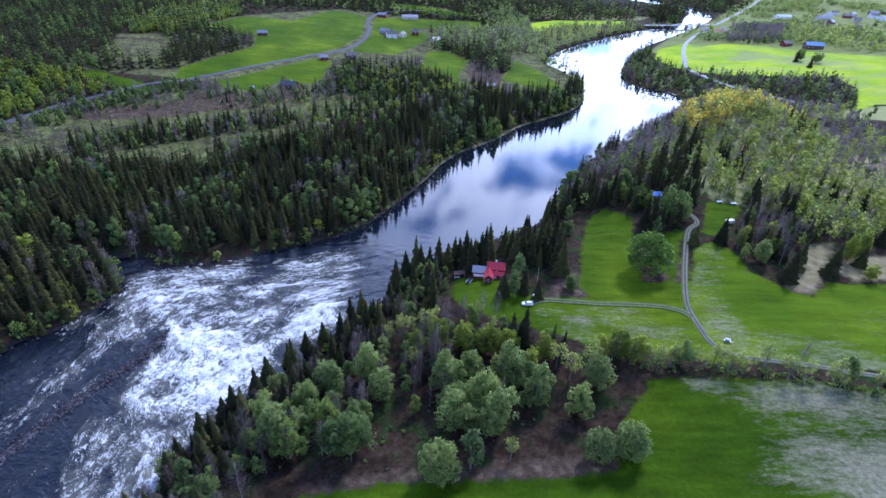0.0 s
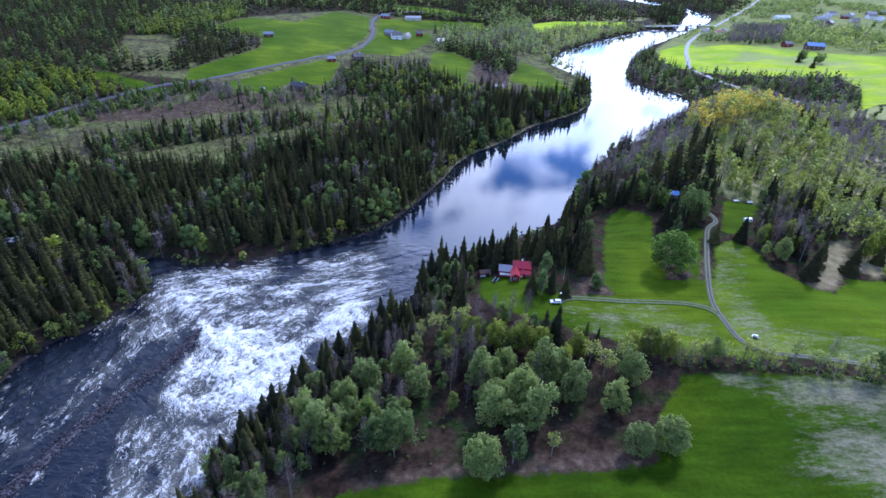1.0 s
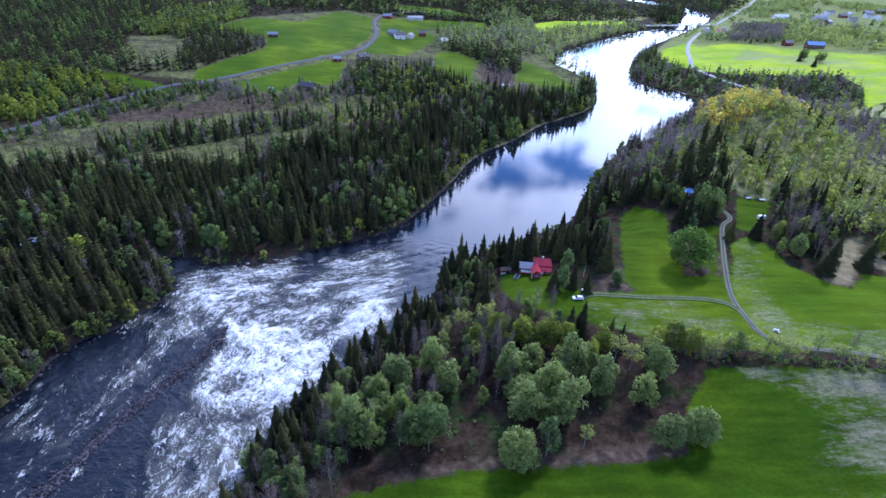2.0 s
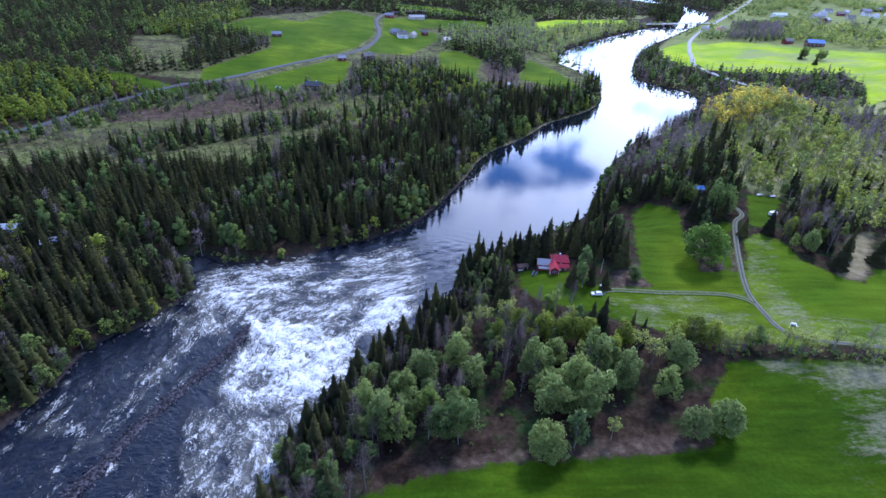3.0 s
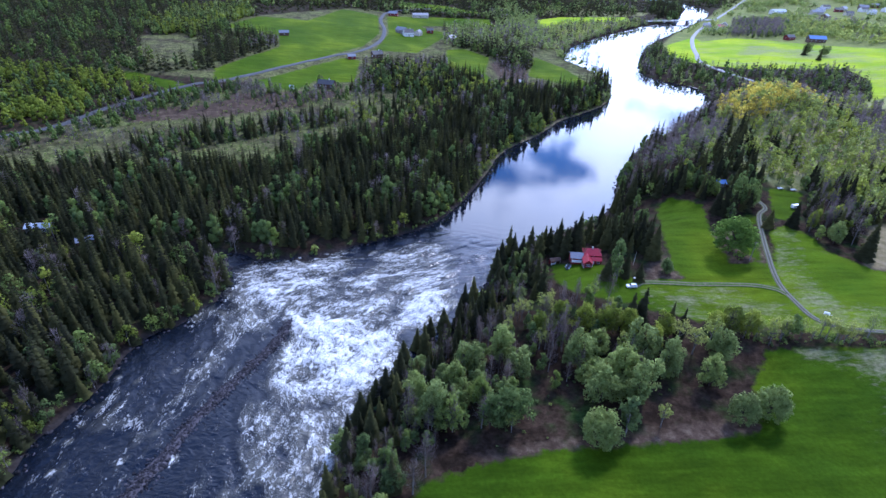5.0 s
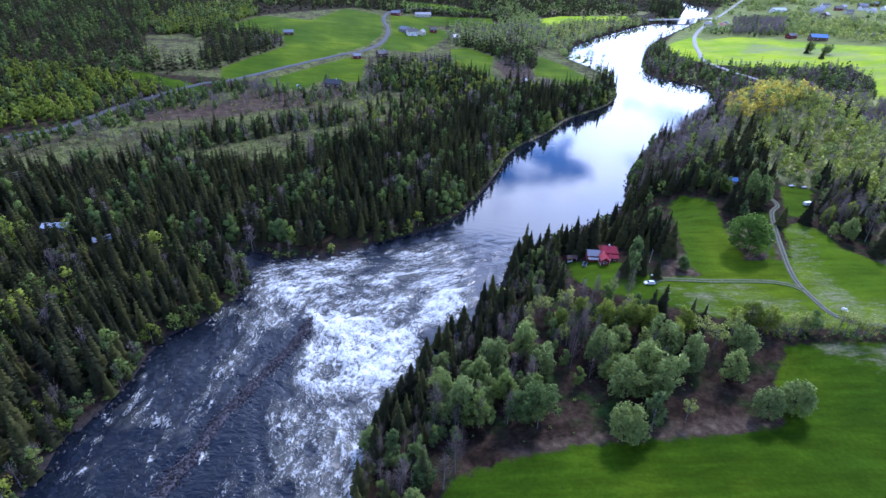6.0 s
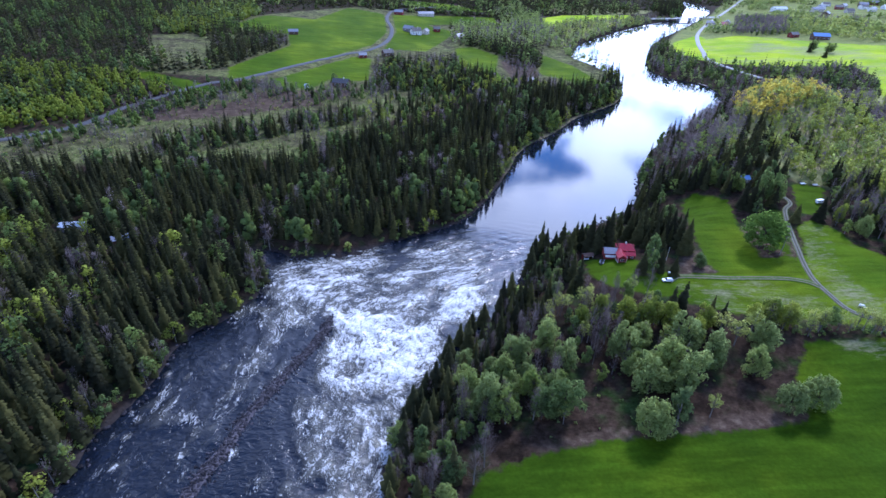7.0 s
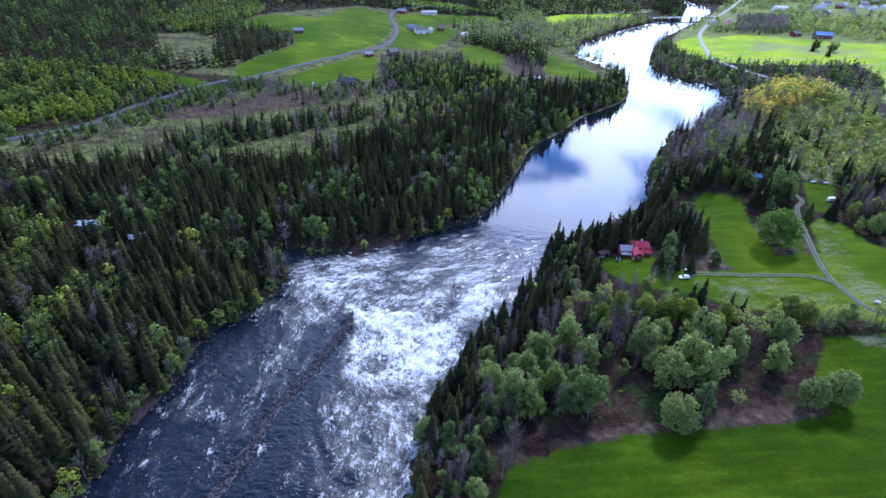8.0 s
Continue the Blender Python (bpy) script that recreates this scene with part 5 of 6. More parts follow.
SINGLES = {
    "spruce": ("spruce_tree", N_SPRUCE, 16.0, 3.0, NEEDLES, TRUNK, "tall dark green spruce with drooping branches on the river bank", "spruces on the right bank", "crown"),
    "silver": ("willow_tree", N_LEAFY, 13.0, 5.0, SILVER, TRUNK, "broad pale grey-green leafy tree with a clumped crown", "pale leafy trees by the field", "crown"),
    "green": ("leafy_tree", N_LEAFY, 13.0, 5.0, LEAVES, TRUNK, "fresh green broadleaf tree with a rounded crown", "green leafy trees on the right bank", "crown"),
    "round": ("willow_tree", N_ROUND, 13.0, 5.0, SILVER, TRUNK, "round pale grey-green willow bush at the edge of the field", "pale leafy trees by the field", "crown"),
    "young": ("birch_tree", N_LEAFY, 13.0, 5.0, YOUNG, BIRCH, "yellow-green birch in young leaf below the yard", "young birches", "crown"),
    "lime": ("leafy_tree", N_ROUND, 13.0, 5.0, LIME, TRUNK, "large bright green broadleaf tree standing in the meadow", "", "crown"),
    "slim": ("birch_tree", N_SMALL, 9.0, 2.4, LEAVES, BIRCH, "slender young birch in light green spring leaf", "young birches", "crown"),
    "gold": ("budding_tree", N_SPARSE, 9.0, 2.4, GOLD, BIRCH, "slender budding tree with thin yellow-green leaves", "budding trees between the fields", "crown"),
    "bare": ("bare_tree", N_BARE, 13.0, 3.0, TWIGS, BIRCH, "leafless pale grey tree with fine rising twigs", "leafless trees on the right bank", "crown"),
}
rng = np.random.default_rng(77)
# plan, height, crown's half width
ROUND_WILLOWS = [(2.2, 87.1, 12.0, 6.0), (40.8, 92.0, 10.8, 4.6), (48.8, 93.1, 12.0, 5.0)]
WILLOWS = [(39.0, 106.4, 12.5, 4.3), (22.3, 118.1, 15.5, 6.0), (13.5, 108.1, 16.5, 6.5), (5.9, 101.4, 16, 6.3), (17.2, 100.6, 17.5, 6.3), (27.7, 111.5, 15.5, 5.2), (3.6, 116.7, 15, 5.1), (46.1, 116.8, 12, 5.3), (-20.9, 121.3, 16, 4.8), (-15.6, 113.4, 13.5, 4.6), (-33.2, 116.1, 15, 4.3), (-29.5, 114.4, 15, 3.9), (-41.5, 96.6, 17, 5.3), (-46.2, 103.0, 14.5, 4.1), (-35.9, 109.2, 13, 4.2)]
BROADLEAVES = [(-19.7, 94.3, 15.5, 6.6), (-26.3, 93.7, 13.5, 3.9), (-28.8, 101.8, 14, 3.7), (-37.0, 93.7, 13.5, 4.6), (-52.1, 75.0, 9.5, 3.7), (-53.0, 81.2, 10, 3.1), (45.2, 163.0, 6.5, 3.3), (53.1, 212.0, 8.0, 4.0), (95.6, 213.7, 17, 5.4), (101.2, 213.5, 14, 4.2)]
YOUNG_BIRCHES = [(15.0, 130.8, 12, 4.6), (7.1, 131.8, 12, 4.2), (0.2, 134.0, 12, 4.2), (27.5, 121.5, 11, 3.6), (20.8, 128.5, 11, 4.2), (31.5, 127.0, 10, 3.4), (-7.0, 131.5, 11, 3.6), (53.5, 128.5, 11.5, 4.0), (59.5, 127.0, 11, 4.0), (48.5, 127.5, 9.5, 3.2)]
BIRCHES = [(9.7, 89.2, 13.5, 3.3), (-59.8, 84.2, 10, 2.4)]
BUDDING = [(-20.5, 91.7, 8.5, 2.4), (19.6, 91.2, 9.5, 2.5), (38.5, 118.5, 11, 4.2), (45.0, 122.3, 11, 3.7), (34.9, 122.4, 10.5, 3.6), (-4.6, 139.8, 10, 3.7), (-12.2, 139.1, 10, 2.9)]
LEAFLESS = [(-43.6, 78.3, 17, 3.7), (-49.0, 95.8, 15.5, 3.5), (-46.6, 73.5, 12.5, 3.3), (-56.9, 73.0, 12.5, 4.0), (-24.4, 127.1, 17, 3.1), (-6.2, 124.7, 17, 3.1), (-1.2, 126.9, 17, 3.1), (52.0, 126.2, 10, 3.0)]
BANK_SPRUCES = [(-38.8, 140.7), (-43.8, 135.8), (-48.2, 130.2), (-51.7, 121.8), (-52.6, 113.3), (-56.4, 106.4), (-59.3, 105.6), (-62.5, 99.2), (-64.6, 85.4), (-33.6, 141.9), (-28.8, 144.4), (-23.6, 149.6), (-19.1, 158.7), (-16.8, 162.4), (-58.8, 91.0), (-45.3, 126.9), (-31.5, 150.0), (-28.0, 152.8)]
HOUSE_SPRUCES = [(-18.0, 171.3), (-15.2, 180.2), (-11.8, 185.3), (-9.7, 184.2), (-6.5, 184.1), (-2.8, 185.5), (0.9, 183.5), (3.5, 189.0), (5.7, 188.5), (8.2, 182.5), (9.7, 178.7), (10.9, 180.0), (13.7, 182.1), (17.3, 186.7), (15.0, 181.4), (24.1, 196.3), (25.9, 189.1), (26.9, 181.6), (29.6, 184.6), (31.9, 189.3), (33.5, 186.3), (36.1, 185.7), (38.7, 188.9), (40.9, 182.1), (42.2, 177.3), (43.7, 173.3)]
YARD_TREES = [(21.0, 157.4, 10, 2.8, "spruce"), (24.9, 156.6, 11.5, 2.6, "slim"), (28.4, 159.2, 12.5, 2.4, "spruce"), (33.3, 156.8, 8.5, 2.4, "spruce"), (26.2, 163.6, 14, 3.0, "slim"), (22.4, 132.3, 13, 3.1, "spruce"), (25.8, 133.0, 14, 3.2, "spruce"), (34.5, 129.4, 11, 1.9, "spruce"), (36.8, 126.6, 11, 2.0, "spruce")]
YARD_SPRUCES = [(29.6, 174.3)]
for kind, table in (("round", ROUND_WILLOWS), ("young", YOUNG_BIRCHES), ("silver", WILLOWS), ("green", BROADLEAVES), ("slim", BIRCHES), ("gold", BUDDING), ("bare", LEAFLESS)):
    for x, y, tall, wide in table:
        single(kind, x, y, tall * (1.06 if kind != "bare" else 1.0), wide * rng.uniform(0.95, 1.1), rng)
single("lime", 76.0, 177.0, 18, 10.0, rng)
for x, y, tall, wide, kind in YARD_TREES:
    single(kind, x, y, tall, wide, rng)
for table, tall, wide in ((BANK_SPRUCES, 13.5, 3.2), (HOUSE_SPRUCES, 17.0, 3.2), (YARD_SPRUCES, 8.5, 1.8)):
    for x, y in table:
        k = rng.uniform(0.72, 1.1)
        single("spruce", x, y, tall * k, wide * rng.uniform(0.9, 1.2), rng)


def single_stand(poly, gap, mix, seed, tall=(0.7, 1.1), thin=0.0, clear=1.5, shore=1.5):
    """Single trees, scattered over a polygon."""
    x, y = scatter(poly, gap, seed, thin)
    k = open_ground(x, y, clear, shore)
    r = np.random.default_rng(seed)
    names, share = list(mix), np.array(list(mix.values()))
    for px, py in zip(x[k], y[k]):
        kind = names[int(np.searchsorted(np.cumsum(share / share.sum()), r.random() * 0.999))]
        q = r.uniform(*tall)
        _, _, h, w, *_ = SINGLES[kind]
        single(kind, px, py, h * q, w * q * r.uniform(0.85, 1.2), r)


# grey-green clump by the field corner
single_stand([(-48, 92), (-30, 90), (-18, 98), (-16, 112), (-18, 124), (-32, 122), (-44, 108)], 4.3, {"silver": 0.22, "bare": 0.48, "slim": 0.30}, 39, (0.65, 1.0), 0.1)
single_stand([(2, 100), (18, 98), (30, 108), (30, 120), (14, 124), (0, 120), (-6, 110)], 4.8, {"silver": 0.34, "bare": 0.36, "slim": 0.30}, 60, (0.6, 0.95))
# steep bank below the house, down to the near rapids
single_stand([(-12, 186), (-30, 152), (-48, 125), (-66, 94), (-70, 60), (-58, 60), (-50, 78), (-40, 96), (-26, 124), (-12, 148), (0, 150), (0, 178)], 3.4, {"spruce": 0.38, "bare": 0.30, "slim": 0.22, "silver": 0.10}, 31, (0.45, 0.85))
single_stand([(-14, 148), (6, 146), (24, 142), (20, 122), (-4, 112), (-22, 118), (-24, 135)], 4.0, {"slim": 0.28, "gold": 0.38, "bare": 0.34}, 32, (0.65, 1.05))
single_stand([(22, 190), (44, 232), (50, 240), (50, 205), (44, 176), (36, 172), (28, 182)], 4.4, {"spruce": 0.75, "slim": 0.25}, 33, (0.5, 0.85))
single_stand([(-14, 184), (5, 204), (24, 217), (24, 200), (8, 188), (-4, 180)], 5.5, {"spruce": 0.6, "bare": 0.4}, 34, (0.4, 0.6), 0.3)
# thin hedge between the fields
single_stand([(60, 124), (78, 123), (98, 119.8), (115, 115.4), (190, 107), (190, 110), (115, 118), (98, 122.6), (78, 126.5), (60, 129), (46, 131)], 2.4, {"gold": 0.90, "slim": 0.08, "bare": 0.02}, 35, (0.7, 1.15), 0.15, clear=-3)
stand("hedge_brush", [(60, 122.5), (78, 122), (98, 118.8), (115, 114.6), (190, 106), (190, 108.5), (115, 117), (98, 121.4), (78, 125), (60, 127)], 1.5, {"bush": 0.8, "gold_bush": 0.2}, 57, "dark low brush along the foot of the hedge", (0.4, 0.9), clear=-4)
for x, y in ((128, 117), (158, 113)):
    single("spruce", x, y, 8.5, 2.4, rng)
# clump on the mid field and trees round the shed
single_stand([(122, 232), (139, 238), (151, 244), (170, 230), (157, 205), (143, 200), (134, 186), (122, 184), (116, 194), (118, 208)], 4.6, {"spruce": 0.30, "bare": 0.42, "slim": 0.20, "young": 0.08}, 36, (0.65, 0.95))
for x, y, tall, wide, kind in ((125.9, 170.8, 14, 3.8, "spruce"), (134.0, 179.5, 13, 3.3, "spruce"), (120.6, 182.0, 11, 3.8, "round"), (128.4, 182.0, 14, 3.2, "bare"), (119.0, 194.5, 11, 3.2, "young"), (115.8, 185.0, 7, 2.2, "slim"), (131.0, 186.5, 15, 3.0, "spruce"), (124.5, 188.0, 14, 3.0, "spruce"), (133.0, 196.0, 14, 3.6, "bare"), (127.0, 198.0, 13, 3.4, "bare"), (138.0, 205.0, 14, 3.6, "bare"), (111.5, 196.5, 12, 3.2, "spruce"), (100.5, 195.5, 9, 2.6, "spruce"), (157.0, 187.0, 15, 3.3, "young"), (162.5, 190.0, 16, 3.3, "young"), (157.3, 174.0, 8.5, 3.0, "young"), (160.0, 184.0, 10, 2.8, "spruce")):
    single(kind, x, y, tall, wide, rng)
single_stand([(82, 215), (96, 218), (100, 200), (92, 196), (84, 204)], 4.2, {"spruce": 0.5, "slim": 0.5}, 37, (0.7, 1.1))
single_stand([(74, 237), (92, 241), (118, 237), (113, 222), (100, 222), (84, 221)], 4.4, {"spruce": 0.45, "slim": 0.35, "green": 0.20}, 40, (0.6, 1.0))
single_stand([(46, 232), (72, 236), (90, 238), (92, 246), (60, 262), (48, 250)], 4.6, {"spruce": 0.6, "slim": 0.25, "bare": 0.15}, 38, (0.75, 1.1))
single("spruce", 144, 176, 14.7, 3.7, rng)
for x, y, tall, wide, kind in ((370, 625, 15, 6.0, "silver"), (364, 622, 14, 3.2, "spruce"), (380, 613, 13, 6.5, "silver"), (361, 589, 13, 3.2, "spruce")):
    single(kind, x, y, tall, wide, rng)


# ---- buildings ----
def part(name, bm, material, parent, label=""):
    """One mesh object under a thing or under a part."""
    me = bpy.data.meshes.new(name)
    bm.to_mesh(me)
    bm.free()
    me.materials.append(material)
    ob = new(name, me)
    ob.parent = parent
    return tagged(ob, label)


def thing(name, x, y, turn, label, category, group="", z=None):
    ob = new(name)
    ob.matrix_basis = pose(x, y, z_at(x, y) if z is None else z, 0, 0, turn)
    return tagged(ob, label, category, group)


def box(bm, x0, y0, z0, x1, y1, z1):
    v = [bm.verts.new(p) for p in ((x0, y0, z0), (x1, y0, z0), (x1, y1, z0), (x0, y1, z0), (x0, y0, z1), (x1, y0, z1), (x1, y1, z1), (x0, y1, z1))]
    for q in ((3, 2, 1, 0), (4, 5, 6, 7), (0, 1, 5, 4), (1, 2, 6, 5), (2, 3, 7, 6), (3, 0, 4, 7)):
        bm.faces.new([v[k] for k in q])
    return bm


def boxed(*b):
    return box(bmesh.new(), *b)


def gabled(x0, y0, x1, y1, z0, z1, rise, along):
    """Walls with two gables; the ridge runs along x or y."""
    bm = bmesh.new()
    if along == "x":
        ring = [(x0, y0, z0), (x1, y0, z0), (x1, y1, z0), (x0, y1, z0), (x0, y0, z1), (x1, y0, z1), (x1, y1, z1), (x0, y1, z1), (x0, (y0 + y1) / 2, z1 + rise), (x1, (y0 + y1) / 2, z1 + rise)]
        faces = ((3, 2, 1, 0), (0, 1, 5, 4), (2, 3, 7, 6), (1, 2, 6, 9, 5), (3, 0, 4, 8, 7), (4, 5, 9, 8), (6, 7, 8, 9))
    else:
        ring = [(x0, y0, z0), (x1, y0, z0), (x1, y1, z0), (x0, y1, z0), (x0, y0, z1), (x1, y0, z1), (x1, y1, z1), (x0, y1, z1), ((x0 + x1) / 2, y0, z1 + rise), ((x0 + x1) / 2, y1, z1 + rise)]
        faces = ((3, 2, 1, 0), (1, 2, 6, 5), (3, 0, 4, 7), (0, 1, 5, 8, 4), (2, 3, 7, 9, 6), (5, 6, 9, 8), (7, 4, 8, 9))
    v = [bm.verts.new(p) for p in ring]
    for q in faces:
        bm.faces.new([v[k] for k in q])
    return bm


def saddle(x0, y0, x1, y1, z, rise, along, over=0.45, thick=0.16, hip=0.0):
    """A roof of two sloping slabs with eaves; hip pulls the ridge's ends in."""
    bm = bmesh.new()
    if along == "y":
        x0, y0, x1, y1 = y0, x0, y1, x1
    half = (y1 - y0) / 2
    k = rise / half
    lo, mid = z - over * k, (y0 + y1) / 2
    for s in (-1, 1):
        e = mid + s * (half + over)
        top = [(x0 - over, e, lo), (x1 + over, e, lo), (x1 + over - hip, mid, z + rise), (x0 - over + hip, mid, z + rise)]
        pts = [(a, b, c + 0.04) for a, b, c in top] + [(a, b, c + 0.04 + thick) for a, b, c in top]
        if along == "y":
            pts = [(b, a, c) for a, b, c in pts]
        v = [bm.verts.new(p) for p in pts]
        for q in ((3, 2, 1, 0), (4, 5, 6, 7), (0, 1, 5, 4), (1, 2, 6, 5), (2, 3, 7, 6), (3, 0, 4, 7)):
            bm.faces.new([v[j] for j in q])
    if hip:
        for xe, xr in ((x0 - over, x0 - over + hip), (x1 + over, x1 + over - hip)):
            tri = [(xe, mid - half - over, lo + 0.06), (xe, mid + half + over, lo + 0.06), (xr, mid, z + rise + 0.06), (xe, mid - half - over, lo + 0.2), (xe, mid + half + over, lo + 0.2), (xr, mid, z + rise + 0.2)]
            if along == "y":
                tri = [(b, a, c) for a, b, c in tri]
            v = [bm.verts.new(p) for p in tri]
            for q in ((2, 1, 0), (3, 4, 5), (0, 1, 4, 3), (1, 2, 5, 4), (2, 0, 3, 5)):
                bm.faces.new([v[j] for j in q])
    bmesh.ops.recalc_face_normals(bm, faces=bm.faces)
    return bm


def window(parent, x, y, z, w, h, face):
    """A white-framed window with a glazing bar on a wall that faces -y, +x or -x."""
    def place(bm, a0, b0, c0, a1, b1, c1):
        if face == "front":
            return box(bm, x + a0, y + b0, z + c0, x + a1, y + b1, z + c1)
        s = 1 if face == "right" else -1
        return box(bm, x + min(-s * b0, -s * b1), y + a0, z + c0, x + max(-s * b0, -s * b1), y + a1, z + c1)

    b = 0.10
    bm = bmesh.new()
    place(bm, -w / 2, -0.07, 0, -w / 2 + b, 0, h)
    place(bm, w / 2 - b, -0.07, 0, w / 2, 0, h)
    place(bm, -w / 2 + b, -0.07, 0, w / 2 - b, 0, b)
    place(bm, -w / 2 + b, -0.07, h - b, w / 2 - b, 0, h)
    place(bm, -b / 2, -0.06, b, b / 2, 0, h - b)
    win = part("window", bm, WHITE, parent, "white wooden window frame")
    part("pane", place(bmesh.new(), -w / 2 + b, -0.025, b, -b / 2, -0.005, h - b), GLASS, win)
    part("pane", place(bmesh.new(), b / 2, -0.025, b, w / 2 - b, -0.005, h - b), GLASS, win)


def building(name, x, y, turn, long, deep, tall, rise, wall, roof, label, category, windows=2, chimney=False, group="", door=True):
    """A gabled building with its ridge along its length."""
    h = thing(name, x, y, turn, label, category, group)
    part("wall", gabled(-long / 2, -deep / 2, long / 2, deep / 2, -1.2, tall, rise, "x"), wall, h)
    part("roof", saddle(-long / 2, -deep / 2, long / 2, deep / 2, tall, rise, "x"), roof, h)
    for k in range(windows):
        window(h, -long / 2 + long * (k + 0.5) / windows + 0.4, -deep / 2, tall * 0.36, min(1.3, long / windows * 0.5), min(1.2, tall * 0.42), "front")
    if windows:
        window(h, long / 2, 0, tall * 0.36, 1.1, min(1.2, tall * 0.42), "right")
        window(h, -long / 2, 0, tall * 0.36, 1.1, min(1.2, tall * 0.42), "left")
    if door:
        d = part("door", boxed(-long * 0.02 - 0.5, -deep / 2 - 0.06, -0.1, -long * 0.02 + 0.5, -deep / 2, min(2.05, tall * 0.85)), BROWN_WOOD, h)
        part("handle", boxed(-long * 0.02 + 0.32, -deep / 2 - 0.10, 0.95, -long * 0.02 + 0.42, -deep / 2 - 0.06, 1.0), STEEL, d)
    if chimney:
        part("chimney", boxed(long * 0.15, -0.35, tall + rise * 0.6, long * 0.15 + 0.7, 0.35, tall + rise + 0.9), CONCRETE, h)
    return h


def red_house():
    h = thing("house", 18.2, 168.6, -4, "red wooden cottage with red metal roof and a grey-roofed wing", "house", z=z_at(18, 168) - 0.1)
    h.scale = (0.75, 0.75, 0.75)
    part("front_wing_wall", gabled(-4.4, -4.2, -0.2, 2.5, -1.5, 2.7, 1.7, "y"), RED_WOOD, h)
    part("front_wing_roof", saddle(-4.4, -4.2, -0.2, 2.5, 2.7, 1.7, "y", 0.4), RED_ROOF, h, "red sheet metal roof")
    part("main_wall", gabled(-3.2, 2.5, 5.2, 9.0, -1.5, 3.9, 2.1, "x"), RED_WOOD, h)
    part("main_roof", saddle(-3.2, 2.5, 5.2, 9.0, 3.9, 2.1, "x", 0.5, hip=2.2), RED_ROOF, h, "red hipped sheet metal roof shining in the sun")
    part("side_wing_wall", gabled(-0.2, -0.6, 5.0, 2.5, -1.5, 2.5, 1.0, "x"), RED_WOOD, h)
    part("side_wing_roof", saddle(-0.2, -0.6, 5.0, 2.5, 2.5, 1.0, "x", 0.35), RED_ROOF, h)
    part("grey_wing_wall", gabled(-10.2, 1.2, -3.2, 6.8, -1.5, 2.3, 1.7, "x"), RED_WOOD, h)
    part("grey_wing_roof", saddle(-10.2, 1.2, -3.2, 6.8, 2.3, 1.7, "x", 0.5), GREY_ROOF, h, "grey roof of the low wing")
    part("veranda", boxed(-9.8, 0.2, 0.2, -4.6, 1.15, 1.1), WHITE, h, "white veranda railing")
    for k in range(4):
        part("veranda_post", boxed(-9.8 + k * 1.7, 0.25, 1.1, -9.68 + k * 1.7, 0.37, 2.1), WHITE, h)
    for x in (-4.45, -0.27):
        part("corner_board", boxed(x, -4.26, -1.0, x + 0.14, -4.14, 2.6), WHITE, h)
    window(h, -2.3, -4.2, 0.9, 1.9, 1.3, "front")
    window(h, 3.6, -0.6, 0.9, 1.6, 1.2, "front")
    window(h, 1.4, 2.5, 2.2, 0.9, 0.9, "front")
    window(h, 5.2, 5.7, 1.0, 1.2, 1.2, "right")
    d = part("door", boxed(0.5, -0.68, -0.2, 1.4, -0.6, 1.95), WHITE, h)
    part("handle", boxed(1.22, -0.74, 0.9, 1.32, -0.68, 0.96), STEEL, d)
    part("chimney", boxed(0.6, 5.4, 5.2, 1.3, 6.1, 7.0), CONCRETE, h)
    part("foundation", boxed(-4.46, -4.26, -2.2, -0.14, 2.4, -0.15), CONCRETE, h)


red_house()
# open shelter beside the house
s = thing("shelter", 5.6, 175.0, 12, "small open garden shelter with a white frame and brown roof", "shed")
part("back_wall", boxed(-2.0, 1.0, -1.5, 2.0, 1.12, 1.7), RED_WOOD, s)
part("roof", saddle(-2.0, -1.1, 2.0, 1.12, 1.9, 0.6, "x", 0.3), BROWN_WOOD, s)
for x in (-1.95, -0.05, 1.85):
    part("post", boxed(x, -1.1, -1.5, x + 0.12, -0.98, 1.9), WHITE, s)
part("railing", boxed(-1.83, -1.08, 0.3, -0.05, -1.0, 0.9), WHITE, s)
part("beam", boxed(-1.95, -1.08, 1.72, 1.97, -0.98, 1.9), WHITE, s)


def boat(x, y, turn):
    b = thing("boat", x, y, turn, "narrow dark rowing boat with pale rims lying on the grass", "boat")
    bm = bmesh.new()
    rows = []
    for k in range(9):
        t = k / 8
        w = 0.78 * math.sin(math.pi * min(0.98, 0.08 + 0.92 * t) ** 0.8) + 0.04
        xx = -2.4 + 4.8 * t
        zz = 0.62 + 0.25 * (2 * t - 1) ** 2
        rows.append([bm.verts.new(p) for p in ((xx, -w, zz), (xx, -w * 0.62, 0.18), (xx, 0, 0.05), (xx, w * 0.62, 0.18), (xx, w, zz), (xx, w * 0.9, zz - 0.02), (xx, 0, 0.16), (xx, -w * 0.9, zz - 0.02))])
    for a, c in zip(rows, rows[1:]):
        for j in range(8):
            bm.faces.new([a[j], a[(j + 1) % 8], c[(j + 1) % 8], c[j]])
    for r in (rows[0], rows[-1]):
        bm.faces.new(r)
    bmesh.ops.recalc_face_normals(bm, faces=bm.faces)
    part("hull", bm, plain("dark_green_paint", (0.05, 0.065, 0.06), 0.5), b)
    for xx in (-1.0, 0.3, 1.4):
        part("thwart", boxed(xx, -0.62, 0.42, xx + 0.25, 0.62, 0.47), BROWN_WOOD, b)
    for sgn in (-1, 1):
        part("gunwale", boxed(-1.9, sgn * 0.72 - 0.04, 0.63, 1.4, sgn * 0.72 + 0.04, 0.72), WHITE, b, "pale painted rim")


boat(9.6, 168.6, 62)


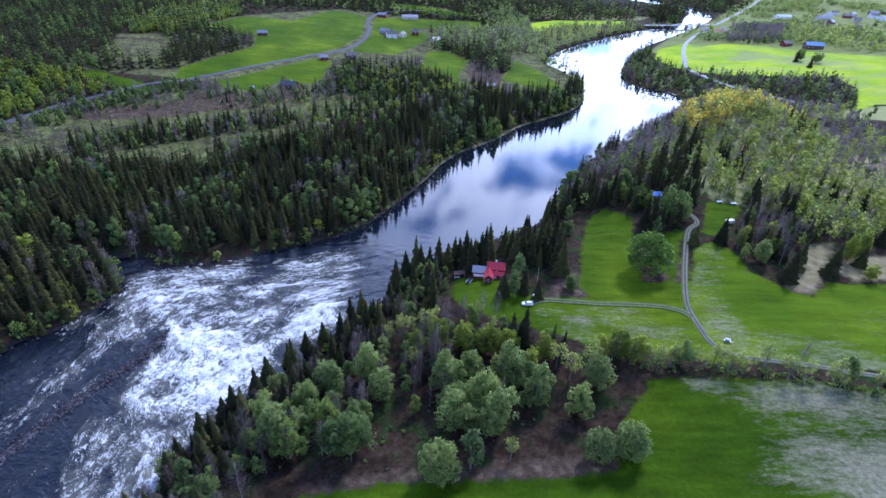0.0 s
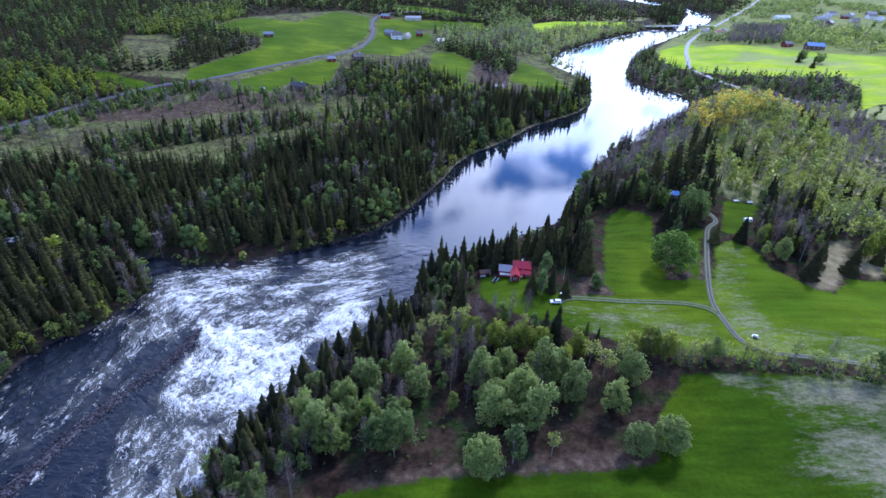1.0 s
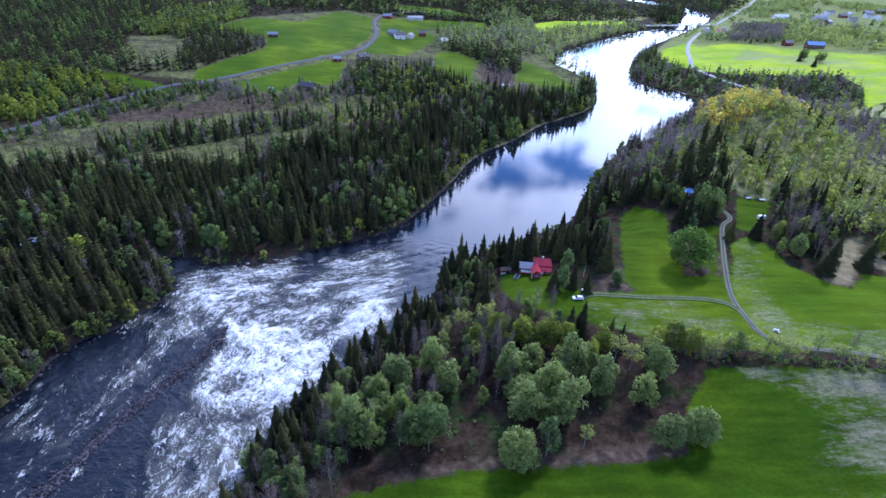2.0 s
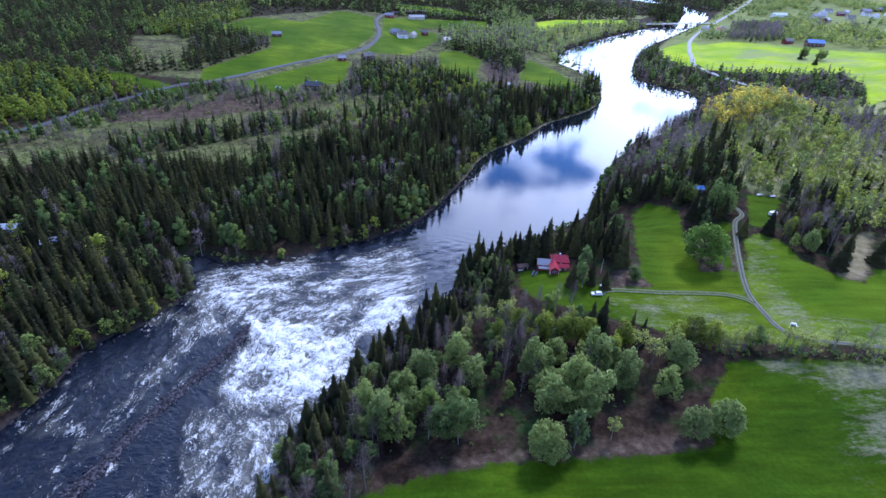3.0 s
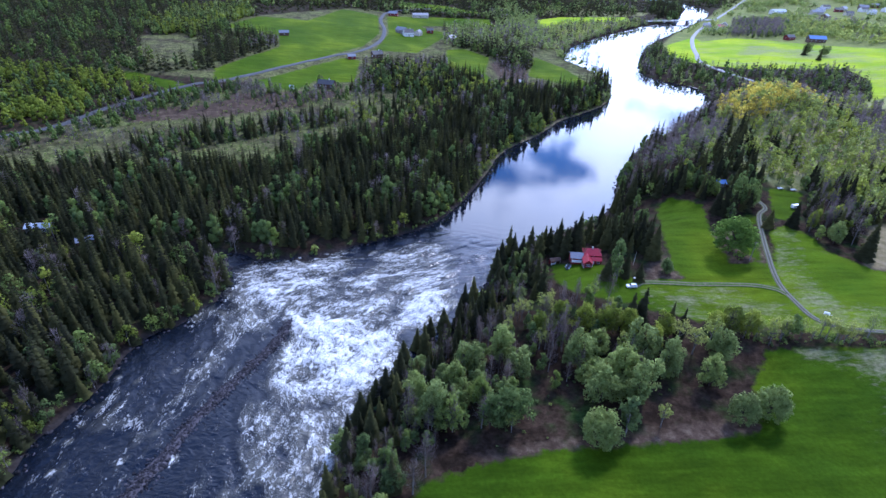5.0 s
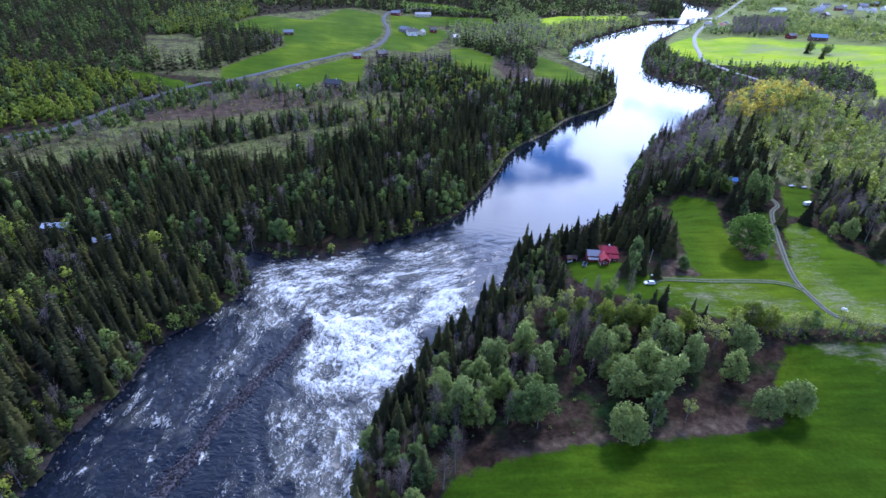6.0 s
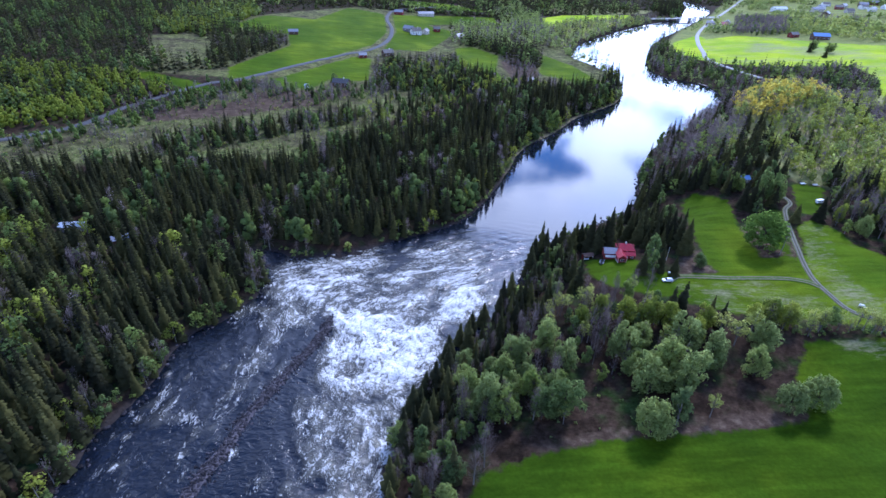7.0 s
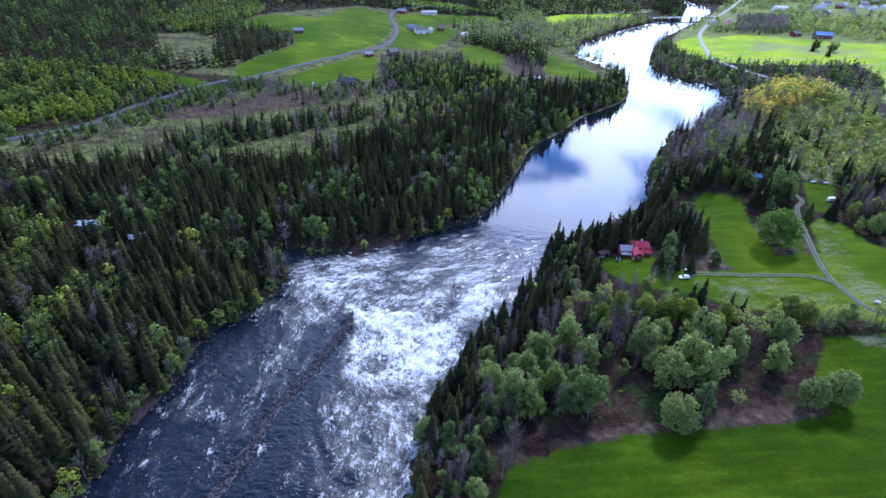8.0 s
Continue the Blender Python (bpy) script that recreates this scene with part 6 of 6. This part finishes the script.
def car(x, y, turn):
    c = thing("car", x, y, turn, "white estate car parked at the end of the lane", "car")
    c.scale = (0.88, 0.88, 0.88)
    prof = [(-2.2, 0.35), (-2.22, 0.75), (-2.1, 1.0), (-1.95, 1.42), (-1.5, 1.5), (0.2, 1.48), (0.95, 1.02), (2.0, 0.88), (2.22, 0.68), (2.22, 0.35)]
    bm = bmesh.new()
    sides = []
    for sgn in (-1, 1):
        sides.append([bm.verts.new((a, sgn * (0.88 if z < 1.1 else 0.68), z)) for a, z in prof])
    for k in range(len(prof)):
        q = (k + 1) % len(prof)
        bm.faces.new([sides[0][k], sides[0][q], sides[1][q], sides[1][k]])
    bm.faces.new(sides[0])
    bm.faces.new(sides[1][::-1])
    bmesh.ops.recalc_face_normals(bm, faces=bm.faces)
    bmesh.ops.bevel(bm, geom=list(bm.edges), offset=0.05, segments=1, affect="EDGES")
    part("body", bm, CAR_PAINT, c)
    for sgn in (-1, 1):
        for a0, a1, b0, b1 in ((-1.85, -1.05, -1.70, -1.0), (-0.95, -0.15, -0.95, -0.15), (-0.05, 0.75, -0.05, 0.25)):
            bm = bmesh.new()
            pts = [(a0, sgn * 0.872, 1.04), (a1, sgn * 0.872, 1.04), (b1, sgn * 0.735, 1.40), (b0, sgn * 0.735, 1.40)]
            v = [bm.verts.new(p) for p in pts] + [bm.verts.new((p[0], p[1] - sgn * 0.05, p[2])) for p in pts]
            for q in ((0, 1, 2, 3), (7, 6, 5, 4), (0, 4, 5, 1), (1, 5, 6, 2), (2, 6, 7, 3), (3, 7, 4, 0)):
                bm.faces.new([v[j] for j in q])
            bmesh.ops.recalc_face_normals(bm, faces=bm.faces)
            part("side_window", bm, GLASS, c)
    for a0, z0, a1, z1, nm in ((0.98, 1.05, 0.28, 1.45, "windscreen"), (-2.1, 1.05, -1.98, 1.40, "rear_window")):
        bm = bmesh.new()
        off = 0.03 if a0 > 0 else -0.03
        pts = [(a0 + off, -0.72, z0), (a0 + off, 0.72, z0), (a1 + off, 0.60, z1), (a1 + off, -0.60, z1)]
        v = [bm.verts.new(p) for p in pts] + [bm.verts.new((p[0] - off, p[1], p[2] - 0.04)) for p in pts]
        for q in ((0, 1, 2, 3), (7, 6, 5, 4), (0, 4, 5, 1), (1, 5, 6, 2), (2, 6, 7, 3), (3, 7, 4, 0)):
            bm.faces.new([v[j] for j in q])
        bmesh.ops.recalc_face_normals(bm, faces=bm.faces)
        part(nm, bm, GLASS, c)
    for a in (-1.35, 1.35):
        for sgn in (-1, 1):
            bm = bmesh.new()
            bmesh.ops.create_cone(bm, cap_ends=True, segments=16, radius1=0.33, radius2=0.33, depth=0.22, matrix=pose(a, sgn * 0.80, 0.33, 90))
            w = part("wheel", bm, RUBBER, c)
            bm = bmesh.new()
            bmesh.ops.create_cone(bm, cap_ends=True, segments=12, radius1=0.2, radius2=0.17, depth=0.24, matrix=pose(a, sgn * 0.80, 0.33, 90))
            part("rim", bm, STEEL, w)
    for sgn in (-1, 1):
        part("headlight", boxed(2.14, sgn * 0.62 - 0.16, 0.66, 2.24, sgn * 0.62 + 0.16, 0.8), GLASS, c)
        part("tail_light", boxed(-2.24, sgn * 0.70 - 0.1, 0.75, -2.14, sgn * 0.70 + 0.1, 1.0), RED_ROOF, c)
    return c


car(29.2, 152.3, 183)
building("shed", 94.8, 232.5, 8, 4.4, 3.6, 2.2, 1.0, GREY_WOOD, BLUE_ROOF, "small weathered shed with a blue metal roof at the wood's edge", "shed", 1)
building("barn", -215.0, 195.5, 8, 9.5, 4.6, 2.4, 1.0, GREY_WOOD, TIN_ROOF, "long shed with a pale tin roof among the spruces", "shed", 2)
building("cabin", -190.0, 186.0, 30, 6.0, 4.5, 2.4, 1.1, BROWN_WOOD, GREY_ROOF, "small cabin with a grey roof between the trees", "cabin", 1)
building("hut", 29.2, 484.0, 10, 7.0, 5.0, 2.6, 1.4, GREY_WOOD, GREY_ROOF, "small grey hut at the edge of the meadow", "hut", 1)
building("cottage", -135.6, 438.0, -12, 13.0, 7.0, 3.4, 2.6, BROWN_WOOD, DARK_ROOF, "dark brown cottage with a dark roof beside the farm field", "house", 3, True)
building("privy", -161.0, 424.0, 0, 2.6, 2.6, 2.4, 0.8, WHITE, TIN_ROOF, "small white outhouse at the edge of the scrub", "shed", 0)
FARM = "buildings of the farm on the hillside"
building("farmhouse", -83.4, 688.0, 20, 12.0, 8.0, 4.6, 3.2, WHITE, DARK_ROOF, "two-storey white farmhouse with a dark roof", "house", 4, True, FARM)
building("farm_annex", -92.0, 700.0, -35, 14.0, 8.0, 4.0, 3.0, GREY_WOOD, GREY_ROOF, "grey farm annex behind the farmhouse", "house", 2, False, FARM)
building("farm_annex", -72.0, 700.0, 70, 10.0, 7.0, 3.6, 2.6, CREAM, DARK_ROOF, "pale annex with a dark roof at the farm", "house", 2, False, FARM)
building("store_house", -58.0, 722.0, 10, 8.0, 6.0, 3.5, 2.2, RED_WOOD, DARK_ROOF, "red storehouse with a dark roof at the farm", "house", 1, False, FARM)
building("cottage", -30.0, 690.0, 40, 11.0, 7.0, 3.2, 2.6, CREAM, GREY_ROOF, "pale cottage at the edge of the spruce block", "house", 2, False, FARM)
building("roadside_house", -106.5, 548.0, 30, 10.0, 7.0, 3.8, 2.8, BROWN_WOOD, DARK_ROOF, "dark house with white windows beside the country road", "house", 3, True)
building("roadside_shed", -129.5, 533.0, 20, 7.0, 5.0, 2.8, 1.6, RED_WOOD, GREY_ROOF, "red shed beside the country road", "shed", 1)
building("field_barn", -214.0, 612.0, 15, 10.0, 6.0, 3.2, 2.0, BROWN_WOOD, GREY_ROOF, "weathered barn with a grey roof in the upper field", "barn", 1)
building("farm_hall", -74.2, 822.0, 15, 22.0, 9.0, 3.6, 2.2, CREAM, GREY_ROOF, "long pale farm hall with a grey roof on the hill", "barn", 4)
building("farm_hall", -112.0, 815.0, -10, 12.0, 8.0, 3.5, 2.4, RED_WOOD, GREY_ROOF, "red outbuilding at the hill farm", "barn", 2)
building("barn", 432.0, 713.0, -6, 20.0, 10.0, 4.6, 3.2, BROWN_WOOD, BLUE_ROOF, "large dark barn with a blue metal roof by the valley field", "barn", 4)
building("barn", 412.0, 737.0, 12, 11.0, 8.0, 3.8, 2.6, RED_WOOD, DARK_ROOF, "dark red barn at the edge of the valley field", "barn", 2)
VILLAGE = "houses of the village across the river"
for k, (x, y, turn, wall, roof, long) in enumerate([
    (372, 850, 20, WHITE, RED_ROOF, 12), (360, 868, -30, RED_WOOD, GREY_ROOF, 10), (388, 872, 60, CREAM, DARK_ROOF, 11), (350, 842, 10, WHITE, DARK_ROOF, 9),
    (610, 1010, 10, CREAM, GREY_ROOF, 22), (640, 1047, 20, WHITE, GREY_ROOF, 14), (668, 1040, -20, RED_WOOD, DARK_ROOF, 13), (690, 1062, 35, CREAM, GREY_ROOF, 15),
    (712, 1040, 10, WHITE, DARK_ROOF, 14), (735, 1075, -15, BROWN_WOOD, GREY_ROOF, 15), (760, 1050, 25, WHITE, TIN_ROOF, 16), (650, 985, 0, CREAM, DARK_ROOF, 13), (700, 1000, 30, WHITE, GREY_ROOF, 14), (780, 1110, -10, RED_WOOD, GREY_ROOF, 16),
    (560, 1040, 15, WHITE, TIN_ROOF, 30), (820, 1080, 20, CREAM, DARK_ROOF, 15), (675, 1090, 0, WHITE, DARK_ROOF, 14), (595, 960, 40, BROWN_WOOD, GREY_ROOF, 12),
]):
    words = {"white_paint": "white", "red_painted_boards": "red", "pale_boards": "pale", "brown_boards": "brown"}[wall.name]
    building("village_house", x, y, turn, long, 9.0, 4.2, 3.0, wall, roof, f"{words} wooden village house with a {roof.name.replace('_', ' ')}", "house", 3, False, VILLAGE)

# what stands about on the glade
c = thing("caravan", 121.8, 213.0, 15, "white caravan parked at the edge of the glade", "caravan")
c.scale = (0.8, 0.8, 0.8)
bm = boxed(-2.3, -1.05, 0.45, 2.3, 1.05, 2.4)
bmesh.ops.bevel(bm, geom=list(bm.edges), offset=0.22, segments=2, affect="EDGES")
part("body", bm, WHITE, c)
for x in (-1.3, 0.7):
    part("window", boxed(x, -1.08, 1.3, x + 0.9, -1.03, 1.9), GLASS, c)
for sgn in (-1, 1):
    bm = bmesh.new()
    bmesh.ops.create_cone(bm, cap_ends=True, segments=14, radius1=0.33, radius2=0.33, depth=0.2, matrix=pose(-0.1, sgn * 0.92, 0.33, 90))
    part("wheel", bm, RUBBER, c)
part("drawbar", boxed(2.3, -0.05, 0.42, 3.3, 0.05, 0.52), STEEL, c)
for x, y, turn in ((124.6, 231.5, 10), (131.2, 231.5, 5)):
    t = thing("trailer", x, y, turn, "low pale trailer standing on the grass of the glade", "trailer", "trailers on the glade")
    t.scale = (0.8, 0.8, 0.8)
    part("bed", boxed(-1.6, -0.8, 0.45, 1.6, 0.8, 0.62), TIN_ROOF, t)
    for sgn in (-1, 1):
        part("side_board", boxed(-1.6, sgn * 0.8 - 0.03, 0.62, 1.6, sgn * 0.8 + 0.03, 0.95), TIN_ROOF, t)
        bm = bmesh.new()
        bmesh.ops.create_cone(bm, cap_ends=True, segments=14, radius1=0.3, radius2=0.3, depth=0.18, matrix=pose(0, sgn * 0.92, 0.3, 90))
        part("wheel", bm, RUBBER, t)
    part("drawbar", boxed(1.6, -0.05, 0.45, 2.7, 0.05, 0.55), STEEL, t)

# small things by the lane and the track
p = thing("utility_pole", 81.4, 171.0, 0, "weathered grey wooden utility pole beside the track", "pole")
bm = bmesh.new()
bmesh.ops.create_cone(bm, cap_ends=True, segments=10, radius1=0.16, radius2=0.11, depth=9.0, matrix=pose(0, 0, 4.2))
part("shaft", bm, GREY_WOOD, p)
part("crossarm", boxed(-0.8, -0.07, 8.1, 0.8, 0.07, 8.25), GREY_WOOD, p)
for x in (-0.7, 0.0, 0.7):
    bm = bmesh.new()
    bmesh.ops.create_cone(bm, cap_ends=True, segments=8, radius1=0.05, radius2=0.03, depth=0.2, matrix=pose(x, 0, 8.35))
    part("insulator", bm, WHITE, p)
r = thing("farm_trailer", 89.8, 135.4, -25, "small white tank trailer standing on bare ground by the track", "trailer")
r.scale = (0.8, 0.8, 0.8)
bm = bmesh.new()
bmesh.ops.create_cone(bm, cap_ends=True, segments=14, radius1=0.5, radius2=0.5, depth=1.9, matrix=pose(0, 0, 1.02, 0, 90))
bmesh.ops.bevel(bm, geom=[e for e in bm.edges if len(e.link_faces) == 2 and any(len(f.verts) > 4 for f in e.link_faces)], offset=0.1, segments=2, affect="EDGES")
part("tank", bm, WHITE, r)
part("chassis", boxed(-1.1, -0.4, 0.4, 1.1, 0.4, 0.52), STEEL, r)
part("drawbar", boxed(1.1, -0.06, 0.4, 2.1, 0.06, 0.5), STEEL, r)
for sgn in (-1, 1):
    bm = bmesh.new()
    bmesh.ops.create_cone(bm, cap_ends=True, segments=14, radius1=0.42, radius2=0.42, depth=0.25, matrix=pose(-0.2, sgn * 0.55, 0.42, 90))
    w = part("wheel", bm, RUBBER, r)
    bm = bmesh.new()
    bmesh.ops.create_cone(bm, cap_ends=True, segments=10, radius1=0.2, radius2=0.2, depth=0.28, matrix=pose(-0.2, sgn * 0.55, 0.42, 90))
    part("rim", bm, WHITE, w)
b = thing("bale", 32.0, 157.6, 30, "white plastic-wrapped round bale on the grass", "bale")
b.scale = (0.7, 0.7, 0.7)
bm = bmesh.new()
bmesh.ops.create_cone(bm, cap_ends=True, segments=20, radius1=0.65, radius2=0.65, depth=1.2, matrix=pose(0, 0, 0.62, 90))
bmesh.ops.bevel(bm, geom=[e for e in bm.edges if any(len(f.verts) > 4 for f in e.link_faces)], offset=0.12, segments=2, affect="EDGES")
part("wrap", bm, WHITE, b)
f = thing("flagpole", 34.2, 167.0, 0, "slim white flagpole at the edge of the yard", "flagpole")
bm = bmesh.new()
bmesh.ops.create_cone(bm, cap_ends=True, segments=8, radius1=0.06, radius2=0.03, depth=6.0, matrix=pose(0, 0, 3.0))
part("pole", bm, WHITE, f)
bm = bmesh.new()
bmesh.ops.create_icosphere(bm, subdivisions=2, radius=0.09, matrix=pose(0, 0, 6.05))
part("finial", bm, STEEL, f)

# the bridge far upstream
b = thing("bridge", 352.0, 946.0, 20, "low concrete road bridge across the far river", "bridge", z=0)
part("deck", boxed(-70, -3.5, 3.7, 70, 3.5, 4.3), CONCRETE, b)
for sgn in (-1, 1):
    part("railing", boxed(-70, sgn * 3.4 - 0.08, 4.9, 70, sgn * 3.4 + 0.08, 5.2), STEEL, b)
    for k in range(15):
        part("rail_post", boxed(-69 + k * 9.8, sgn * 3.4 - 0.06, 4.3, -68.8 + k * 9.8, sgn * 3.4 + 0.06, 4.9), STEEL, b)
for x in (-36, -12, 12, 36):
    part("pier", boxed(x - 1.0, -2.8, -4, x + 1.0, 2.8, 3.6), CONCRETE, b)

# a jetty at the bend
j = thing("jetty", 194.0, 512.0, 200, "small grey wooden jetty at the river's bend", "jetty", z=0)
part("deck", boxed(-1.2, 0, 0.55, 1.2, 12, 0.7), GREY_WOOD, j)
for y in (1.0, 6.0, 11.0):
    for x in (-1.1, 0.9):
        part("post", boxed(x, y, -3, x + 0.2, y + 0.2, 0.9), GREY_WOOD, j)


# ---- stones ----
def stone_mesh(seed):
    r = random.Random(seed)
    bm = bmesh.new()
    bmesh.ops.create_icosphere(bm, subdivisions=1, radius=0.5)
    for v in bm.verts:
        k = 0.78 + 0.4 * r.random()
        v.co = Vector((v.co.x * k * 1.25, v.co.y * k, v.co.z * k * 0.75))
    me = bpy.data.meshes.new("stone")
    bm.to_mesh(me)
    bm.free()
    me.materials.append(STONE)
    return me


STONES = [stone_mesh(k) for k in range(8)]
WALL_LINE = smooth_line([(-93.5, 145), (-97, 130), (-102, 118), (-109, 101), (-113, 86), (-117, 74), (-121, 58), (-127, 30), (-133, 0)], 12)


def stone_wall():
    run = np.concatenate([[0], np.cumsum(np.hypot(*np.diff(WALL_LINE, axis=0).T))])
    r = np.random.default_rng(5)
    top = thing("stone_wall", float(WALL_LINE[0, 0]), float(WALL_LINE[0, 1]), 0, "long low ridge of dark piled stones lying in the river", "stone wall", z=0)
    s = np.arange(0, run[-1], 0.7)
    c = np.stack([np.interp(s, run, WALL_LINE[:, k]) for k in (0, 1)], 1)
    t = np.gradient(c, axis=0)
    t /= np.linalg.norm(t, axis=1)[:, None]
    across = np.linspace(-1, 1, 9)
    half = 1.7 + 0.007 * s + 0.35 * np.array([noise.noise((q / 4, 0, 2.0)) for q in s])
    xy = c[:, None] + np.stack([t[:, 1], -t[:, 0]], 1)[:, None] * (across[None, :, None] * half[:, None, None])
    x, y = xy[..., 0].ravel(), xy[..., 1].ravel()
    z = water_level(y) - 0.25 + 0.62 * (1 - np.tile(across, len(s)) ** 2) + 0.16 * np.array([noise.noise((p, q, 0.0)) for p, q in zip(x, y)])
    put_mesh("core", np.stack([x, y, z], 1) - (*WALL_LINE[0], 0), grid_faces(len(s), 9), [STONE], parent=top)
    rest_v, rest_f, n = [], [], 0
    for k in range(3400):
        s = r.random() * run[-1]
        x, y = np.interp(s, run, WALL_LINE[:, 0]), np.interp(s, run, WALL_LINE[:, 1])
        spread = r.normal() * (1.15 + 0.006 * s)
        ax = np.interp(s + 1, run, WALL_LINE[:, 0]) - x
        ay = np.interp(s + 1, run, WALL_LINE[:, 1]) - y
        q = math.hypot(ax, ay) + 1e-6
        x, y = x + ay / q * spread, y - ax / q * spread
        size = r.uniform(0.35, 0.9)
        z = float(water_level(np.array(y))) + 0.5 * math.exp(-(spread / 1.4) ** 2) - 0.14 + r.uniform(-0.1, 0.12)
        m = pose(x - WALL_LINE[0, 0], y - WALL_LINE[0, 1], z, r.uniform(-20, 20), r.uniform(-20, 20), r.uniform(0, 360)) @ Matrix.Diagonal((size, size, size, 1))
        me = STONES[k % len(STONES)]
        if k < 290:
            ob = new("stone", me)
            ob.parent = top
            ob.matrix_basis = m
        else:
            v = np.array([m @ p.co for p in me.vertices])
            rest_v.append(v)
            rest_f.append(np.array([p.vertices[:] for p in me.polygons]) + n)
            n += len(v)
    ob = put_mesh("small_stones", np.vstack(rest_v), np.vstack(rest_f), [STONE], parent=top)
    tagged(ob, kind="stuff")


stone_wall()


def shore_stones():
    """Dark boulders along both banks of the rapids and the reach above."""
    r = np.random.default_rng(9)
    vs, fs, n = [], [], 0
    for line, lo, hi in ((LB, 55, 460), (RB, 55, 300)):
        sel = line[(line[:, 1] > lo) & (line[:, 1] < hi)]
        for a, b in zip(sel[:-1], sel[1:]):
            for _ in range(int(np.hypot(*(b - a)) * 1.3)):
                p = a + (b - a) * r.random() + r.normal(size=2) * 1.3
                size = r.uniform(0.3, 1.3)
                me = STONES[int(r.integers(len(STONES)))]
                m = pose(p[0], p[1], float(water_level(np.array(p[1]))) + r.uniform(-0.15, 0.25), 0, 0, r.uniform(0, 360)) @ Matrix.Diagonal((size, size, size, 1))
                v = np.array([m @ q.co for q in me.vertices])
                vs.append(v)
                fs.append(np.array([q.vertices[:] for q in me.polygons]) + n)
                n += len(v)
    ob = put_mesh("shore_stones", np.vstack(vs), np.vstack(fs), [STONE])
    tagged(ob, "dark wet boulders along the water's edge", "stones", kind="stuff")


shore_stones()
